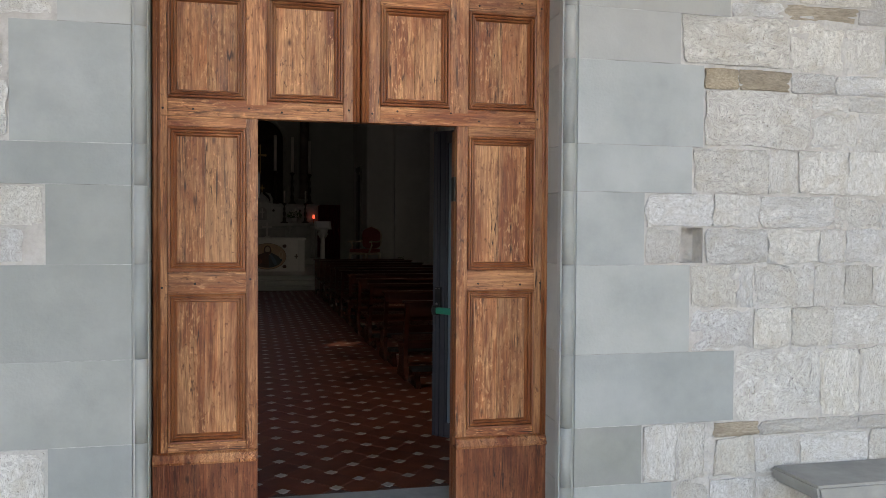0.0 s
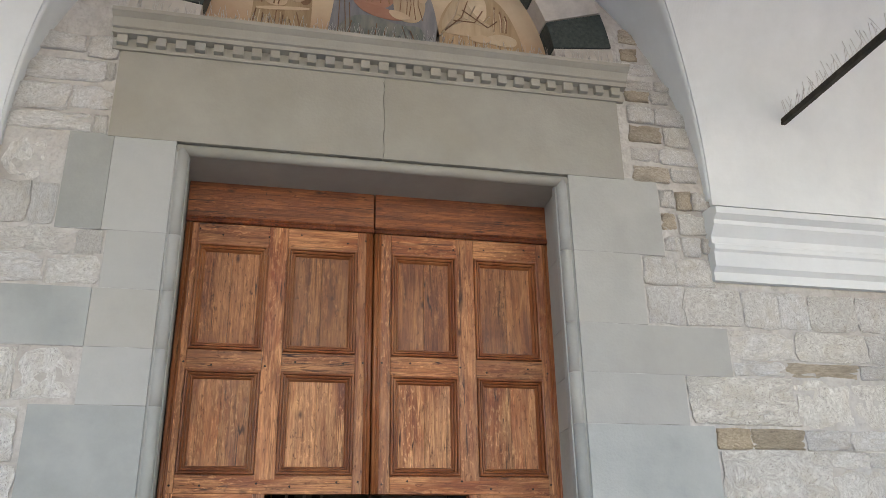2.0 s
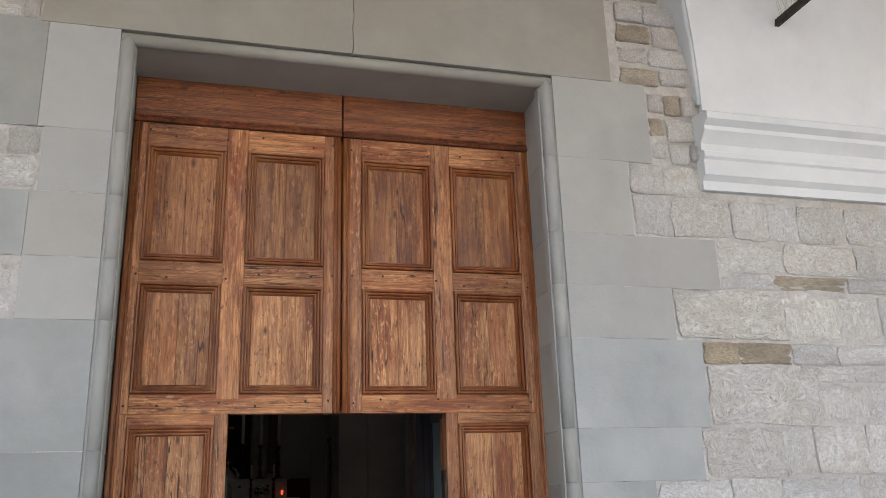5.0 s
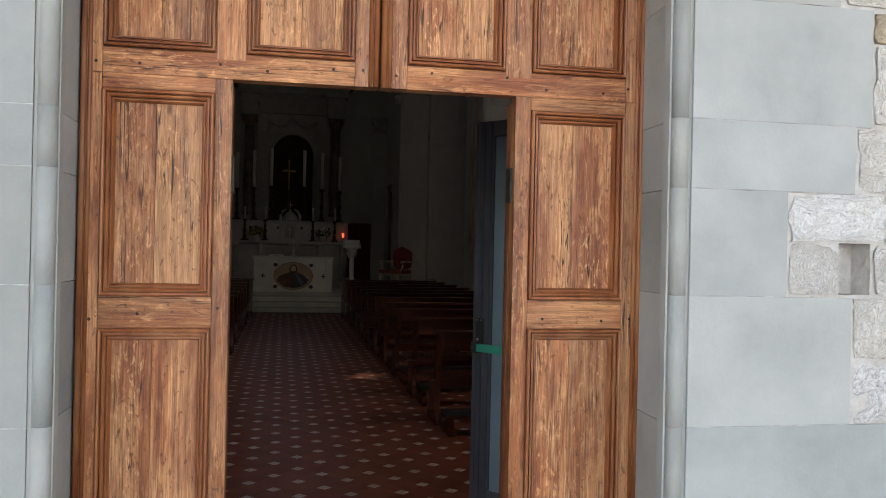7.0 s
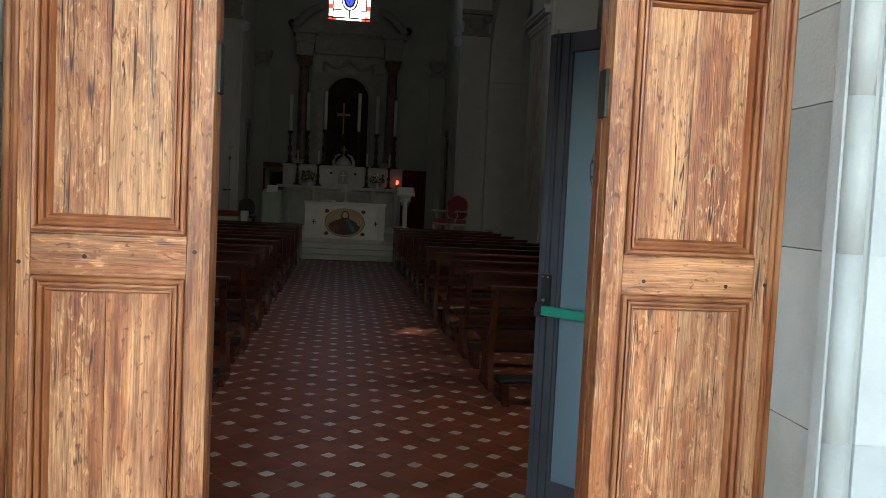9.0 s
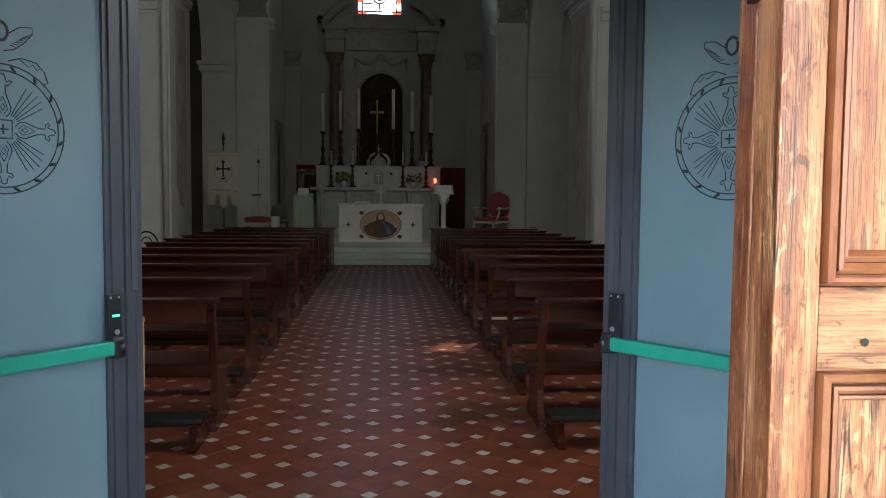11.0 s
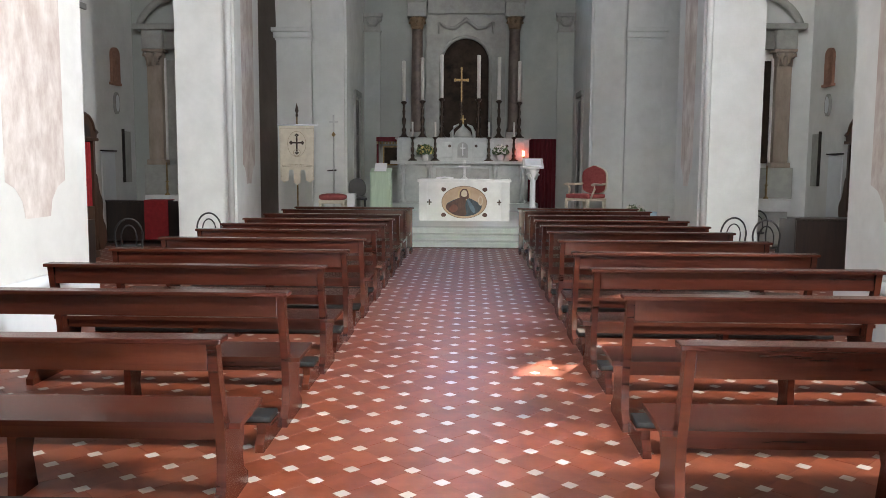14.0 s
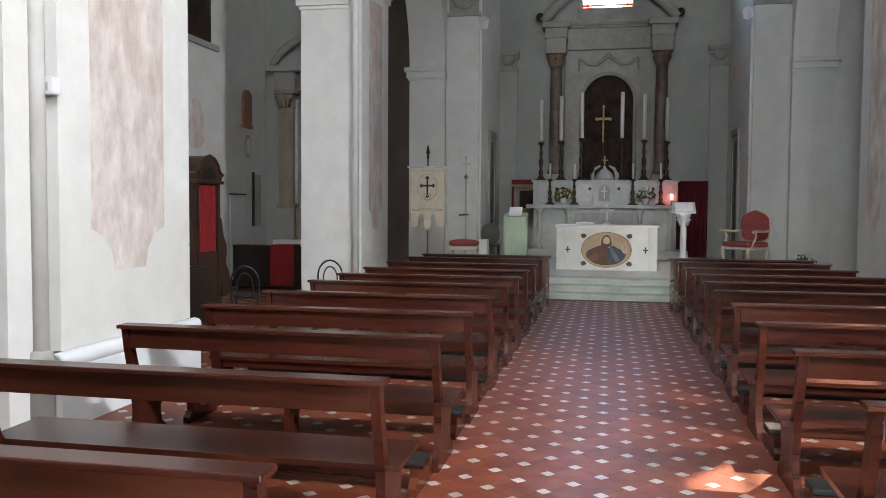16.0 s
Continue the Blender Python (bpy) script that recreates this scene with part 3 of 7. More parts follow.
# portal: jamb stones, bead moulding, lintel, cornice
QUOIN_R = [(0.0, 0.285, 2.37), (0.285, 0.615, 2.18), (0.615, 1.02, 2.755), (1.02, 1.515, 2.465), (1.515, 1.92, 2.18), (1.92, 2.183, 2.47),
           (2.183, 2.645, 2.537), (2.645, 2.93, 2.39), (2.93, 3.22, 2.70), (3.22, 3.66, 2.20), (3.66, 4.14, 2.36)]
QUOIN_L = [(0.0, 0.65, -0.90), (0.65, 1.065, -1.62), (1.065, 1.527, -1.55), (1.527, 1.91, -0.905), (1.91, 2.11, -1.45), (2.11, 2.68, -1.06),
           (2.68, 2.97, -0.85), (2.97, 3.28, -1.50), (3.28, 3.60, -0.82), (3.60, 4.12, -1.08)]
portal = thing("stone_portal", "grey sandstone portal with bead moulding, lintel and dentil cornice", "portal", (AX, FY, 0), kind="structure")


def at_portal(bm):
    bmesh.ops.translate(bm, verts=bm.verts[:], vec=(-AX, -FY, 0))
    return bm


def block_stone(z0, outer):
    """The upper blocks, sheltered by the vault, are a warmer stone."""
    return sandstone if outer or z0 < 2.2 else upper_stone


def joint(x0, x1, z):
    """A pointed joint of pale lime, a little behind the face."""
    part("mortar_joint", at_portal(box(B(), x0, x1, FY + 0.0012, FY + 0.05, z - 0.0021, z + 0.0021)), joint_lime, portal)


def jamb(z0, z1, corner, near, far, y_end=4.72):
    """The reveal behind the bead, from its front edge to the door."""
    return prism(B(), [(near, FY + 0.045), (far, y_end), (corner, y_end), (corner, FY + 0.045)], z0, z1, "z")


RX, LX = 1.777, -0.5215   # inner edges of the dressed blocks
for z0, z1, x1 in QUOIN_R:
    top = z1 - 0.002 if z1 < 4.1 else 4.166
    part("stone_block", at_portal(box(B(), RX, x1, FY, FY + 0.2, z0 + 0.002, top, 0.0016)), block_stone(z0, False), portal)
    part("jamb_block", at_portal(jamb(z0 + 0.0015, z1 - 0.0015, RX - 0.001, 1.727, 1.752)), block_stone(z0, False), portal)
    if z0 > 0:
        joint(RX, x1, z0)
for z0, z1, x0 in QUOIN_L:
    top = z1 - 0.002 if z1 < 4.1 else 4.166
    cut = -0.85 if z0 > 2.9 and x0 < -1.0 else None
    part("stone_block", at_portal(box(B(), cut + 0.001 if cut else x0, LX, FY, FY + 0.2, z0 + 0.002, top, 0.0016)), block_stone(z0, False), portal)
    if cut:
        part("stone_block", at_portal(box(B(), x0, cut - 0.001, FY, FY + 0.2, z0 + 0.002, top, 0.0016)), block_stone(z0, True), portal)
    part("jamb_block", at_portal(jamb(z0 + 0.0015, z1 - 0.0015, LX + 0.001, -0.476, -0.474)), block_stone(z0, False), portal)
    if z0 > 0:
        joint(x0, LX, z0)
for side, cx in ((QUOIN_R, 1.741), (QUOIN_L, -0.486)):
    for z0, z1, _ in side:
        part("bead_moulding", at_portal(tube(B(), [(cx, FY + 0.034, z0), (cx, FY + 0.034, min(z1, 4.119))], 0.034, 16)), block_stone(z0, False), portal)
part("bead_moulding", at_portal(tube(B(), [(-0.518, FY + 0.034, 4.119), (1.773, FY + 0.034, 4.119)], 0.033, 16)), lintel_stone, portal)
for x0, x1 in ((1.752, RX - 0.0005), (LX + 0.0005, -0.497)):
    part("fillet", at_portal(box(B(), x0, x1, FY + 0.010, FY + 0.06, 0.0, 4.118, 0.001)), sandstone, portal)
for x0, x1 in ((1.700, 1.73), (-0.475, -0.448)):
    part("fillet", at_portal(box(B(), x0, x1, FY + 0.040, FY + 0.09, 0.0, 4.1, 0.002)), sandstone, portal)
part("lintel_soffit", at_portal(box(B(), -0.53, 1.785, FY + 0.05, 4.72, 4.092, 4.152)), lintel_stone, portal)
rg = random.Random(21)
crack = [(AX + rg.uniform(-0.007, 0.007), 4.154 + (4.72 - 4.154) * i / 14) for i in range(15)]
part("lintel", at_portal(prism(B(), [(-0.885, 4.154)] + [(u - 0.0016, v) for u, v in crack] + [(-0.885, 4.72)], FY - 0.005, FY + 0.2)), lintel_stone, portal)
part("lintel", at_portal(prism(B(), [(u + 0.0016, v) for u, v in crack] + [(2.145, 4.72), (2.145, 4.154)], FY - 0.005, FY + 0.2)), lintel_stone, portal)
bm = B()
moulding(bm, [(0, 0), (0.03, 0), (0.035, 0.012), (0.035, 0.072), (0.085, 0.076), (0.09, 0.10), (0.105, 0.105), (0.112, 0.12), (0.13, 0.15), (0.158, 0.168), (0.165, 0.172), (0.165, 0.195), (0.15, 0.20), (0, 0.20)], -0.93, 2.19, FY + 0.01, 4.705)
part("cornice", at_portal(bm), lintel_stone, portal)
for i in range(29):
    dx = -0.905 + i * 0.107
    w = 0.058 + 0.004 * math.sin(i * 2.3)
    part("dentil", at_portal(box(B(), dx, dx + w, FY - 0.062, FY, 4.726 + 0.003 * math.sin(i * 1.7), 4.779, 0.003)), lintel_stone, portal)

# lunette: striped arch and wall painting
lun = thing("arch_lunette", "lunette arch of alternating white and dark green marble", "arch", (AX, FY, 4.93), kind="structure")
R0, R1 = 1.115, 1.52
edges = [-6.0, 7.0, 17.5, 28.0, 38.0, 48.0, 57.5, 67.0, 76.5, 85.5, 95.0, 104.0, 113.5, 123.0, 132.5, 142.0, 151.5, 161.5, 172.0, 186.0]
for i, (a, b) in enumerate(zip(edges, edges[1:])):
    pts = []
    for rr, sweep in ((R0, (a, b)), (R1, (b, a))):
        for j in range(4):
            t = radians(sweep[0] + (sweep[1] - sweep[0]) * j / 3 + (0.25 if sweep[0] < sweep[1] else -0.25) * (1 - 2 * j / 3))
            pts.append((rr * math.cos(t), rr * math.sin(t)))
    pts = [(u, max(v, -0.03)) for u, v in pts]
    bm = prism(B(), pts, -0.01, 0.16)
    part("voussoir", bm, green_marble if i % 2 == 1 else pale_marble, lun)
paint = thing("lunette_painting", "faded wall painting of haloed robed figures on ochre", "painting", (AX, FY + 0.13, 4.90), kind="structure")
part("painted_ground", prism(B(), [(-1.14, 0.0)] + [(1.14 * math.cos(math.pi - math.pi * i / 40), 0.03 + 1.14 * math.sin(math.pi * i / 40)) for i in range(41)] + [(1.14, 0.0)], 0, 0.05),
     fresco_ground, paint)
robe_brown = material("painted_brown_robe", (0.29, 0.19, 0.11), (0.44, 0.32, 0.20), 0.85, 6, 7, (4, 1, 0.6), 0.0, c=(0.22, 0.125, 0.07))
robe_blue = material("painted_blue_robe", (0.17, 0.18, 0.20), (0.31, 0.30, 0.30), 0.85, 5, 7, (3, 1, 0.8), 0.0, c=(0.12, 0.13, 0.15))
robe_rose = material("painted_rose_robe", (0.38, 0.17, 0.115), (0.47, 0.25, 0.17), 0.85, 6)
skin_tone = material("painted_ochre_shape", (0.50, 0.37, 0.25), (0.60, 0.46, 0.32), 0.85, 6)
robe_sand = material("painted_sand_robe", (0.42, 0.31, 0.20), (0.54, 0.42, 0.29), 0.85, 6, 7, (4, 1, 0.6), 0.0)
halo_red = material("painted_halo", (0.25, 0.11, 0.055), (0.38, 0.20, 0.10), 0.8, 14, c=(0.50, 0.38, 0.24), patch=9.0)
robe_teal = material("painted_teal_skirt", (0.10, 0.125, 0.12), (0.20, 0.21, 0.19), 0.85, 7, 7, (3, 1, 0.8), 0.0, c=(0.30, 0.27, 0.22), patch=6.0)
umber = material("painted_umber_line", (0.17, 0.085, 0.045), (0.27, 0.15, 0.085), 0.85, 20)
light_fold = material("painted_light_fold", (0.54, 0.42, 0.29), (0.64, 0.52, 0.38), 0.85, 20)
# the painted earth at the figures' feet
nt = fresco_ground.node_tree
sep, grad, earthy = nt.nodes.new("ShaderNodeSeparateXYZ"), nt.nodes.new("ShaderNodeMapRange"), nt.nodes.new("ShaderNodeMixRGB")
src = nt.nodes["Principled BSDF"].inputs["Base Color"].links[0].from_socket
co = next(q for q in nt.nodes if q.bl_idname == "ShaderNodeTexCoord")
for key, value in ((1, 0.55), (2, 0.12), (3, 0.0), (4, 0.75)):
    grad.inputs[key].default_value = value
earthy.inputs[2].default_value = (0.36, 0.20, 0.125, 1)
links(nt, (co.outputs["Object"], sep.inputs[0]), (sep.outputs[2], grad.inputs[0]), (grad.outputs[0], earthy.inputs[0]), (src, earthy.inputs[1]), (earthy.outputs[0], nt.nodes["Principled BSDF"].inputs["Base Color"]))


def smooth(pts, n=3):
    """Rounds off an outline."""
    for _ in range(n):
        out = []
        for i, p in enumerate(pts):
            q = pts[(i + 1) % len(pts)]
            out += [(0.75 * p[0] + 0.25 * q[0], 0.75 * p[1] + 0.25 * q[1]), (0.25 * p[0] + 0.75 * q[0], 0.25 * p[1] + 0.75 * q[1])]
        pts = out
    return pts


def flat_shape(name, pts, mat, layer, parent):
    part(name, prism(B(), pts, -0.0012 * layer, 0.0), mat, parent)


def fold_lines(pairs, mat, layer, w=0.010):
    bm = B()
    for pts in pairs:
        tube(bm, [(u, 0.0, v) for u, v in pts], w, 4)
    bmesh.ops.scale(bm, verts=bm.verts[:], vec=(1, 0.08, 1))
    bmesh.ops.translate(bm, verts=bm.verts[:], vec=(0, -0.0012 * layer, 0))
    part("fold_lines", bm, mat, paint)


def head(cx, cz, r, turn, hair, layer):
    """A plain oval inclined to one side, with its hair round it."""
    flat_shape("hair_shape", [(cx + r * (0.95 * math.cos(t) + 0.22 * turn * math.sin(t)), cz + r * (0.1 + 1.12 * math.sin(t))) for t in [2 * math.pi * i / 24 for i in range(24)]], hair, layer, paint)
    flat_shape("head_shape", [(cx + r * (0.08 * turn + 0.66 * math.cos(t) + 0.25 * turn * math.sin(t)), cz + r * (-0.12 + 0.95 * math.sin(t))) for t in [2 * math.pi * i / 24 for i in range(24)]], skin_tone, layer + 1, paint)


def hanging(x0, x1, z0, z1, count, sway, mat, layer, w=0.005):
    """Folds that fall side by side from z1 to z0."""
    rows = []
    for i in range(count):
        f = (i + 0.5) / count
        a, b = x0 + (x1 - x0) * f, x0 + (x1 - x0) * (0.5 + (f - 0.5) * 0.75)
        rows.append([(a + sway * math.sin(i * 2.1), z0), ((a + b) / 2 + sway * math.sin(i * 1.3), (z0 + z1) / 2), (b, z1 - 0.03 * (i % 3))])
    fold_lines(rows, mat, layer, w)


# friar
flat_shape("halo", disc(-0.59, 0.79, 0.14, 0.14), halo_red, 1, paint)
flat_shape("robe", smooth([(-0.88, 0.0), (-0.81, 0.32), (-0.84, 0.55), (-0.78, 0.69), (-0.62, 0.70), (-0.47, 0.58), (-0.45, 0.40), (-0.47, 0.0)]), robe_brown, 2, paint)
head(-0.585, 0.775, 0.092, -0.5, robe_brown, 3)
flat_shape("cowl", smooth([(-0.80, 0.64), (-0.68, 0.72), (-0.52, 0.66), (-0.5, 0.59), (-0.66, 0.55)]), umber, 3, paint)
flat_shape("cowl", smooth([(-0.77, 0.65), (-0.67, 0.70), (-0.54, 0.655), (-0.53, 0.61), (-0.66, 0.58)]), robe_brown, 4, paint)
flat_shape("sleeve", smooth([(-0.80, 0.50), (-0.70, 0.56), (-0.60, 0.44), (-0.62, 0.34), (-0.76, 0.36)]), robe_sand, 3, paint)
flat_shape("sleeve", smooth([(-0.56, 0.50), (-0.47, 0.54), (-0.45, 0.40), (-0.52, 0.36)]), umber, 3, paint)
flat_shape("folded_hands", smooth([(-0.60, 0.43), (-0.51, 0.48), (-0.48, 0.42), (-0.56, 0.38)]), skin_tone, 5, paint)
flat_shape("rope_belt", smooth([(-0.80, 0.33), (-0.47, 0.36), (-0.47, 0.335), (-0.80, 0.305)], 1), skin_tone, 4, paint)
hanging(-0.87, -0.48, 0.02, 0.31, 7, 0.012, umber, 4)
hanging(-0.84, -0.50, 0.03, 0.30, 6, 0.010, light_fold, 5, 0.005)
hanging(-0.80, -0.62, 0.36, 0.56, 3, 0.02, umber, 5, 0.006)
# seated mother with child
flat_shape("halo", disc(-0.05, 0.94, 0.168, 0.165), halo_red, 1, paint)
flat_shape("mantle", smooth([(-0.40, 0.0), (-0.34, 0.25), (-0.31, 0.52), (-0.24, 0.76), (-0.13, 1.0), (0.02, 1.03), (0.10, 0.86), (0.2, 0.68), (0.32, 0.58), (0.37, 0.3), (0.40, 0.0)]), robe_blue, 2, paint)
flat_shape("skirt", smooth([(-0.38, 0.0), (-0.30, 0.26), (-0.14, 0.38), (0.12, 0.30), (0.28, 0.32), (0.30, 0.0)]), robe_teal, 3, paint)
flat_shape("gown", smooth([(-0.20, 0.42), (-0.21, 0.62), (-0.12, 0.74), (0.02, 0.74), (0.09, 0.62), (0.08, 0.46), (-0.05, 0.40)]), robe_rose, 3, paint)
flat_shape("veil", smooth([(-0.16, 0.70), (-0.13, 0.92), (-0.02, 1.02), (0.09, 0.92), (0.10, 0.72), (0.06, 0.74), (0.04, 0.90), (-0.05, 0.95), (-0.10, 0.80)]), light_fold, 4, paint)
head(-0.005, 0.875, 0.082, 0.6, robe_sand, 5)
flat_shape("halo", disc(0.19, 0.79, 0.10, 0.10), halo_red, 7, paint)
flat_shape("child_shape", smooth([(0.07, 0.42), (0.06, 0.62), (0.15, 0.70), (0.26, 0.62), (0.29, 0.46), (0.24, 0.33), (0.10, 0.34)]), robe_sand, 5, paint)
flat_shape("sleeve", smooth([(0.08, 0.55), (0.0, 0.66), (0.03, 0.70), (0.13, 0.60)]), skin_tone, 6, paint)
flat_shape("sleeve", smooth([(0.22, 0.62), (0.31, 0.56), (0.27, 0.48), (0.20, 0.54)]), skin_tone, 6, paint)
head(0.165, 0.745, 0.066, -0.5, robe_brown, 8)
flat_shape("sleeve", smooth([(-0.20, 0.46), (-0.08, 0.45), (0.10, 0.40), (0.20, 0.36), (0.06, 0.33), (-0.12, 0.37)]), robe_rose, 5, paint)
flat_shape("folded_hands", smooth([(0.02, 0.42), (0.13, 0.41), (0.20, 0.36), (0.08, 0.34)]), skin_tone, 7, paint)
hanging(-0.31, -0.19, 0.05, 0.50, 3, 0.01, umber, 4, 0.004)
hanging(-0.30, 0.28, 0.02, 0.30, 8, 0.02, umber, 5, 0.004)
hanging(-0.28, 0.26, 0.02, 0.28, 7, 0.02, robe_blue, 6, 0.004)
hanging(-0.19, 0.06, 0.46, 0.70, 5, 0.01, halo_red, 5, 0.005)
hanging(0.09, 0.27, 0.36, 0.60, 5, 0.012, umber, 6, 0.004)
# saint in a draped mantle
flat_shape("halo", disc(0.60, 0.80, 0.135, 0.135), halo_red, 1, paint)
flat_shape("robe", smooth([(0.33, 0.0), (0.36, 0.36), (0.44, 0.54), (0.55, 0.63), (0.72, 0.64), (0.84, 0.52), (0.93, 0.3), (1.0, 0.0)]), robe_brown, 2, paint)
flat_shape("tunic", smooth([(0.52, 0.36), (0.54, 0.6), (0.62, 0.66), (0.70, 0.60), (0.70, 0.40)]), light_fold, 3, paint)
flat_shape("hair_shape", smooth([(0.50, 0.74), (0.53, 0.86), (0.62, 0.88), (0.69, 0.78), (0.71, 0.62), (0.66, 0.66), (0.62, 0.78), (0.55, 0.66)]), robe_brown, 2, paint)
head(0.59, 0.755, 0.086, 0.4, robe_brown, 3)
flat_shape("mantle", smooth([(0.36, 0.30), (0.46, 0.56), (0.54, 0.60), (0.62, 0.44), (0.78, 0.36), (0.70, 0.28), (0.50, 0.28)]), robe_sand, 4, paint)
flat_shape("sleeve", smooth([(0.66, 0.27), (0.76, 0.33), (0.90, 0.31), (0.90, 0.23), (0.74, 0.23)]), light_fold, 5, paint)
flat_shape("folded_hands", smooth([(0.55, 0.26), (0.66, 0.31), (0.73, 0.28), (0.68, 0.23)]), skin_tone, 6, paint)
for k in range(6):
    fold_lines([[(0.38 + 0.03 * k, 0.26 + 0.045 * k), (0.48 + 0.045 * k, 0.44 - 0.015 * k), (0.52 + 0.05 * k, 0.60 - 0.035 * k)]], umber if k % 2 else light_fold, 5 + k % 2, 0.0045)
hanging(0.36, 0.98, 0.02, 0.24, 9, 0.015, umber, 4)
hanging(0.72, 0.86, 0.34, 0.54, 3, 0.01, umber, 4, 0.007)
hanging(0.72, 0.85, 0.34, 0.52, 3, 0.01, light_fold, 5, 0.005)

# iron tie rod with bird spikes
rod = thing("tie_rod", "rusty iron tie rod with a row of bird spikes", "tie rod", (3.24, 4.06, 4.6))
bm = B()
prism(bm, [(-0.016, -0.02), (0.016, -0.02), (0.016, 0.02), (-0.016, 0.02)], -4.45, 0.05)
part("bar", bm, dark_iron, rod)
bm = B()
rng = random.Random(4)
for i in range(110):
    y = -0.06 - i * 0.02
    tube(bm, [(0, y, 0.028), (rng.uniform(-0.05, 0.05), y + rng.uniform(-0.02, 0.02), 0.028 + rng.uniform(0.07, 0.12))], 0.0019, 3)
part("bird_spikes", bm, steel, rod)

# spikes along the ledge of the portal cornice
spk = B()
for i in range(150):
    x = -0.90 + i * 3.06 / 149
    for _ in range(2):
        yy = FY - rng.uniform(0.04, 0.13)
        tube(spk, [(x, yy, 4.90), (x + rng.uniform(-0.035, 0.035), yy + rng.uniform(-0.03, 0.03), 4.90 + rng.uniform(0.06, 0.11))], 0.0016, 3)
single("bird_spikes", spk, steel, "thin steel bird spikes along the ledge over the portal", "bird spikes")

# stone bench against the facade
bench = thing("stone_bench", "dark grey stone bench against the church front", "bench", (3.0, FY - 0.16, 0))
bm = B()
prism(bm, [(0.02, 0.255), (0.10, 0.235), (5.0, 0.235), (5.0, 0.34), (0.0, 0.34)], -0.26, 0.155)
bmesh.ops.bevel(bm, geom=bm.edges[:], offset=0.015, segments=2, affect="EDGES")
part("seat", bm, grey_stone, bench)
part("base", box(B(), 0.28, 4.9, -0.1, 0.155, 0, 0.236), rubble_brown, bench)

# ---- wooden door ----
def framed(bm, x0, x1, z0, z1, y, w=0.05, deep=0.028):
    """A mitred moulding round a sunk panel: steps that go inwards from the face at y."""
    prof = [(0, 0.010), (0.0035, 0.010), (0.004, -0.013), (0.008, -0.017), (0.014, -0.015), (0.017, -0.009), (0.0175, 0.008), (0.0215, 0.008), (0.022, -0.008), (0.027, -0.010), (0.033, -0.003), (0.0335, 0.016), (0.0375, 0.016), (0.038, 0.006), (0.042, 0.005), (0.046, 0.012), (w, deep)]
    rings = []
    for d, h in prof:
        rings.append([bm.verts.new(p) for p in ((x0 + d, y + h, z0 + d), (x1 - d, y + h, z0 + d), (x1 - d, y + h, z1 - d), (x0 + d, y + h, z1 - d))])
    for a, b in zip(rings, rings[1:]):
        for k in range(4):
            bm.faces.new((a[k], a[(k + 1) % 4], b[(k + 1) % 4], b[k]))
    return bm


LEAF_Z = [(2.395, 2.96), (3.07, 3.71)]
LOW_Z = [(0.545, 1.355), (1.47, 2.245)]


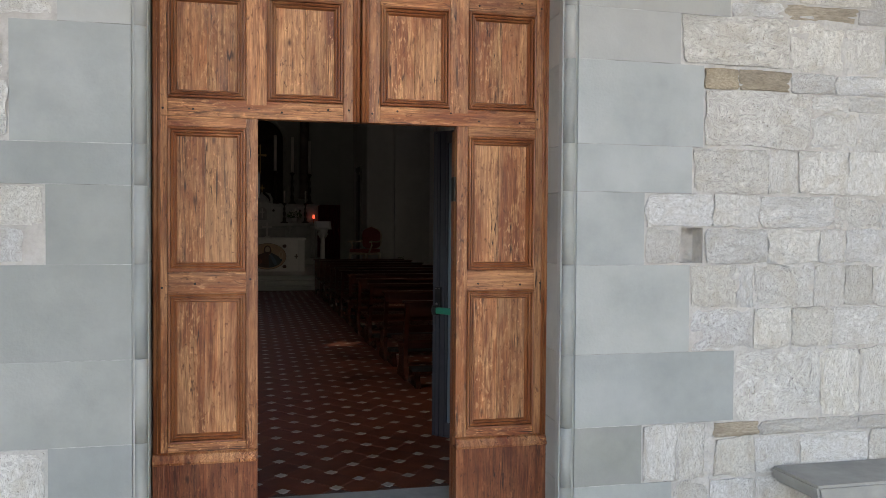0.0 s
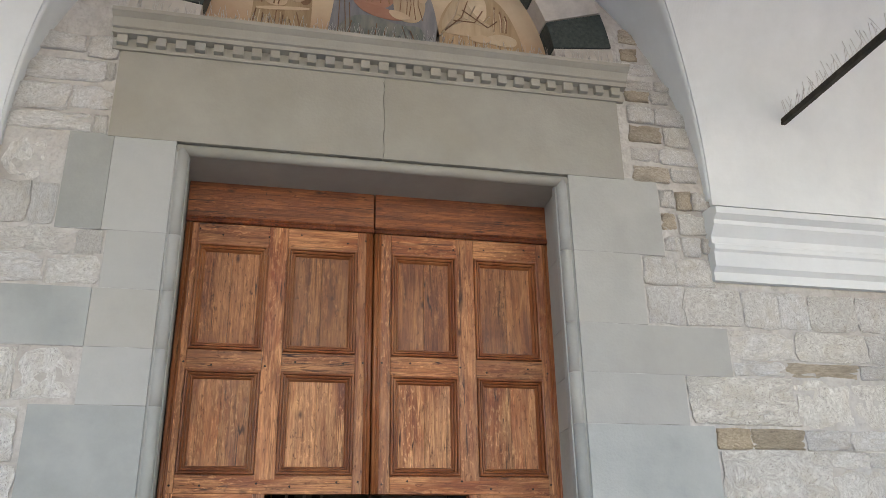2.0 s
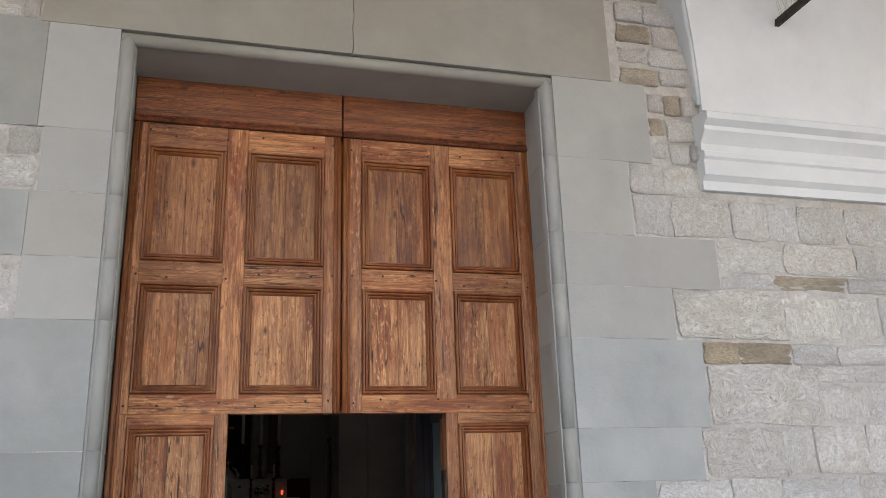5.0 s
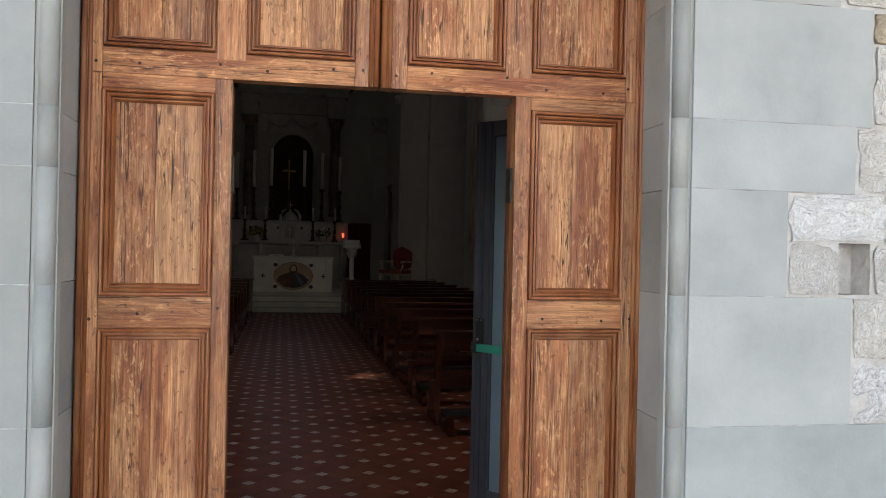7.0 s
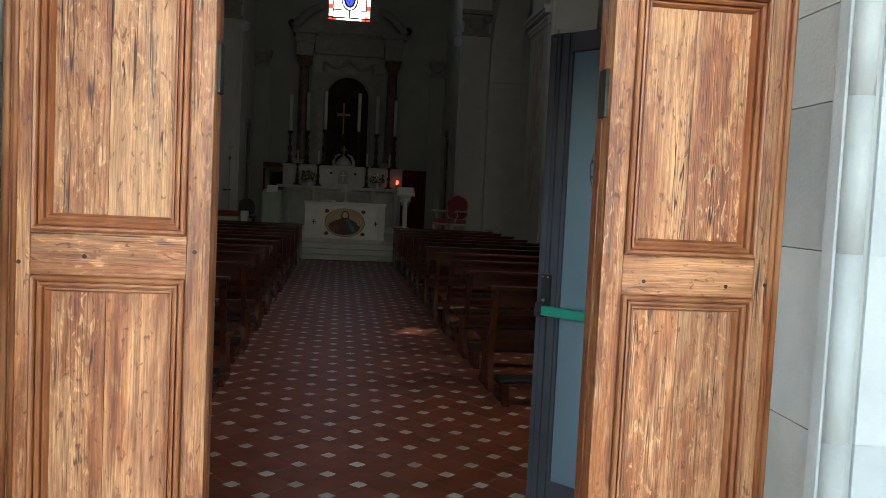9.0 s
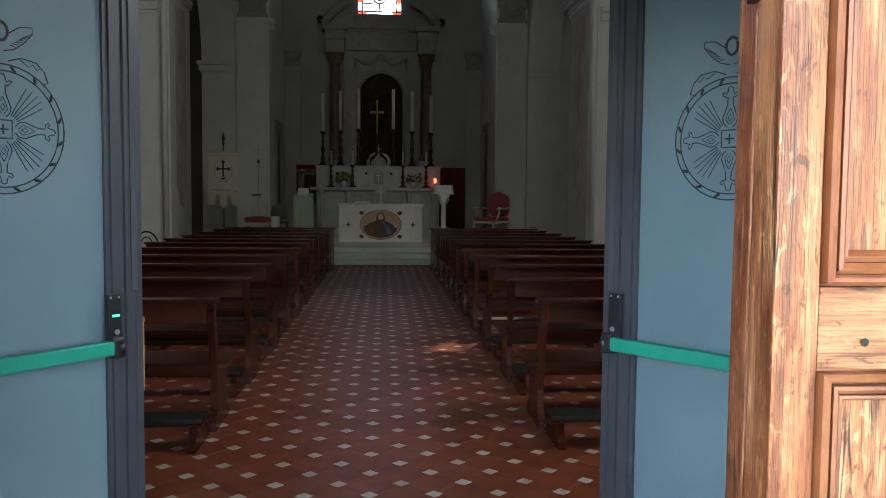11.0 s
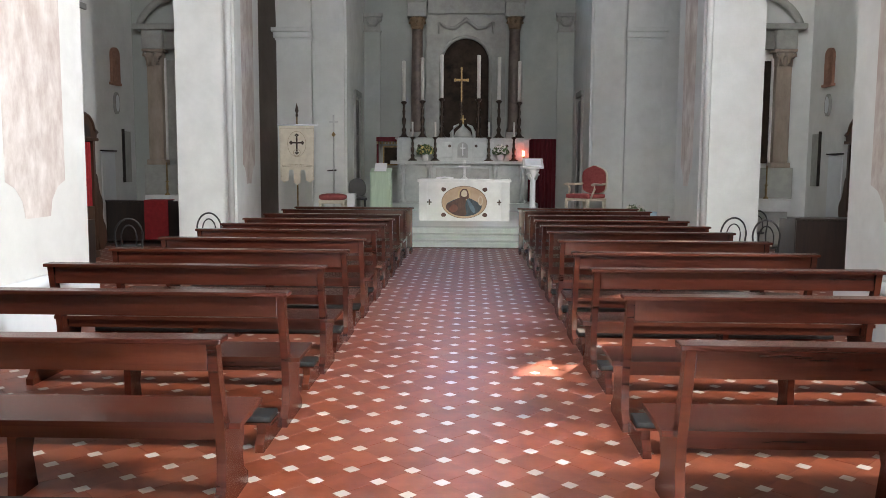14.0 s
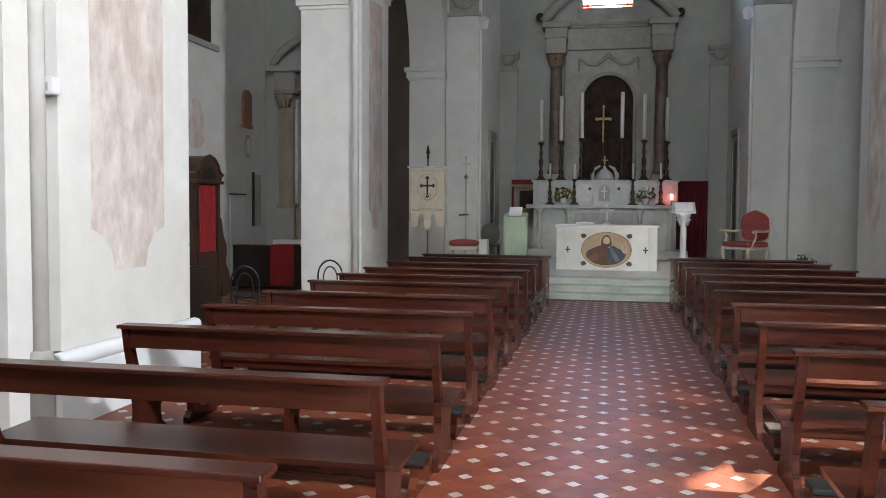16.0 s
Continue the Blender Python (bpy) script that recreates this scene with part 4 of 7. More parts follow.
def leaf(xa, xb, wicket_low, cols, hinge_right):
    """One tall leaf: stiles, rails, sunk panels; its inner lower quarter is open."""
    ob = thing("wooden_door_leaf", "tall old brown panelled wooden door leaf with worn varnish", "door", (xa if not hinge_right else xb, DY, 0), group="portal door leaves")
    ox = -(xa if not hinge_right else xb)

    def put(name, bm, mat, label=""):
        bmesh.ops.translate(bm, verts=bm.verts[:], vec=(ox, -DY, 0))
        return part(name, bm, mat, ob, label)
    th = 0.075
    lo, hi = (xa, wicket_low) if not hinge_right else (wicket_low, xb)   # outer column that reaches the ground
    (a0, a1), (b0, b1) = cols
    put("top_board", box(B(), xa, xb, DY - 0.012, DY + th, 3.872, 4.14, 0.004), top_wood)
    bm = B()
    moulding(bm, [(0, 0), (0.02, 0.0), (0.032, 0.012), (0.02, 0.022), (0.012, 0.04), (0, 0.04)], xa, xb, DY, 3.835)
    put("top_moulding", bm, door_red)
    put("stile", box(B(), xa, a0, DY, DY + th, 2.30, 3.834, 0.003), door_wood)
    put("stile", box(B(), a1, b0, DY, DY + th, 2.372, 3.834, 0.003), door_wood)
    put("stile", box(B(), b1, xb, DY, DY + th, 2.30, 3.834, 0.003), door_wood)
    for z0, z1 in ((3.71, 3.834), (2.96, 3.07)):
        put("rail", box(B(), a0 + 0.001, a1 - 0.001, DY + 0.001, DY + th, z0, z1, 0.002), door_rail_wood)
        put("rail", box(B(), b0 + 0.001, b1 - 0.001, DY + 0.001, DY + th, z0, z1, 0.002), door_rail_wood)
    put("lock_rail", box(B(), a0 + 0.001, b1 - 0.001, DY + 0.001, DY + th, 2.30, 2.394, 0.003), door_rail_wood)
    for z0, z1 in LEAF_Z:
        for c0, c1 in cols:
            put("panel_moulding", framed(B(), c0, c1, z0, z1, DY), moulding_wood)
            cm = (c0 + c1) / 2
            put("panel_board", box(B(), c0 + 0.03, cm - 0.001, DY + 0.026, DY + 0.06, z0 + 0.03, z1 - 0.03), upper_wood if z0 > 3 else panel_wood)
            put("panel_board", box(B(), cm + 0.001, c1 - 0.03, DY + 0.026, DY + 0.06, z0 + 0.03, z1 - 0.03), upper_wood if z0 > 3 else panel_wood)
    # outer lower column
    c0, c1 = (a0, a1) if not hinge_right else (b0, b1)
    put("stile", box(B(), lo, c0, DY, DY + th, 0.50, 2.299, 0.003), door_wood)
    put("stile", box(B(), c1, hi, DY, DY + th, 0.50, 2.299, 0.003), door_wood)
    for z0, z1 in ((2.245, 2.299), (1.355, 1.47), (0.50, 0.545)):
        put("rail", box(B(), c0 + 0.001, c1 - 0.001, DY + 0.001, DY + th, z0, z1, 0.002), door_rail_wood)
    for z0, z1 in LOW_Z:
        put("panel_moulding", framed(B(), c0, c1, z0, z1, DY), moulding_wood)
        cm = c0 + (c1 - c0) * 0.47
        put("panel_board", box(B(), c0 + 0.03, cm - 0.001, DY + 0.026, DY + 0.06, z0 + 0.03, z1 - 0.03), panel_wood)
        put("panel_board", box(B(), cm + 0.001, c1 - 0.03, DY + 0.026, DY + 0.06, z0 + 0.03, z1 - 0.03), panel_wood)
    bm = B()
    moulding(bm, [(0, 0), (0.035, 0), (0.04, 0.012), (0.028, 0.03), (0.018, 0.05), (0, 0.06)], lo, hi, DY, 0.44)
    put("base_moulding", bm, door_wood)
    put("base_board", box(B(), lo, hi, DY - 0.02, DY + th, 0.02, 0.439, 0.004), door_red, "reddish plain base board")
    # moulded strips along the two edges of the leaf
    for ex, z0 in ((xa, 2.30 if hinge_right else 0.50), (xb, 0.50 if hinge_right else 2.30)):
        bm = B()
        s = 1 if ex == xa else -1
        for d, rr in ((0.012, 0.011), (0.034, 0.008)):
            tube(bm, [(ex + s * d, DY - 0.001, z0), (ex + s * d, DY - 0.001, 3.83)], rr, 8)
        put("edge_bead", bm, moulding_wood)
    rg = random.Random(int(xa * 100) + 7)
    for zz in (2.345, 1.41, 3.01, 3.77):
        for fx in (0.06, 0.2, 0.45, 0.62, 0.85, 0.95):
            x = xa + (xb - xa) * fx + rg.uniform(-0.02, 0.02)
            if zz < 2 and not (lo < x < hi):
                continue
            put("nail_head", lathe(B(), [(0.0062, -0.003), (0.004, 0.003)], 8, x, DY, zz + rg.uniform(-0.025, 0.025), "y"), dark_iron)
    # folded wicket leaf behind, and its hinge
    w0, w1 = (lo + 0.03, hi - 0.002) if not hinge_right else (lo + 0.002, hi - 0.03)
    wick = put("wicket_leaf", box(B(), w0, w1, DY + th + 0.012, DY + th + 0.068, 0.03, 2.28, 0.003), door_red, "wicket folded back inside")
    hx = wicket_low + (0.004 if not hinge_right else -0.004)
    put("hinge", box(B(), hx - 0.006, hx + 0.006, DY + 0.03, DY + th + 0.02, 1.87, 2.01, 0.002), dark_iron, "grey painted hinge")
    return ob


leaf(-0.468, 0.634, 0.078, ((-0.392, 0.016), (0.125, 0.54)), False)
leaf(0.642, 1.752, 1.194, ((0.745, 1.15), (1.258, 1.668)), True)

# ---- setting: church interior ----
FLOOR_END = 22.5
structure("floor_nave", box(B(), AX - 7.9, AX + 7.9, 4.9, 32.5, -0.4, -0.004), grout, "dark grout bed under the red tile floor", "floor")
structure("door_sill", box(B(), DX0, DX1, 4.5, 5.2, -0.05, 0.015, 0.004), grey_stone, "worn grey stone threshold", "threshold")
structure("ceiling", box(B(), AX - 8.2, AX + 8.2, 5.0, 32.8, 10.5, 10.8), roof_dark, "dark timber ceiling", "ceiling")
HALF = 7.8


def side_wall(name, s):
    bm = B()
    x0, x1 = AX + s * HALF, AX + s * (HALF + 0.4)
    x0, x1 = min(x0, x1), max(x0, x1)
    ys = [5.5]
    for wy in WIN_Y:
        ys += [wy - 0.6, wy + 0.6]
    ys.append(28.4)
    for i in range(len(ys) - 1):
        if i % 2 == 0:
            box(bm, x0, x1, ys[i], ys[i + 1], 0, 10.5)
        else:
            box(bm, x0, x1, ys[i], ys[i + 1], 0, 4.95)
            box(bm, x0, x1, ys[i], ys[i + 1], 6.0, 10.5)
    structure(name, bm, nave_plaster, "pale plastered aisle wall with high windows")


side_wall("wall_west", -1)
side_wall("wall_east", 1)
for s in (-1, 1):
    for wy in WIN_Y:
        win = thing("window_aisle", "tall aisle window with a grey stone sill", "window", (AX + s * (HALF + 0.1), wy, 4.95), kind="structure")
        bm = B()
        for yy in (-0.58, 0.58):
            box(bm, -0.05, 0.05, yy - 0.03, yy + 0.03, 0.0, 1.05)
        for zz in (0.03, 0.52, 1.02):
            box(bm, -0.03, 0.03, -0.55, 0.55, zz - 0.02, zz + 0.02)
        part("frame", bm, dark_iron, win)
        # East pane dims the sun; the opaque west pane keeps daylight out.
        pane = part("pane", box(B(), 0.03, 0.036, -0.57, 0.57, 0.02, 1.03), sun_dimming_pane if s > 0 else canvas_dark, win)
        part("sill", box(B(), -0.16 if s > 0 else -0.1, 0.1 if s > 0 else 0.16, -0.75, 0.75, -0.12, -0.005, 0.01), grey_stone, win)

# arcades: piers, pilasters, arches
HN = 4.27   # half width of the nave between the piers
PIERS = [(5.5, 6.6), (11.75, 14.3), (20.0, 21.9), (27.8, 28.9)]
SPRING = 5.42
for s, nm in ((-1, "wall_arcade_west"), (1, "wall_arcade_east")):
    xi, xo = AX + s * HN, AX + s * (HN + 0.95)
    lo, hi = min(xi, xo), max(xi, xo)
    for y0, y1 in PIERS:
        structure(nm + "_pier", box(B(), lo, hi, y0, y1, 0, 10.5), nave_plaster, "white plastered square pier of the nave arcade", "pier")
    for (a0, a1), (b0, b1) in zip(PIERS, PIERS[1:]):
        bm = arch_wall(B(), a1, b0, SPRING, 10.5, lo, hi, "x", 24, 2.9)
        structure(nm, bm, nave_plaster, "white wall over a round arch of the nave")
    for i, (y0, y1) in enumerate(PIERS[1:3]):
        if i == 0:
            y0 += 0.35
        pil = thing("pilaster", "white plaster pilaster with a strip of old painting", "pilaster", (xi, (y0 + y1) / 2, 0), kind="structure")
        w = (y1 - y0) / 2 - 0.10
        bead = tube(B(), [(-s * 0.03, -w - 0.14, 0.6), (-s * 0.03, -w - 0.14, 9.8)], 0.06, 12)
        part("corner_shaft", bead, nave_plaster, pil)
        foot = lathe(B(), [(0.10, 0.0), (0.10, 0.34), (0.15, 0.40), (0.17, 0.48), (0.13, 0.56), (0.09, 0.58), (0.09, 0.62), (0.062, 0.63)], 16, -s * 0.03, -w - 0.14, 0)
        part("shaft_base", foot, grey_stone, pil, "grey stone bulb base")
        f = -s
        bm = B()
        box(bm, min(0, f * 0.10), max(0, f * 0.10), -w, w, 0.6, 9.8)
        part("shaft", bm, nave_plaster, pil)
        bm = B()
        box(bm, min(0, f * 0.17), max(0, f * 0.17), -w - 0.09, w + 0.09, 0.0, 0.47)
        lathe(bm, [(0.06, -w - 0.1), (0.07, -w - 0.06), (0.07, w + 0.06), (0.06, w + 0.1)], 12, f * 0.115, 0, 0.53, "y")
        part("base", bm, plaster, pil)
        pw = 0.56 if i == 0 else 0.42
        zb = 1.18 if i == 0 else 1.35
        outline = [(-pw * 0.42, zb), (pw * 0.42, zb), (pw * 0.5, zb + 0.17), (pw * 0.72, zb + 0.3), (pw, zb + 0.36), (pw, 5.4), (-pw, 5.4), (-pw, zb + 0.36), (-pw * 0.72, zb + 0.3), (-pw * 0.5, zb + 0.17)]
        bm = prism(B(), [(u - (0.04 if i == 0 else 0), v) for u, v in outline], min(f * 0.099, f * 0.103), max(f * 0.099, f * 0.103), "x")
        part("painted_strip", bm, patch_fresco, pil, "worn pinkish brown old painting")
        bm = B()
        for k, (o, z0, z1) in enumerate(((0.13, 5.55, 5.65), (0.16, 5.65, 5.72), (0.22, 5.78, 5.86), (0.26, 5.86, 5.95))):
            box(bm, min(0, f * o), max(0, f * o), -w - o * 0.5, w + o * 0.5, z0, z1)
        part("capital", bm, plaster, pil)
    for y0, y1 in PIERS:
        for z0, z1, o in ((5.08, 5.14, 0.03), (5.14, 5.30, 0.07), (5.30, 5.41, 0.12)):
            bm = box(B(), *sorted((xi + s * (0.09 if y0 < 25 else -0.02), xo + s * o)), y0 - o, y1 + o, z0, z1, 0.012)
            structure("trim_impost", bm, nave_plaster, "white moulded impost of a nave pier", "cornice")

# end walls of the aisles, chancel arch, chancel
for s in (-1, 1):
    x0, x1 = sorted((AX + s * (HN + 0.95), AX + s * HALF))
    # Left end in darker plaster, standing in for the dimness of that aisle.
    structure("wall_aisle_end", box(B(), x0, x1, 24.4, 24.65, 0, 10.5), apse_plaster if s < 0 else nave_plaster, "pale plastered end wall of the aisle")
    # The left closing wall carries its shade as brown colour.
    structure("wall_sacristy_end", box(B(), x0, x1, 28.0, 28.4, 0, 10.5), gap_shade_brown if s < 0 else nave_plaster,
              "closing wall behind the aisle, coloured brown for its shade" if s < 0 else "plain wall closing the space behind the aisle")
HC = 3.36   # half width of the chancel
for s in (-1, 1):
    x0, x1 = sorted((AX + s * 3.33, AX + s * HN))
    structure("wall_chancel_pier", box(B(), x0, x1, 28.0, 28.9, 0, 10.5), nave_plaster, "white pier of the chancel arch")
    x0, x1 = sorted((AX + s * HC, AX + s * (HC + 0.4)))
    structure("wall_chancel", box(B(), x0, x1, 28.9, 31.9, 0, 10.5), nave_plaster, "white side wall of the chancel")
WX0, WX1, WZ0, WZ1 = -0.24, 1.215, 7.72, 9.4
bm = B()
box(bm, AX - 3.8, WX0, 31.9, 32.4, 0, 10.5)
box(bm, WX1, AX + 3.8, 31.9, 32.4, 0, 10.5)
box(bm, WX0, WX1, 31.9, 32.4, 0, WZ0)
box(bm, WX0, WX1, 31.9, 32.4, WZ1, 10.5)
# Out of view; added only to block sun through the stained window.
structure("wall_adjoining", box(B(), WX1 + 0.3, AX + 6.0, 32.41, 34.6, 0, 10.5), nave_plaster, "unseen wall added to keep the sun out of the stained window")
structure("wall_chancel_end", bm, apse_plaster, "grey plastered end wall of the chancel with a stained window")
for s in (-1, 1):
    cap = thing("chancel_pilaster", "white chancel pilaster with a grey garlanded capital", "pilaster", (AX + s * 3.79, 28.0, 0), kind="structure")
    part("shaft", box(B(), -0.40, 0.40, -0.1, 0.0, 0.0, 7.25), nave_plaster, cap)
    bm = B()
    box(bm, -0.44, 0.44, -0.15, 0, 6.72, 6.82, 0.01)
    box(bm, -0.47, 0.47, -0.22, 0, 7.38, 7.52, 0.015)
    box(bm, -0.39, 0.39, -0.12, 0, 6.82, 7.38)
    for k in (-1, 1):
        lathe(bm, [(0.02, -0.1), (0.13, -0.07), (0.13, 0.07), (0.02, 0.1)], 12, k * 0.32, -0.14, 7.24, "y")
    tube(bm, [(-0.32, -0.16, 7.2), (-0.16, -0.18, 6.98), (0, -0.19, 6.92), (0.16, -0.18, 6.98), (0.32, -0.16, 7.2)], 0.06, 8)
    part("capital", bm, stucco, cap)
    inner = thing("chancel_pilaster", "grey pilaster with garlanded capital in the chancel corner", "pilaster", (AX + s * (HC - 0.28), 31.9, 0), kind="structure")
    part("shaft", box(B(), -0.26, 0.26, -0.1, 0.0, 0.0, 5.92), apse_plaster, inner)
    bm = B()
    box(bm, -0.29, 0.29, -0.13, 0, 5.92, 5.98, 0.01)
    box(bm, -0.25, 0.25, -0.11, 0, 5.98, 6.40)
    box(bm, -0.33, 0.33, -0.18, 0, 6.40, 6.52, 0.01)
    for k in (-1, 1):
        lathe(bm, [(0.02, -0.07), (0.085, -0.05), (0.085, 0.05), (0.02, 0.07)], 12, k * 0.24, -0.12, 6.33, "y")
    tube(bm, [(-0.22, -0.13, 6.30), (-0.1, -0.16, 6.13), (0.1, -0.16, 6.13), (0.22, -0.13, 6.30)], 0.045, 8)
    part("capital", bm, stucco, inner)
    door = thing("side_door", "tall dark wooden door in the side wall of the chancel", "door", (AX + s * HC, 30.05, 0.357))
    part("leaf", box(B(), *sorted((-s * 0.03, s * 0.02)), -0.45, 0.45, 0.0, 3.3, 0.004), dark_wood, door)
    for z0 in (0.15, 1.2, 2.25):
        for y0 in (-0.38, 0.04):
            part("door_panel", box(B(), *sorted((-s * 0.042, -s * 0.02)), y0, y0 + 0.34, z0, z0 + 0.9, 0.008), dark_wood, door)
    for y0 in (-0.55, 0.45):
        part("jamb", box(B(), *sorted((-s * 0.07, s * 0.02)), y0, y0 + 0.1, 0.0, 3.4, 0.006), grey_stone, door)
    part("lintel", box(B(), *sorted((-s * 0.09, s * 0.02)), -0.6, 0.6, 3.4, 3.56, 0.01), grey_stone, door)

# steps and platform of the chancel
SY = 22.42
for i, (y0, z0, z1) in enumerate(((SY, 0, 0.12), (SY + 0.36, 0.12, 0.24), (SY + 0.72, 0.24, 0.36))):
    bm = box(B(), AX - 1.2, AX + 1.2, y0, y0 + 0.5, z0, z1 - 0.03)
    box(bm, AX - 1.22, AX + 1.22, y0 - 0.025, y0 + 0.5, z1 - 0.03, z1, 0.008)
    structure("altar_step", bm, step_marble, "grey-white marble step before the altar", "step")
bm = B()
box(bm, AX - 4.2, AX - 1.225, SY + 0.4, 31.9, 0, 0.35)
box(bm, AX + 1.225, AX + 4.2, SY + 0.4, 31.9, 0, 0.35)
box(bm, AX - 1.224, AX + 1.224, SY + 1.223, 31.9, 0, 0.355)
structure("floor_chancel", bm, white_marble, "raised marble floor of the chancel", "floor")

# ---- glass inner doors ----
def glass_leaf(hx, hy, deg, side, lock_x, bar_x):
    """A glazed leaf from its hinge; side is the local y on which the panic bar sits, lock_x and bar_x are
    how far the lock and the end of the bar lie inside the free edge."""
    L, H = 0.94, 2.5
    ob = thing("glass_door", "open frosted glass door in grey aluminium with green panic bar", "door", (hx, hy, 0), deg, group="inner glass doors")
    for x0, x1 in ((0.0, 0.09), (L - 0.145, L)):
        # an extruded section: glazing bead, two grooves and a rounded nose
        w = x1 - x0
        sect = [(0, 0.020), (0.12, 0.020), (0.14, 0.028), (0.42, 0.028), (0.44, 0.024), (0.47, 0.024), (0.49, 0.034), (0.70, 0.034), (0.72, 0.027), (0.76, 0.027), (0.78, 0.031), (0.96, 0.031), (1.0, 0.022)]
        if x0 == 0.0:
            sect = [(1 - u, v) for u, v in sect[::-1]]
        pts = [(x0 + w * u, v) for u, v in sect] + [(x0 + w * u, -v) for u, v in sect[::-1]]
        part("stile", prism(B(), pts, 0.01, H, "z"), aluminium, ob)
    part("rod_cover", box(B(), L - 0.055, L - 0.03, *sorted((side * 0.0275, side * 0.040)), 1.24, H - 0.02, 0.003), aluminium, ob)
    part("top_rail", box(B(), 0.091, L - 0.146, -0.026, 0.026, H - 0.1, H, 0.003), aluminium, ob)
    part("bottom_rail", box(B(), 0.091, L - 0.146, -0.026, 0.026, 0.01, 0.13, 0.003), aluminium, ob)
    pane = part("pane", box(B(), 0.085, L - 0.14, -0.006, 0.006, 0.125, H - 0.095), frosted, ob, "pale blue frosted glass pane")
    # etched emblem
    cx, cz, r = L - 0.49, 1.79, 0.205
    bm = B()

    def stroke(pts, w=0.0028):
        tube(bm, [(x, side * 0.0075, z) for x, z in pts], w, 4)
    for rr in (r, r * 0.9):
        stroke([(cx + rr * math.cos(2 * math.pi * i / 48), cz + rr * math.sin(2 * math.pi * i / 48)) for i in range(49)], 0.0022)
    for i in range(16):
        a = 2 * math.pi * (i + 0.5) / 16
        stroke([(cx + rr * math.cos(a + d), cz + rr * math.sin(a + d)) for rr, d in ((r * 0.91, -0.03), (r * 0.955, 0.02), (r * 0.99, 0.05))], 0.005)
    for q in range(4):
        for k in range(5):
            a = radians(45 + 90 * q + (k - 2) * 7.5)
            r0, r1 = r * 0.25, r * (0.80 - 0.03 * abs(k - 2))
            stroke([(cx + r0 * math.cos(a), cz + r0 * math.sin(a)), (cx + r1 * math.cos(a), cz + r1 * math.sin(a))], 0.0015)
        a = radians(90 * q)

        def limb(pts, w):
            stroke([(cx + r * (d * math.cos(a) - o * math.sin(a)), cz + r * (d * math.sin(a) + o * math.cos(a))) for d, o in pts], w)
        for wob in (-1, 1):
            limb([(0.19, wob * 0.05), (0.25, wob * 0.11), (0.34, wob * 0.13), (0.44, wob * 0.09), (0.55, wob * 0.05), (0.67, wob * 0.045)], 0.0018)
            limb([(0.24, wob * 0.02), (0.31, wob * 0.075), (0.40, wob * 0.05), (0.50, 0.0)], 0.0014)
            limb([(0.28, 0.0), (0.34, wob * 0.035), (0.40, 0.0)], 0.0013)
            limb([(0.67, wob * 0.045), (0.69, wob * 0.12), (0.74, wob * 0.15), (0.75, wob * 0.11), (0.72, wob * 0.07), (0.77, wob * 0.05), (0.83, wob * 0.04), (0.85, 0.0)], 0.0018)
    for d in (0.145, 0.135):
        s = r * d
        stroke([(cx - s, cz - s), (cx + s, cz - s), (cx + s, cz + s), (cx - s, cz + s), (cx - s, cz - s)], 0.0015)
    stroke([(cx - 0.08 * r, cz), (cx + 0.08 * r, cz)], 0.0028)
    stroke([(cx, cz - 0.08 * r), (cx, cz + 0.08 * r)], 0.0028)
    for wob in (-1, 1):
        stroke([(cx + wob * r * u, cz + r * v) for u, v in ((0.1, 1.05), (0.3, 1.12), (0.55, 1.08), (0.68, 0.95), (0.74, 0.78), (0.68, 0.76))], 0.002)
        stroke([(cx + wob * r * u, cz + r * v) for u, v in ((0.03, 1.2), (0.2, 1.24), (0.36, 1.36), (0.5, 1.52), (0.5, 1.62), (0.3, 1.6), (0.12, 1.48))], 0.0018)
        stroke([(cx + wob * r * u, cz + r * v) for u, v in ((0.28, 1.1), (0.42, 1.0), (0.5, 1.04), (0.56, 0.96), (0.6, 0.99))], 0.0015)
        for k in range(6):
            stroke([(cx + wob * r * (0.14 + 0.035 * k), cz + r * (1.3 + 0.025 * k)), (cx + wob * r * (0.24 + 0.05 * k), cz + r * (1.27 + 0.05 * k))], 0.0014)
    stroke([(cx + 0.1 * r * math.cos(2 * math.pi * i / 16), cz + r * 1.5 + 0.14 * r * math.sin(2 * math.pi * i / 16)) for i in range(17)], 0.005)
    part("etched_emblem", bm, etched, pane, "dark etched round emblem")
    # panic bar
    bar = part("panic_bar", box(B(), 0.06, L - bar_x, side * 0.062 - 0.014, side * 0.062 + 0.014, 1.018, 1.07, 0.006), green_bar, ob, "bright green panic bar")
    k = L - lock_x
    bm = box(B(), k - 0.028, k + 0.028, *sorted((side * 0.03, side * 0.052)), 1.062, 1.235, 0.005)
    e = L - bar_x
    box(bm, e - 0.04, e + 0.014, *sorted((side * 0.03, side * 0.078)), 1.004, 1.085, 0.014)
    lathe(bm, [(0.024, -0.012), (0.028, 0.0), (0.024, 0.010)], 14, e + 0.004, side * 0.055, 1.044, "x")
    lock = part("lock_box", bm, black_plastic, ob, "black plastic lock box")
    for u in (-0.016, 0.016):
        part("screw", lathe(B(), [(0.005, -0.001), (0.004, 0.001)], 8, k + u, side * 0.053, 1.222, "y"), steel, lock)
    part("cylinder", lathe(B(), [(0.010, -0.004), (0.008, 0.006)], 10, k + 0.006, side * 0.054, 1.098, "y"), steel, lock)
    if lock_x > 0.1:
        part("status_light", box(B(), k - 0.012, k + 0.018, *sorted((side * 0.051, side * 0.054)), 1.152, 1.161), led_green, lock)
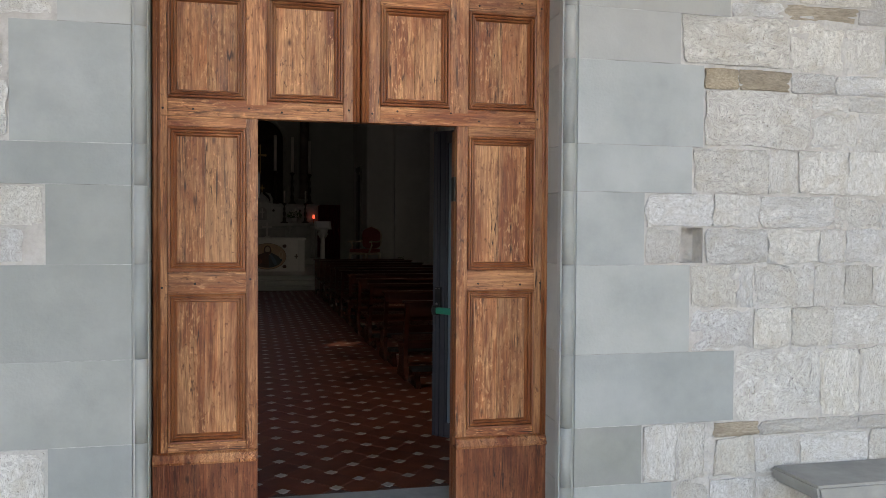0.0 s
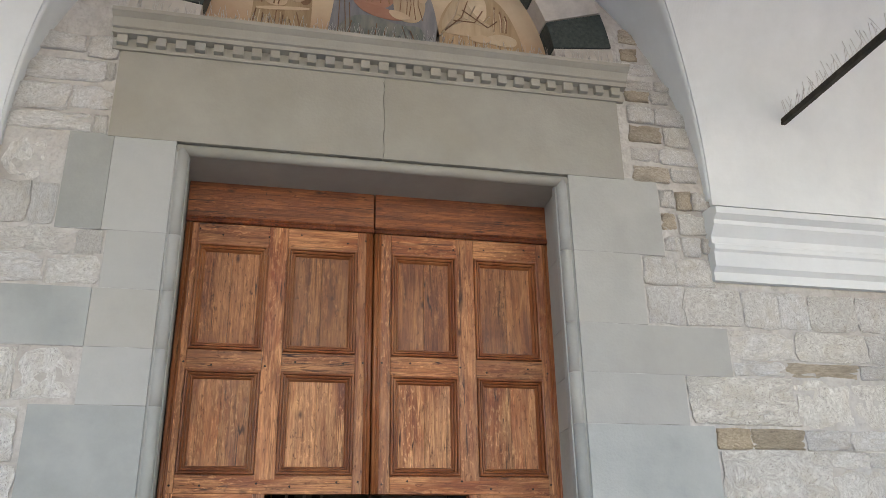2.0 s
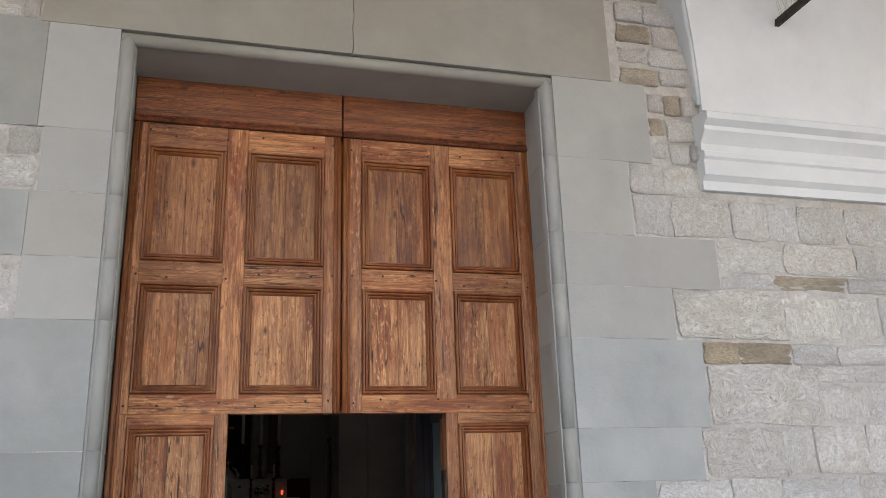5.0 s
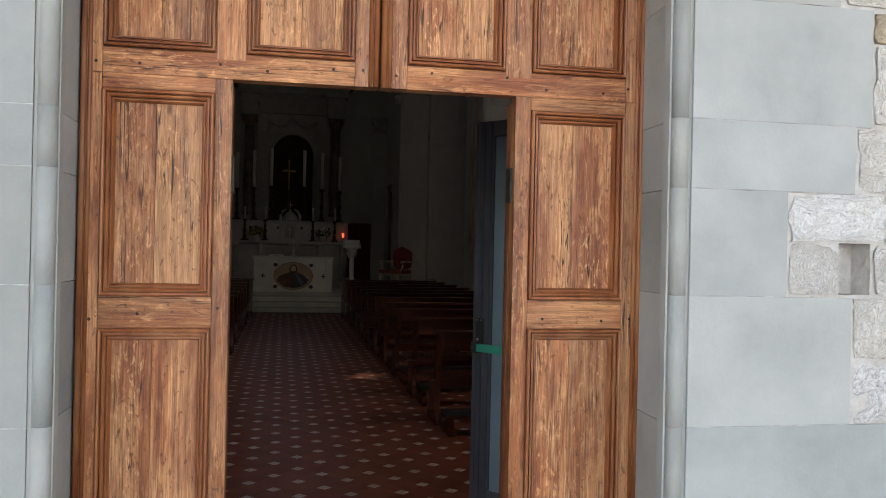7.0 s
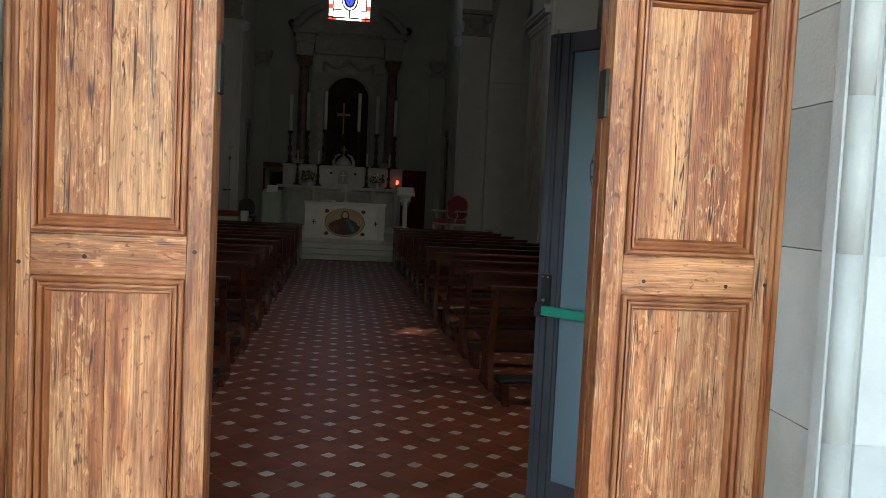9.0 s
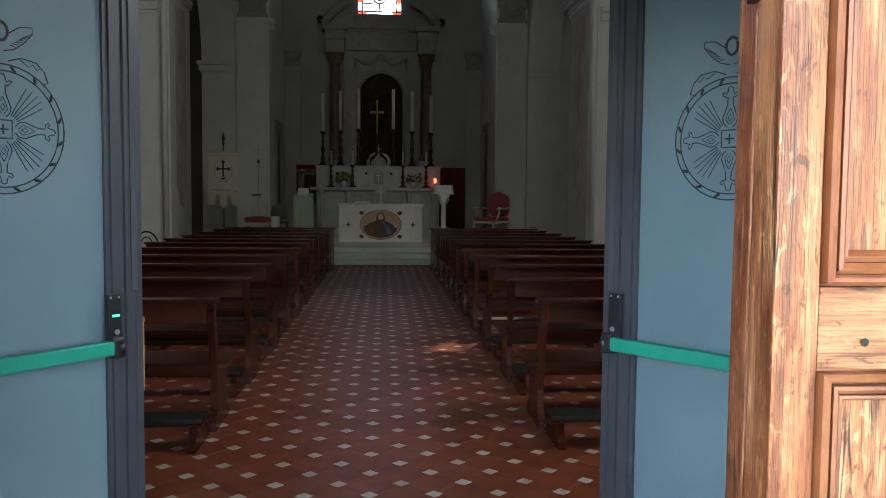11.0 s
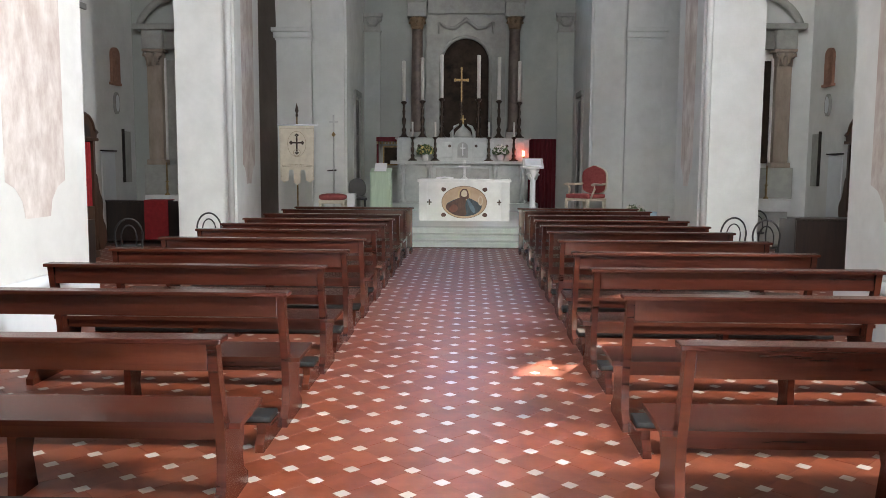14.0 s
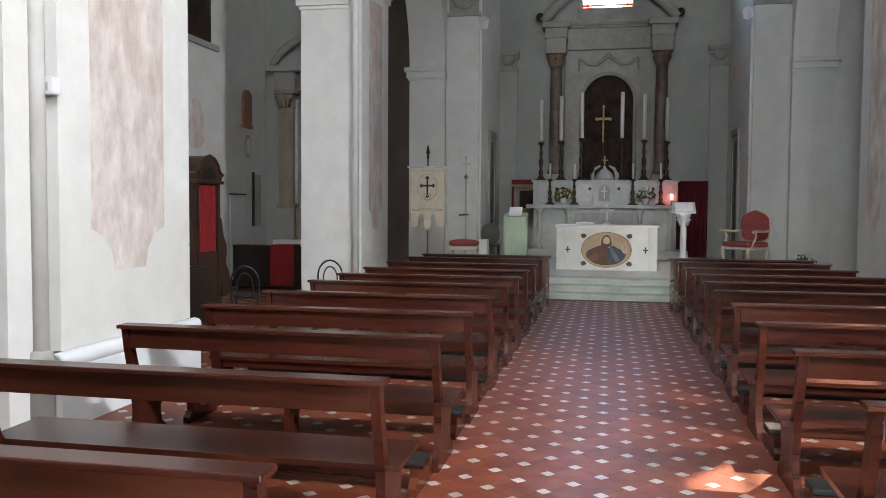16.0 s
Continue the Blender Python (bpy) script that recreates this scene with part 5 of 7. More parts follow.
    box_h = box(B(), 0.0, 0.06, *sorted((side * 0.03, side * 0.1)), 1.0, 1.09, 0.006)
    part("bar_bracket", box_h, black_plastic, ob)
    return ob


glass_leaf(2.10, 5.82, 128.1, 1, 0.072, 0.04)
glass_leaf(2 * AX - 2.10, 5.84, 51.9, -1, 0.135, 0.122)
bm = B()
for cx in (2.14, 2 * AX - 2.14):
    box(bm, cx - 0.05, cx + 0.05, 5.5, 5.84, 0, 2.62)
box(bm, 2 * AX - 2.19, 2.19, 5.5, 5.62, 2.621, 2.72)
structure("door_frame", bm, aluminium, "grey aluminium frame of the inner glass doors", "door frame")

# offertory box on a post
ob = thing("offertory_box", "light wooden box on a slim post behind the glass door", "box", (-0.515, 6.905, 0), 25)
part("case", box(B(), -0.17, 0.17, -0.14, 0.14, 0.79, 1.07, 0.004), light_wood, ob)
part("lid", box(B(), -0.173, 0.173, -0.143, 0.143, 1.071, 1.09, 0.004), light_wood, ob)
part("post", box(B(), -0.03, 0.03, -0.03, 0.03, 0.0, 0.789, 0.003), dark_wood, ob)
part("foot", box(B(), -0.15, 0.15, -0.12, 0.12, 0.0, 0.02), dark_wood, ob)


# ---- pews ----
def pew():
    W = 1.16
    ob = thing("pew", "dark reddish brown polished wooden church pew with a kneeler", "pew", (0, 0, 0), group="rows of pews in the nave")
    part("book_ledge", box(B(), -W, W, 0.0, 0.135, 0.872, 0.9, 0.008), pew_wood, ob)
    part("back_board", box(B(), -W + 0.078, W - 0.078, 0.045, 0.07, 0.735, 0.871, 0.004), pew_wood, ob)
    bm = B()
    prism(bm, [(0.20, 0.405), (0.64, 0.413), (0.658, 0.425), (0.655, 0.436), (0.64, 0.443), (0.20, 0.435)], -W - 0.03, W + 0.03, "x")
    part("seat", bm, pew_wood, ob)
    part("seat_apron", box(B(), -W + 0.08, W - 0.08, 0.56, 0.585, 0.33, 0.409, 0.003), pew_wood, ob)
    part("seat_rail", box(B(), -W + 0.08, W - 0.08, 0.235, 0.26, 0.335, 0.404, 0.003), pew_wood, ob)
    side = [(0.022, 0.872), (0.092, 0.872), (0.12, 0.72), (0.165, 0.58), (0.20, 0.46), (0.25, 0.404), (0.52, 0.404), (0.48, 0.32), (0.44, 0.22), (0.46, 0.12), (0.54, 0.06), (0.54, 0.0),
            (0.06, 0.0), (0.06, 0.06), (0.13, 0.13), (0.145, 0.25), (0.125, 0.42), (0.085, 0.58), (0.048, 0.72)]
    for cx in (-W + 0.05, W - 0.05):
        bm = prism(B(), side, cx - 0.024, cx + 0.024, "x")
        part("end_panel", bm, pew_wood, ob)
    bm = prism(B(), [(0.262, 0.404), (0.50, 0.404), (0.42, 0.2), (0.46, 0.0), (0.24, 0.0), (0.262, 0.2)], -0.022, 0.022, "x")
    part("middle_leg", bm, pew_wood, ob)
    part("kneeler", box(B(), -W + 0.02, W - 0.02, -0.40, -0.20, 0.165, 0.178, 0.003), pew_wood, ob)
    part("kneeler_pad", box(B(), -W + 0.02, W - 0.02, -0.40, -0.20, 0.179, 0.215, 0.012), black_leather, ob, "black padded kneeler")
    for cx in (-W + 0.085, W - 0.085):
        bm = prism(B(), [(-0.42, 0.0), (-0.42, 0.05), (-0.36, 0.10), (-0.36, 0.164), (-0.24, 0.164), (-0.22, 0.10), (0.058, 0.07), (0.058, 0.0)], cx - 0.026, cx + 0.026, "x")
        part("kneeler_foot", bm, pew_wood, ob)
    return ob


ROWS_Y = [8.93, 10.32, 11.69, 12.97, 14.2, 15.4, 16.5, 17.6, 18.8, 20.2]
first = pew()
for i, y in enumerate(ROWS_Y):
    for s in (-1, 1):
        m = pose(AX + s * (1.065 + 1.16), y + (0.02 * ((i * 7) % 3 - 1)), 0.0, 0, 0, 0.5 * ((i * 5 + s) % 3 - 1))
        if i == 0 and s == -1:
            first.matrix_world = m
        else:
            copy_thing(first, m)
# front desk of the pews
for s in (-1, 1):
    ob = thing("kneeling_desk", "dark wooden front desk before the pews", "desk", (AX + s * 2.2, 21.35, 0), group="front desks")
    part("front_panel", box(B(), -1.15, 1.15, 0.05, 0.08, 0.08, 0.86, 0.003), pew_wood, ob)
    part("top", box(B(), -1.18, 1.18, -0.06, 0.12, 0.861, 0.89, 0.006), pew_wood, ob)
    for cx in (-1.13, 1.13):
        part("end_panel", prism(B(), [(-0.05, 0.86), (0.05, 0.86), (0.05, 0.0), (-0.3, 0.0), (-0.3, 0.06), (-0.08, 0.12)], cx - 0.022, cx + 0.022, "x"), pew_wood, ob)

# ---- altars ----
PZ = 0.357
HZ = 0.455
altar = thing("altar_table", "white marble altar table with an oval painting on the front", "altar", (AX - 0.06, 25.42, PZ))
AW = 1.155
part("body", box(B(), -AW + 0.05, AW - 0.05, 0.03, 0.85, 0.0, 0.955, 0.004), white_marble, altar)
part("slab", box(B(), -AW, AW, 0.0, 0.9, 0.956, 1.025, 0.012), white_marble, altar)
for cx in (-AW + 0.14, AW - 0.14):
    part("corner_pier", box(B(), cx - 0.1, cx + 0.1, 0.012, 0.06, 0.0, 0.955, 0.006), white_marble, altar)
CZ = 0.06
oval_teal = material("dark_teal_paint", (0.03, 0.045, 0.055), (0.08, 0.10, 0.11), 0.6, 5, 7, (3, 1, 1), 0.0)
oval_brown = material("dark_brown_paint", (0.06, 0.028, 0.02), (0.13, 0.06, 0.042), 0.6, 5, 7, (3, 1, 1), 0.0)
oval_ground = material("tan_paint", (0.36, 0.24, 0.15), (0.46, 0.33, 0.22), 0.6, 5)
halo_tan = material("gold_tan_paint", (0.42, 0.28, 0.14), (0.52, 0.38, 0.22), 0.5, 5)
oval_red = material("russet_paint", (0.14, 0.045, 0.03), (0.22, 0.08, 0.05), 0.6, 6)
oval_blue = material("slate_blue_paint", (0.07, 0.12, 0.16), (0.13, 0.19, 0.24), 0.6, 6)
oval_pale = material("pale_buff_paint", (0.50, 0.40, 0.28), (0.60, 0.50, 0.38), 0.6, 6)
oval = part("oval_painting", prism(B(), disc(0.0, 0.40, 0.56, 0.40, 40), 0.006, 0.03), gold_stucco, altar, "dark oval painting of a robed bust")
bm = prism(B(), disc(0.0, 0.40, 0.545, 0.388, 40), 0.002, 0.01)
ground = part("painted_ground", bm, oval_ground, oval)
part("robe", prism(B(), smooth([(-0.48, 0.34), (-0.3, 0.44), (-0.1, 0.52), (0.1, 0.52), (0.3, 0.42), (0.47, 0.32), (0.33, 0.11), (0.0, 0.04), (-0.33, 0.11)]), -0.001, 0.004), oval_teal, oval)
part("fold", prism(B(), smooth([(-0.5, 0.3), (-0.3, 0.42), (-0.1, 0.52), (0.06, 0.5), (0.02, 0.3), (0.08, 0.06), (-0.14, 0.06), (-0.33, 0.12)]), -0.002, 0.004), oval_brown, oval)
part("halo", prism(B(), disc(0, 0.60, 0.155, 0.165), -0.001, 0.004), halo_tan, oval)
part("hair_shape", prism(B(), smooth([(-0.12, 0.49), (-0.115, 0.62), (-0.07, 0.715), (0.0, 0.74), (0.07, 0.715), (0.115, 0.62), (0.12, 0.49), (0.05, 0.47), (-0.05, 0.47)]), -0.003, 0.004), oval_brown, oval)
part("head_shape", prism(B(), disc(0, 0.60, 0.075, 0.10), -0.004, 0.004), oval_pale, oval)
part("beard_shape", prism(B(), smooth([(-0.068, 0.56), (-0.03, 0.535), (0.03, 0.535), (0.068, 0.56), (0.045, 0.485), (0.0, 0.46), (-0.045, 0.485)]), -0.005, 0.004), oval_brown, oval)
part("sleeve", prism(B(), smooth([(-0.40, 0.22), (-0.28, 0.36), (-0.17, 0.33), (-0.15, 0.2), (-0.28, 0.13)]), -0.003, 0.004), oval_red, oval)
part("stole", prism(B(), smooth([(0.05, 0.5), (0.12, 0.47), (0.30, 0.2), (0.24, 0.12), (0.16, 0.2)]), -0.003, 0.004), oval_blue, oval)
part("book_shape", prism(B(), disc(0.40, 0.44, 0.06, 0.12), -0.003, 0.004), oval_pale, oval)
part("book_line", prism(B(), disc(0.40, 0.44, 0.035, 0.085), -0.004, 0.004), oval_ground, oval)
for sx in (-1, 1):
    for sz in (-1, 1):
        part("scroll", prism(B(), smooth([(sx * 0.42, 0.4 + sz * 0.33), (sx * 0.54, 0.4 + sz * 0.38), (sx * 0.58, 0.4 + sz * 0.3), (sx * 0.5, 0.4 + sz * 0.24)]), 0.012, 0.032), oval_brown, altar)
    bm = B()
    prism(bm, [(sx * 0.86 - 0.015, 0.33), (sx * 0.86 + 0.015, 0.33), (sx * 0.86 + 0.015, 0.47), (sx * 0.86 - 0.015, 0.47)], 0.004, 0.03)
    prism(bm, [(sx * 0.86 - 0.055, 0.385), (sx * 0.86 + 0.055, 0.385), (sx * 0.86 + 0.055, 0.415), (sx * 0.86 - 0.055, 0.415)], 0.003, 0.03)
    part("inlaid_cross", bm, dark_bronze, altar)
for o in [q for q in altar.children_recursive if q.name.split(".")[0] in ("oval_painting", "scroll", "inlaid_cross") and q.parent == altar]:
    o.location.z += CZ
ob = thing("altar_cross", "small white standing cross on the altar table", "cross", (AX - 0.06, 25.9, PZ + 1.026))
part("base", lathe(B(), [(0.09, 0), (0.09, 0.02), (0.04, 0.04), (0.025, 0.1)], 16), white_marble, ob)
bm = box(B(), -0.028, 0.028, -0.015, 0.015, 0.1, 0.46, 0.004)
box(bm, -0.15, 0.15, -0.015, 0.015, 0.30, 0.355, 0.004)
part("cross", bm, white_marble, ob)
bm = B()
prism(bm, [(-0.21, 0.0), (0, 0.02), (0.21, 0.0), (0.21, 0.04), (0.0, 0.055), (-0.21, 0.04)], -0.14, 0.14)
single("open_missal", bm, paper, "open white missal lying on the altar table", "book", (AX - 0.55, 25.85, PZ + 1.026))

HA = 29.6
high = thing("high_altar", "white marble high altar with stepped shelves and tabernacle", "altar", (AX - 0.15, HA, HZ))
part("mensa_front", box(B(), -1.95, 1.95, 0.28, 1.3, 0.15, 1.30, 0.004), altar_marble, high)
part("foot_step", box(B(), -2.25, 2.25, 0.0, 1.4, -0.097, 0.15, 0.008), altar_marble, high)
part("mensa_slab", box(B(), -2.15, 2.15, 0.08, 1.3, 1.301, 1.40, 0.012), altar_marble, high)
for cx in (-1.78, -0.98, 0.98, 1.78):
    part("colonnette", lathe(B(), [(0.10, 0.15), (0.10, 0.22), (0.065, 0.26), (0.06, 1.15), (0.1, 1.2), (0.1, 1.30)], 14, cx, 0.18, 0), altar_marble, high)
part("relief_panel", box(B(), -0.8, 0.8, 0.262, 0.285, 0.3, 1.18, 0.01), grey_stone, high)
part("gradine", box(B(), -2.0, 2.0, 0.62, 1.35, 1.401, 2.05, 0.006), altar_marble, high)
part("gradine_top", box(B(), -2.05, 2.05, 0.58, 1.35, 2.051, 2.10, 0.008), altar_marble, high)
for cx in (-1.55, -0.62, 0.62, 1.55):
    part("gradine_panel", box(B(), cx - 0.3, cx + 0.3, 0.605, 0.63, 1.5, 1.97, 0.008), altar_marble, high)
    part("rosette", lathe(B(), [(0.045, -0.012), (0.03, 0.0), (0.01, 0.012)], 10, cx + (0.22 if cx < 0 else -0.22), 0.6, 1.85, "y"), dark_bronze, high)
bm = box(B(), -0.32, 0.32, 0.45, 0.62, 1.401, 2.1, 0.008)
tab = part("tabernacle", bm, altar_marble, high)
part("tabernacle_door", prism(B(), [(-0.16, 1.5), (0.16, 1.5), (0.16, 1.8)] + disc(0, 1.8, 0.16, 0.16, 12, 0, math.pi)[1:-1] + [(-0.16, 1.8)], 0.435, 0.452), grey_stone, tab)
bm = box(B(), -0.014, 0.014, 0.425, 0.434, 1.56, 1.92, 0.003)
box(bm, -0.08, 0.08, 0.425, 0.434, 1.77, 1.80, 0.003)
part("door_cross", bm, white_marble, tab)
part("tabernacle_dome", lathe(B(), [(0.28, 2.1), (0.27, 2.16), (0.22, 2.28), (0.12, 2.38), (0.05, 2.43), (0.03, 2.5)], 16, 0, 0.72, 0), altar_marble, tab)
for s in (-1, 1):
    bm = tube(B(), [(s * 0.33, 0.6, 2.1), (s * 0.34, 0.6, 2.25), (s * 0.26, 0.6, 2.42), (s * 0.12, 0.6, 2.5)], [0.05, 0.06, 0.045, 0.02], 8)
    part("scroll", bm, altar_marble, tab)
bm = box(B(), -0.018, 0.018, 0.7, 0.73, 2.5, 2.78, 0.003)
box(bm, -0.09, 0.09, 0.7, 0.73, 2.64, 2.675, 0.003)
part("finial_cross", bm, brass, tab)


def candlestick(name, label, at, h, candle_h, r, mat, group):
    ob = thing(name, label, "candlestick", at, group=group)
    k = h
    prof = [(0.16, 0.0), (0.16, 0.03), (0.10, 0.06 * k), (0.05, 0.14 * k), (0.075, 0.22 * k), (0.035, 0.30 * k), (0.06, 0.42 * k), (0.07, 0.5 * k), (0.035, 0.58 * k), (0.05, 0.72 * k),
            (0.03, 0.8 * k), (0.04, 0.9 * k), (0.095, 0.95 * k), (0.1, 0.97 * k), (0.04, 1.0 * k)]
    f = r / 0.035
    part("stem", lathe(B(), [(q * min(1, f), z) for q, z in prof], 14), mat, ob)
    part("candle", lathe(B(), [(r, h), (r, h + candle_h - 0.01), (r * 0.6, h + candle_h)], 12), wax, ob, "tall white candle" if candle_h > 0.6 else "short white candle")
    return ob


for dx, h, ch in ((-1.97, 1.12, 1.22), (-1.40, 1.15, 1.28), (-0.81, 1.22, 1.30), (0.32, 1.21, 1.30), (0.94, 1.16, 1.29), (1.56, 1.11, 1.22)):
    candlestick("tall_candlestick", "tall dark bronze candlestick with a long white candle", (AX + dx, HA + 1.05, HZ + 2.101), h, ch, 0.055, dark_bronze, "tall candlesticks on the high altar")
for dx in (-1.66, -0.98, 0.63, 1.38):
    candlestick("small_candlestick", "small bronze candlestick with a short white candle", (AX + dx, HA + 0.45, HZ + 1.401), 0.72, 0.44, 0.03, dark_bronze, "small candlesticks on the altar shelf")
ob = thing("crucifix", "tall dark standing cross with gilded arms", "cross", (AX - 0.21, HA + 1.2, HZ + 2.101))
ob.scale = (0.66, 1.0, 1.01)
part("stem", lathe(B(), [(0.14, 0), (0.14, 0.05), (0.05, 0.12), (0.035, 0.3), (0.03, 1.1)], 12), dark_bronze, ob)
bm = box(B(), -0.035, 0.035, -0.02, 0.02, 1.1, 2.1, 0.006)
box(bm, -0.3, 0.3, -0.02, 0.02, 1.72, 1.79, 0.006)
for p in ((-0.3, 1.755), (0.3, 1.755), (0, 2.1)):
    lathe(bm, [(0.05, -0.02), (0.05, 0.02)], 10, p[0], 0, p[1], "y")
part("cross", bm, brass, ob, "gilded cross")
ob = thing("sanctuary_lamp", "small red glass sanctuary lamp burning on the altar shelf", "lamp", (2.31, HA + 0.42, HZ + 1.401))
ob.scale = (0.7, 0.7, 0.8)
part("stand", lathe(B(), [(0.05, 0), (0.05, 0.02), (0.02, 0.05), (0.02, 0.16), (0.06, 0.19)], 12), brass, ob)
part("glass", lathe(B(), [(0.035, 0.19), (0.06, 0.24), (0.065, 0.33), (0.05, 0.38)], 12), flame, ob, "glowing red glass")


def bouquet(name, label, at, r, n, petal, seed, pot=None):
    rg = random.Random(seed)
    ob = thing(name, label, "flowers", at)
    part("vase", lathe(B(), [(0.07, 0), (0.09, 0.08), (0.1, 0.16), (0.085, 0.2)], 14), pot or white_marble, ob)
    for nm, mat, cnt, sz in (("foliage", leaf_green, n, 0.07), ("blossoms", petal, n // 2, 0.045)):
        bm = B()
        for _ in range(cnt):
            d = Vector((rg.gauss(0, 1), rg.gauss(0, 1), abs(rg.gauss(0, 0.8)))).normalized() * r * rg.uniform(0.55, 1.0)
            c = d + Vector((0, 0, 0.22))
            if nm == "blossoms":
                c = c * 1.04
            q = Euler((rg.uniform(0, 6), rg.uniform(0, 6), rg.uniform(0, 6))).to_matrix()
            k = 5 if nm == "foliage" else 7
            vs = [bm.verts.new(c + q @ Vector((sz * math.cos(2 * math.pi * i / k) * rg.uniform(0.7, 1.2), sz * (0.5 if nm == "foliage" else 1) * math.sin(2 * math.pi * i / k), 0.012 * rg.uniform(-1, 1)))) for i in range(k)]
            bm.faces.new(vs)
        p = part(nm, bm, mat, ob)
        p["kind"] = "stuff"
    return ob


bouquet("flower_vase", "bunch of yellow flowers in a vase on the altar shelf", (AX - 1.27, HA + 0.32, HZ + 1.401), 0.26, 190, petal_yellow, 3)
bouquet("flower_vase", "bunch of pale flowers in a vase on the altar shelf", (AX + 0.98, HA + 0.32, HZ + 1.401), 0.24, 190, petal_white, 5)
bouquet("potted_plant", "white flowers in pale blue wrapping beside the pier", (4.62, 24.75, PZ), 0.24, 150, petal_white, 8, pale_blue)
single("wrapped_pot", lathe(B(), [(0.12, 0), (0.16, 0.12), (0.19, 0.3), (0.17, 0.3)], 12), pale_blue, "pot in pale blue paper beside the flowers", "pot", (4.95, 24.7, PZ))

# reredos
rer = thing("reredos", "grey stucco altarpiece with brown marble columns and broken pediment", "altarpiece", (AX - 0.09, 31.55, HZ))
part("base_block", box(B(), -2.1, 2.1, 0.0, 0.34, -0.097, 2.15), stucco, rer)
bm = B()
box(bm, -1.25, -0.78, 0.12, 0.34, 2.15, 6.0)
box(bm, 0.78, 1.25, 0.12, 0.34, 2.15, 6.0)
arch_wall(bm, -0.78, 0.78, 4.5, 6.0, 0.12, 0.34, "y", 24, 0.8)
part("back_panel", bm, stucco, rer)
part("altarpiece_canvas", prism(B(), [(-0.8, 2.15), (0.8, 2.15), (0.8, 4.5)] + disc(0, 4.5, 0.8, 0.82, 20, 0, math.pi)[1:-1] + [(-0.8, 4.5)], 0.24, 0.3), canvas_dark, rer, "dark arched painted canvas")
fr = B()
tube(fr, [(-0.78, 0.12, 2.2), (-0.78, 0.12, 4.5)] + [(u, 0.12, v) for u, v in disc(0, 4.5, 0.78, 0.8, 20, 0, math.pi)[::-1][1:]] + [(0.78, 0.12, 2.2)], 0.055, 8)
part("niche_moulding", fr, stucco, rer)
for s in (-1, 1):
    part("pedestal", box(B(), s * 1.53 - 0.26, s * 1.53 + 0.26, -0.2, 0.3, 2.0, 2.32, 0.01), stucco, rer)
    part("column", lathe(B(), [(0.22, 2.32), (0.24, 2.38), (0.19, 2.46), (0.195, 3.6), (0.165, 5.45), (0.185, 5.5)], 20, s * 1.53, 0.0, 0), brown_marble, rer)
    bm = lathe(B(), [(0.17, 5.5), (0.2, 5.6), (0.22, 5.72), (0.27, 5.85), (0.24, 5.88)], 12, s * 1.53, 0.0, 0)
    for k in range(8):
        a = 2 * math.pi * k / 8
        lathe(bm, [(0.01, -0.05), (0.05, -0.02), (0.05, 0.03), (0.01, 0.06)], 6, s * 1.53 + 0.22 * math.cos(a), 0.22 * math.sin(a), 5.72 + 0.07 * (k % 2))
    part("capital", bm, gold_stucco, rer)
    part("entablature_block", box(B(), s * 1.53 - 0.3, s * 1.53 + 0.3, -0.26, 0.3, 5.88, 6.32, 0.015), stucco, rer)
    part("cornice_block", box(B(), s * 1.53 - 0.42, s * 1.53 + 0.42, -0.36, 0.3, 6.62, 6.8, 0.03), stucco, rer)
    part("frieze_block", box(B(), s * 1.53 - 0.33, s * 1.53 + 0.33, -0.28, 0.3, 6.321, 6.619, 0.015), stucco, rer)
    bm = B()
    pts = [(s * (1.95 - 1.0 * t), 6.85 + 0.75 * math.sin(t * math.pi / 2)) for t in (0, 0.2, 0.4, 0.6, 0.8, 1.0)]
    tube(bm, [(x, -0.05, z) for x, z in pts], [0.16, 0.15, 0.14, 0.14, 0.13, 0.1], 8)
    part("pediment_scroll", bm, stucco, rer)
    lf = lathe(B(), [(0.02, -0.1), (0.12, -0.06), (0.12, 0.08), (0.02, 0.12)], 12, s * 2.02, -0.08, 6.98, "y")
    part("scroll_end", lf, dark_bronze, rer)
part("frieze", box(B(), -1.2, 1.2, -0.02, 0.3, 6.0, 6.619, 0.01), stucco, rer)
bm = B()
moulding(bm, [(0, 0), (0.06, 0), (0.08, 0.05), (0.16, 0.08), (0.2, 0.14), (0.2, 0.18), (0, 0.18)], -1.11, 1.11, -0.02, 6.62)
part("cornice", bm, stucco, rer)
bm = B()
tube(bm, [(-0.85, 0.08, 5.75), (-0.6, 0.04, 5.58), (-0.35, 0.02, 5.56), (-0.1, 0.03, 5.75), (0.0, 0.02, 5.82), (0.1, 0.03, 5.75), (0.35, 0.02, 5.56), (0.6, 0.04, 5.58), (0.85, 0.08, 5.75)], [0.03, 0.05, 0.06, 0.05, 0.09, 0.05, 0.06, 0.05, 0.03], 8)
for s in (-1, 1):
    tube(bm, [(s * 0.85, 0.08, 5.75), (s * 0.86, 0.06, 5.4)], [0.05, 0.02], 8)
part("garland", bm, stucco, rer)
part("attic", box(B(), -0.95, 0.95, 0.1, 0.34, 6.8, 7.24), stucco, rer)

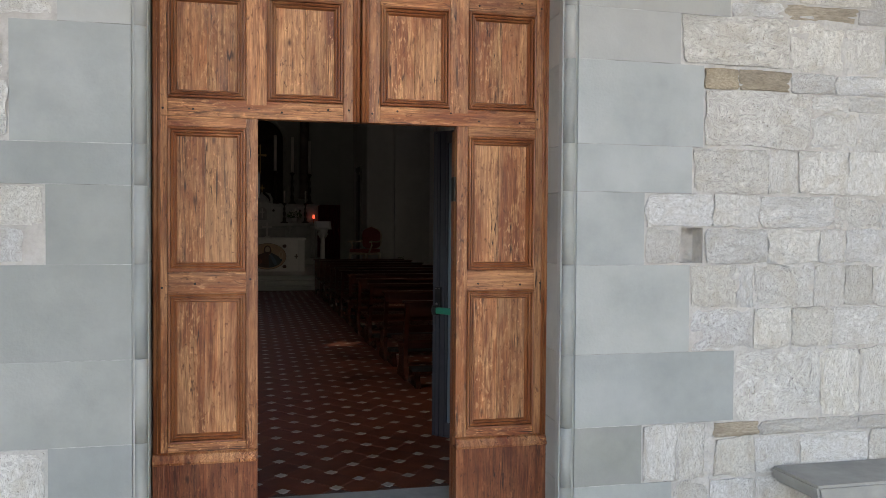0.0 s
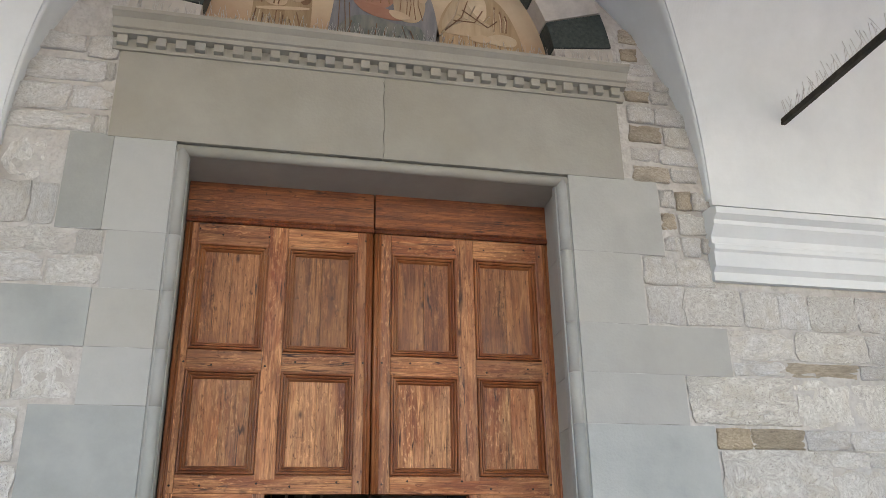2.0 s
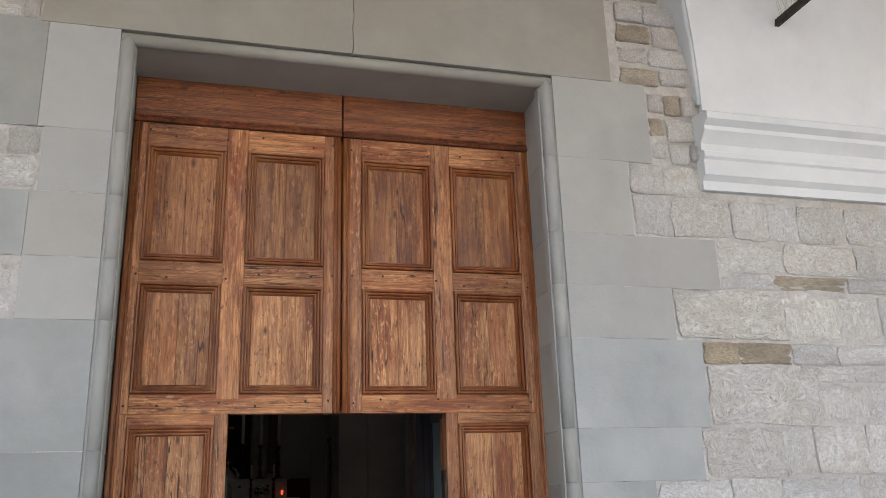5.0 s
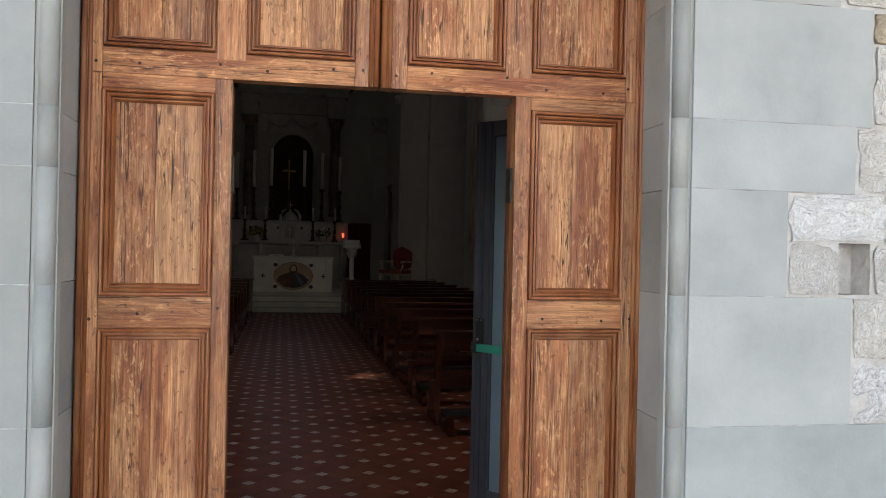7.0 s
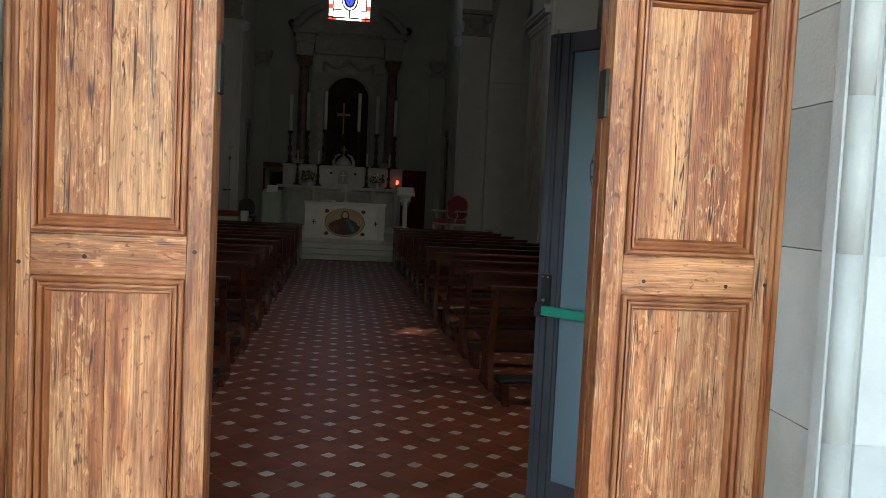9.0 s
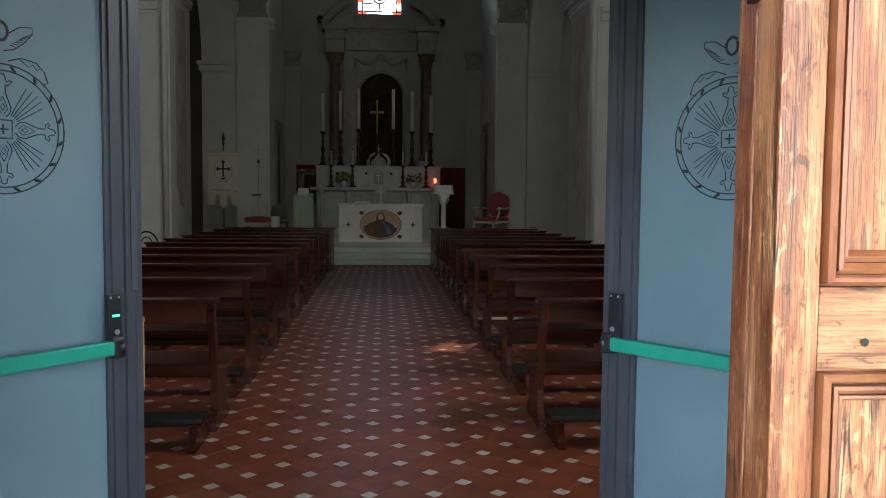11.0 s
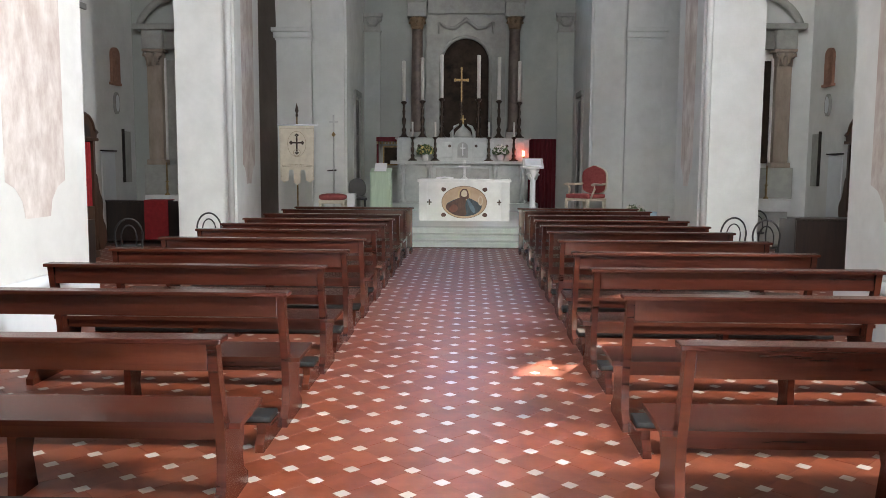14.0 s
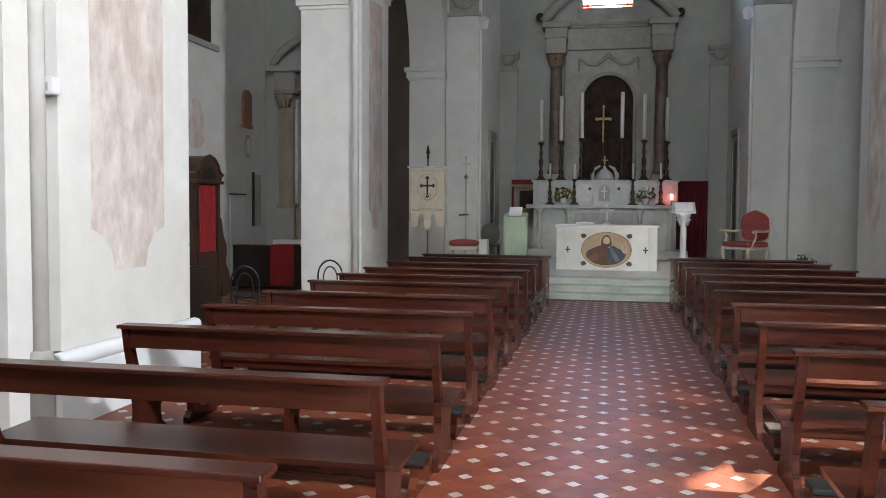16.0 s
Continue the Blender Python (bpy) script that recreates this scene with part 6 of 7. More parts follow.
# stained window
win = thing("window_stained", "stained glass window with red border and blue centre", "window", (0.4875, 32.1, 7.72), kind="structure")
WW, WH = 0.727, 1.68
bm = box(B(), -WW + 0.15, WW - 0.15, -0.004, 0.004, 0.15, WH - 0.15)
p = part("pane", bm, clear_pane, win)
p.visible_shadow = False
for nm, q in (("border_pane", (-WW, -WW + 0.14, 0, WH)), ("border_pane", (WW - 0.14, WW, 0, WH)), ("border_pane", (-WW + 0.14, WW - 0.14, 0.0, 0.14)), ("border_pane", (-WW + 0.14, WW - 0.14, WH - 0.14, WH))):
    if q[3] - q[2] > 0.5:
        for k in range(8):
            z0 = q[2] + (q[3] - q[2]) * k / 8
            p = part(nm, box(B(), q[0], q[1], -0.004, 0.004, z0 + 0.012, z0 + WH / 8 - 0.012), red_pane if k % 2 == 0 else clear_pane, win)
            p.visible_shadow = False
    else:
        for k in range(7):
            x0 = q[0] + (q[1] - q[0]) * k / 7
            p = part(nm, box(B(), x0 + 0.012, x0 + (q[1] - q[0]) / 7 - 0.012, -0.004, 0.004, q[2], q[3]), red_pane if k in (0, 6) else clear_pane, win)
            p.visible_shadow = False
p = part("medallion", prism(B(), disc(0, 0.78, 0.17, 0.24), -0.012, -0.006), blue_pane, win)
p.visible_shadow = False
bm = B()
tube(bm, [(u, -0.01, v) for u, v in disc(0, 0.78, 0.18, 0.25)] + [(0.18, -0.01, 0.78)], 0.034, 6)
tube(bm, [(u, -0.01, v) for u, v in disc(0, 0.78, 0.27, 0.36)] + [(0.27, -0.01, 0.78)], 0.034, 6)
for x0, z0, x1, z1 in ((-WW + 0.145, 0, -WW + 0.145, WH), (WW - 0.145, 0, WW - 0.145, WH), (-WW, 0.145, WW, 0.145), (-WW, WH - 0.145, WW, WH - 0.145), (-WW + 0.15, 0.42, -0.25, 0.42), (0.25, 0.42, WW - 0.15, 0.42), (0, 0.145, 0, 0.42)):
    tube(bm, [(x0, -0.008, z0), (x1, -0.008, z1)], 0.026, 6)
part("lead_lines", bm, lead, win)

# loudspeakers
for s in (-1, 1):
    ob = thing("loudspeaker", "small white loudspeaker tilted on the chancel pier", "loudspeaker", (AX + s * 3.22 - 0.02, 27.75, 6.5), s * 30, group="loudspeakers")
    bm = box(B(), -0.09, 0.09, -0.08, 0.08, -0.13, 0.13, 0.012)
    bmesh.ops.rotate(bm, verts=bm.verts[:], matrix=Euler((radians(25), radians(-s * 35), 0)).to_matrix())
    part("case", bm, paper, ob)
    part("bracket", tube(B(), [(0, 0.05, 0), (s * 0.1, 0.2, 0.02), (s * 0.16, 0.3, 0.02)], 0.015, 6), black_plastic, ob)

# ---- chancel furniture ----
ob = thing("lectern", "lectern draped in sage green cloth with a white sheet", "lectern", (-1.37, 24.5, PZ))
bm = B()
outer = [(u * 0.25 / 4, -0.19) for u in range(-4, 4)] + [(0.25, v * 0.19 / 3) for v in range(-3, 3)] + [(-u * 0.25 / 4, 0.19) for u in range(-4, 4)] + [(-0.25, -v * 0.19 / 3) for v in range(-3, 3)]
lo = [bm.verts.new((u * (1 + 0.03 * math.sin(i * 2.1)), v * (1 + 0.10 * math.sin(i * 2.1)), 0.0)) for i, (u, v) in enumerate(outer)]
hi = [bm.verts.new((u * 0.97, v * 0.97, 1.24 + (v * 0.25))) for u, v in outer]
for i in range(len(outer)):
    bm.faces.new((lo[i], lo[(i + 1) % len(lo)], hi[(i + 1) % len(lo)], hi[i])).smooth = True
bm.faces.new(hi)
part("drape", bm, sage_cloth, ob)
bm = prism(B(), [(-0.19, 1.215), (0.06, 1.40), (0.065, 1.41), (-0.185, 1.225)], -0.14, 0.14, "x")
part("sheet", bm, paper, ob, "white sheet of paper")
ob = thing("marble_lectern", "carved white marble pedestal lectern with an open book", "lectern", (2.33, 26.45, PZ))
ob.scale = (1.0, 1.0, 1.11)
part("shaft", lathe(B(), [(0.17, 0), (0.17, 0.06), (0.11, 0.1), (0.13, 0.2), (0.075, 0.3), (0.07, 0.95), (0.09, 1.0), (0.16, 1.1), (0.17, 1.16)], 14), white_marble, ob)
for k in range(4):
    a = math.pi / 4 + k * math.pi / 2
    part("acanthus_leaf", tube(B(), [(0.09 * math.cos(a), 0.09 * math.sin(a), 0.92), (0.17 * math.cos(a), 0.17 * math.sin(a), 1.05), (0.21 * math.cos(a), 0.21 * math.sin(a), 1.02)], [0.04, 0.035, 0.02], 6), white_marble, ob)
    part("claw_foot", tube(B(), [(0.1 * math.cos(a), 0.1 * math.sin(a), 0.16), (0.2 * math.cos(a), 0.2 * math.sin(a), 0.06), (0.25 * math.cos(a), 0.25 * math.sin(a), 0.03)], [0.04, 0.035, 0.025], 6), white_marble, ob)
part("book_rest", prism(B(), [(-0.2, 1.16), (0.2, 1.36), (0.2, 1.40), (-0.2, 1.20)], -0.26, 0.26, "x"), white_marble, ob)
part("book", prism(B(), [(-0.17, 1.212), (0.13, 1.362), (0.125, 1.39), (-0.175, 1.24)], -0.2, 0.2, "x"), paper, ob, "open white book")


def armchair(at, rz):
    ob = thing("armchair", "carved cream armchair upholstered in rose red damask", "armchair", at, rz)
    for x, y in ((-0.28, -0.26), (0.28, -0.26), (-0.26, 0.26), (0.26, 0.26)):
        part("leg", tube(B(), [(x, y, 0.4), (x * 1.03, y * 1.04, 0.22), (x * 0.95, y * 0.95, 0.1), (x * 1.08, y * 1.08, 0.0)], [0.04, 0.032, 0.022, 0.03], 8), cream_wood, ob)
    part("seat_rail", box(B(), -0.31, 0.31, -0.29, 0.29, 0.36, 0.43, 0.015), cream_wood, ob)
    part("seat", box(B(), -0.30, 0.30, -0.29, 0.27, 0.431, 0.55, 0.04), rose_cloth, ob)
    pts = smooth([(-0.27, 0.56), (0.27, 0.56), (0.31, 0.85), (0.31, 1.12), (0.22, 1.22), (0.1, 1.27), (0.0, 1.32), (-0.1, 1.27), (-0.22, 1.22), (-0.31, 1.12), (-0.31, 0.85)])
    part("backrest", prism(B(), pts, 0.24, 0.31), rose_cloth, ob)
    bm = B()
    loop = pts + [pts[0]]
    tube(bm, [(u, 0.275, v) for u, v in loop], 0.022, 6)
    part("back_frame", bm, cream_wood, ob)
    for s in (-1, 1):
        part("armrest", tube(B(), [(s * 0.3, 0.27, 0.82), (s * 0.34, 0.05, 0.80), (s * 0.36, -0.18, 0.82), (s * 0.37, -0.25, 0.79)], 0.03, 8), cream_wood, ob)
        part("arm_support", tube(B(), [(s * 0.36, -0.17, 0.81), (s * 0.33, -0.12, 0.68), (s * 0.3, -0.2, 0.43)], 0.024, 8), cream_wood, ob)
    return ob


single("wooden_dais", box(B(), 2.85, 4.0, 24.9, 26.0, PZ, 0.55, 0.01), dark_wood, "low dark wooden dais under the armchair", "dais")
armchair((3.55, 25.42, 0.551), -50).scale = (1.22, 1.15, 0.90)
ob = thing("footstool", "low cream stool with a rose red cushion", "stool", (-2.53, 24.6, PZ))
cushion = B()
bmesh.ops.create_uvsphere(cushion, u_segments=24, v_segments=12, radius=1.0)
for v in cushion.verts:
    x, y, z = v.co
    v.co = (0.33 * math.copysign(abs(x) ** 0.6, x), 0.23 * math.copysign(abs(y) ** 0.6, y), 0.60 + 0.085 * math.copysign(abs(z) ** 0.8, z))
for f in cushion.faces:
    f.smooth = True
part("cushion", cushion, rose_cloth, ob)
part("seat_rail", box(B(), -0.31, 0.31, -0.21, 0.21, 0.45, 0.535, 0.015), cream_wood, ob)
for x in (-0.26, 0.26):
    for y in (-0.17, 0.17):
        part("leg", tube(B(), [(x, y, 0.46), (x * 1.12, y * 1.1, 0.36), (x * 0.98, y, 0.16), (x * 1.1, y * 1.1, 0.0)], [0.045, 0.05, 0.028, 0.034], 8), cream_wood, ob)
single("low_box", box(B(), -2.17, -1.99, 24.45, 24.75, PZ, PZ + 0.69, 0.012), paper, "white low box beside the footstool", "box")

ob = thing("high_backed_chair", "black chair with a rounded high back beside the lectern", "chair", (-2.33, 27.4, PZ), 10)
for x, y in ((-0.2, -0.2), (0.2, -0.2), (-0.2, 0.2), (0.2, 0.2)):
    part("leg", tube(B(), [(x, y, 0.42), (x * 1.05, y * 1.05, 0.0)], [0.024, 0.018], 8), black_plastic, ob)
part("seat", box(B(), -0.25, 0.25, -0.24, 0.24, 0.421, 0.48, 0.02), black_plastic, ob)
part("backrest", prism(B(), smooth([(-0.22, 0.50), (0.22, 0.50), (0.25, 0.75), (0.2, 0.94), (0.0, 1.02), (-0.2, 0.94), (-0.25, 0.75)]), 0.19, 0.24), black_plastic, ob)

# curtains and hangings at the back of the chancel
def curtain(name, label, x0, x1, y, z0, z1, mat, folds):
    bm = B()
    k = folds * 8
    rows = [[bm.verts.new((x0 + (x1 - x0) * i / k, y + 0.035 * math.sin(2 * math.pi * i / 8), z)) for i in range(k + 1)] for z in (z0, z1)]
    for i in range(k):
        bm.faces.new((rows[0][i], rows[0][i + 1], rows[1][i + 1], rows[1][i])).smooth = True
    ob = single(name, bm, mat, label, "curtain")
    mod = ob.modifiers.new("cloth", "SOLIDIFY")
    mod.thickness = 0.01
    return ob


curtain("red_curtain", "dark red velvet curtain on the chancel wall", 2.50, 3.40, 31.3, PZ, 2.56, dark_red_cloth, 8)
ob = thing("fringed_canopy", "dark red fringed canopy over a small framed picture", "canopy", (-1.83, 31.3, 0))
part("valance", box(B(), -0.42, 0.5, -0.12, 0.1, 2.46, 2.60, 0.01), dark_red_cloth, ob)
for k in range(9):
    part("tassel", box(B(), -0.41 + k * 0.1, -0.35 + k * 0.1, -0.13, -0.11, 2.38, 2.46, 0.006), gold_thread, ob)
part("post", box(B(), -0.42, -0.36, -0.05, 0.05, PZ, 2.459), dark_red_cloth, ob)
part("picture", box(B(), -0.18, 0.36, 0.0, 0.05, 1.75, 2.28, 0.01), canvas_dark, ob, "small dark framed picture")
part("picture_frame", box(B(), -0.22, 0.40, 0.03, 0.08, 1.71, 2.32, 0.01), brass, ob)
part("shelf", box(B(), -0.36, 0.5, -0.05, 0.1, 1.6, 1.66), stucco, ob)
part("post", box(B(), 0.44, 0.5, 0.0, 0.09, PZ, 1.6), stucco, ob)

# processional banner and cross
ban = thing("processional_banner", "cream embroidered church banner on a pole", "banner", (-3.42, 24.85, PZ + 0.07))
part("pole", tube(B(), [(0, 0, 0.0), (0, 0, 2.42)], 0.018, 8), brass, ban)
part("finial", lathe(B(), [(0.02, 2.42), (0.035, 2.46), (0.02, 2.5), (0.045, 2.56), (0.03, 2.64), (0.006, 2.74)], 10), dark_bronze, ban)
part("crossbar", tube(B(), [(-0.47, -0.02, 2.235), (0.47, -0.02, 2.235)], 0.02, 8), paper, ban, "white painted crossbar")
outline = [(-0.42, 2.21), (-0.40, 0.93), (-0.31, 0.86), (-0.21, 0.92), (-0.20, 1.14), (-0.165, 1.17), (-0.11, 1.17), (-0.085, 1.14), (-0.08, 0.87), (0.0, 0.80), (0.08, 0.87), (0.085, 1.14), (0.11, 1.17), (0.165, 1.17), (0.20, 1.14), (0.21, 0.92), (0.31, 0.86), (0.40, 0.93), (0.42, 2.21)]
part("cloth", prism(B(), outline, -0.05, -0.042), cream_cloth, ban)
bm = B()
for a, b, c, d in ((-0.02, 0.02, 1.60, 1.98), (-0.13, 0.13, 1.79, 1.83)):
    prism(bm, [(a, c), (b, c), (b, d), (a, d)], -0.054, -0.046)
for u, v in ((0, 1.98), (-0.13, 1.81), (0.13, 1.81), (0, 1.58)):
    for k in range(3):
        t = math.atan2(v - 1.81, u) + (k - 1) * 1.3
        prism(bm, disc(u + 0.028 * math.cos(t), v + 0.028 * math.sin(t), 0.022, 0.022, 10), -0.055, -0.046)
part("embroidered_cross", bm, dark_bronze, ban)
bm = B()
tube(bm, [(u, -0.05, v) for u, v in disc(0, 1.78, 0.22, 0.30)] + [(0.22, -0.05, 1.78)], 0.006, 5)
tube(bm, [(u, -0.05, v) for u, v in smooth([(-0.07, 1.5), (0.07, 1.5), (0.09, 1.62), (0, 1.66), (-0.09, 1.62)])], 0.008, 5)
for zz in (1.24, 1.27):
    tube(bm, [(-0.36, -0.05, zz), (-0.12, -0.05, zz + 0.02), (0.12, -0.05, zz + 0.02), (0.36, -0.05, zz)], 0.005, 5)
tube(bm, [(-0.385, -0.05, 1.0), (-0.4, -0.05, 2.15), (0.4, -0.05, 2.15), (0.385, -0.05, 1.0)], 0.006, 5)
part("embroidery", bm, pale_thread, ban, "faded beige embroidery")
part("tip", lathe(B(), [(0.0, -0.04), (0.03, 0.0), (0.0, 0.04)], 10, 0.49, -0.02, 2.24), paper, ban, "white knob of the crossbar")
part("foot", lathe(B(), [(0.2, -0.07), (0.2, -0.03), (0.05, 0.03), (0.03, 0.2)], 14), dark_iron, ban)
cr = thing("processional_cross", "slim silver processional cross on a pole", "cross", (-2.56, 24.95, PZ))
part("pole", tube(B(), [(0, 0, 0), (0, 0, 2.05)], 0.014, 8), steel, cr)
part("knop", lathe(B(), [(0.012, 2.03), (0.05, 2.08), (0.012, 2.14)], 12), brass, cr)
bm = box(B(), -0.02, 0.02, -0.012, 0.012, 2.14, 2.55, 0.004)
box(bm, -0.1, 0.1, -0.012, 0.012, 2.36, 2.40, 0.004)
part("cross", bm, steel, cr)
part("bracket", tube(B(), [(-0.16, 0.0, 1.22), (0.0, 0.0, 1.23), (0.0, 0.3, 1.23)], 0.02, 6), dark_iron, cr)
part("foot", lathe(B(), [(0.14, 0), (0.14, 0.025), (0.02, 0.06)], 12), dark_iron, cr)


# ---- aisles ----
def side_altar(cx, name_label, inner):
    ob = thing("side_altar", name_label, "altar", (cx, 24.36, 0))
    part("mensa", box(B(), -0.75, 0.75, -0.75, 0.0, 0.0, 0.98, 0.01), stucco, ob)
    part("altar_cloth", box(B(), -0.8, 0.8, -0.8, -0.02, 0.981, 1.01, 0.004), white_cloth, ob, "white altar cloth")
    part("cloth_fall", box(B(), -0.8, 0.8, -0.81, -0.795, 0.74, 1.0, 0.003), white_cloth, ob)
    part("retable_base", box(B(), -1.0, 1.0, -0.3, 0.0, 1.011, 1.7, 0.01), stucco, ob)
    for s in (-1, 1):
        bm = box(B(), s * 0.72 - 0.17, s * 0.72 + 0.17, -0.26, 0.0, 1.82, 3.95, 0.01)
        box(bm, s * 0.72 - 0.22, s * 0.72 + 0.22, -0.29, 0.0, 1.70, 1.82, 0.015)
        part("pilaster", bm, tan_marble, ob, "tan marble pilaster")
        bm = box(B(), s * 0.72 - 0.25, s * 0.72 + 0.25, -0.34, 0.0, 4.27, 4.33, 0.01)
        box(bm, s * 0.72 - 0.18, s * 0.72 + 0.18, -0.28, 0.0, 3.951, 4.27, 0.02)
        for k in (-1, 0, 1):
            tube(bm, [(s * 0.72 + k * 0.1, -0.29, 3.97), (s * 0.72 + k * 0.15, -0.32, 4.15), (s * 0.72 + k * 0.21, -0.35, 4.22), (s * 0.72 + k * 0.2, -0.36, 4.16)], [0.05, 0.045, 0.04, 0.03], 6)
        part("capital", bm, tan_marble, ob, "carved tan leaf capital")
        part("entablature_block", box(B(), s * 0.72 - 0.24, s * 0.72 + 0.24, -0.36, 0.0, 4.33, 4.75, 0.02), stucco, ob)
    part("altarpiece", box(B(), -0.5, 0.5, -0.06, 0.0, 1.8, 4.1), inner, ob)
    for x in (-0.53, 0.53):
        part("altarpiece_frame", box(B(), x - 0.029, x + 0.029, -0.1, 0.0, 1.75, 4.15, 0.008), white_stucco, ob)
    part("frieze", box(B(), -0.95, 0.95, -0.22, 0.0, 4.34, 4.75, 0.01), stucco, ob)
    part("cornice", box(B(), -1.15, 1.15, -0.42, 0.0, 4.751, 4.88, 0.03), stucco, ob)
    bm = tube(B(), [(u, -0.2, v) for u, v in disc(0, 4.6, 1.1, 0.95, 17, 0.25, math.pi - 0.25)], 0.09, 8)
    part("pediment", bm, stucco, ob)
    for s, h in ((-0.4, 0.42), (0.35, 0.42)):
        part("candlestick", lathe(B(), [(0.06, 1.011), (0.06, 1.03), (0.02, 1.07), (0.03, 1.2), (0.02, 1.3), (0.05, 1.32), (0.018, 1.33), (0.018, 1.33 + h)], 10, s, -0.5, 0), brass, ob)
    return ob


AISLE = (4.27 + 0.95 + 7.8) / 2
side_altar(AX - AISLE + 0.05, "stucco side altar with tan pilasters and white altar cloth", stucco)
side_altar(AX + AISLE - 0.15, "stucco side altar with tan pilasters and dark painting", canvas_dark)


def confessional(x, y, s):
    ob = thing("confessional", "dark carved wooden confessional with a red curtain", "confessional", (x, y, 0), 0, group="confessionals")
    part("plinth", box(B(), -0.5, 0.5, -0.44, 0.44, 0, 0.12, 0.01), walnut, ob)
    for yy in (-0.38, 0.38):
        part("upright", box(B(), -0.48, 0.48, yy - 0.04, yy + 0.04, 0.121, 2.12, 0.006), walnut, ob)
    part("back", box(B(), *sorted((s * 0.44, s * 0.48)), -0.339, 0.339, 0.121, 2.12), walnut, ob)
    part("cornice", box(B(), -0.53, 0.53, -0.47, 0.47, 2.121, 2.18, 0.015), walnut, ob)
    crest = [(-0.45, 2.181), (0.45, 2.181), (0.47, 2.28), (0.36, 2.33), (0.30, 2.45), (0.16, 2.56), (0.0, 2.60), (-0.16, 2.56), (-0.30, 2.45), (-0.36, 2.33), (-0.47, 2.28)]
    part("crest", prism(B(), crest, -0.5, 0.5, "x"), walnut, ob)
    bm = B()
    tube(bm, [(-s * 0.5, u, v) for u, v in crest[2:]], 0.03, 8)
    part("crest_moulding", bm, walnut, ob)
    # Flat black half-disc painted in for the darkness of an arched opening.
    part("arch_niche", prism(B(), disc(0, 2.2, 0.2, 0.22, 12, 0, math.pi), *sorted((-s * 0.506, -s * 0.498)), "x"), black_plastic, ob, "flat black half-disc for a dark arched opening")
    bm = B()
    k = 32
    rows = [[bm.verts.new((-s * 0.44 + 0.02 * math.sin(i * 1.57), -0.32 + 0.64 * i / k, z)) for i in range(k + 1)] for z in (0.95, 2.1)]
    for i in range(k):
        bm.faces.new((rows[0][i], rows[0][i + 1], rows[1][i + 1], rows[1][i])).smooth = True
    part("curtain", bm, red_cloth, ob, "bright red cloth curtain")
    part("half_door", box(B(), *sorted((-s * 0.47, -s * 0.43)), -0.335, 0.335, 0.121, 0.94, 0.006), walnut, ob)
    for t in (-1, 1):
        wing = smooth([(t * 0.42, 0.12), (t * 0.76, 0.12), (t * 0.82, 0.5), (t * 0.62, 0.72), (t * 0.72, 1.0), (t * 0.55, 1.2), (t * 0.5, 1.5), (t * 0.42, 1.55)], 2)
        part("carved_wing", prism(B(), wing, *sorted((-s * 0.47, -s * 0.39)), "x"), walnut, ob)
    return ob


confessional(AX - HALF + 0.56, 19.65, -1)
confessional(AX + HALF - 0.56, 19.65, 1)


def desk(at, rz, w, cloth):
    ob = thing("aisle_bench", "dark wooden bench desk" + (" with red cloth over its end" if cloth else " standing in the aisle"), "bench", at, rz)
    part("top", box(B(), -w, w, -0.18, 0.18, 0.9, 0.935, 0.006), dark_wood, ob)
    part("front", box(B(), -w + 0.03, w - 0.03, -0.15, -0.12, 0.06, 0.9), dark_wood, ob)
    for x in (-w + 0.05, w - 0.05):
        part("end_panel", box(B(), x - 0.025, x + 0.025, -0.119, 0.55, 0.0, 0.899, 0.006), dark_wood, ob)
    part("seat", box(B(), -w + 0.076, w - 0.076, 0.12, 0.5, 0.42, 0.46, 0.006), dark_wood, ob)
    if cloth:
        part("red_cover", box(B(), w - 0.5, w + 0.02, -0.2, 0.2, 0.936, 0.95, 0.004), red_cloth, ob, "bright red cloth cover")
        part("red_drop", box(B(), w - 0.5, w + 0.02, -0.205, -0.19, 0.10, 0.94, 0.003), red_cloth, ob, "bright red cloth hanging down")
    return ob


desk((-6.5, 22.75, 0), 0, 0.75, True)
desk((-5.6, 16.6, 0), 0, 0.8, False)
desk((6.7, 18.2, 0), 0, 0.95, False)
desk((6.9, 16.4, 0), 0, 0.8, False)


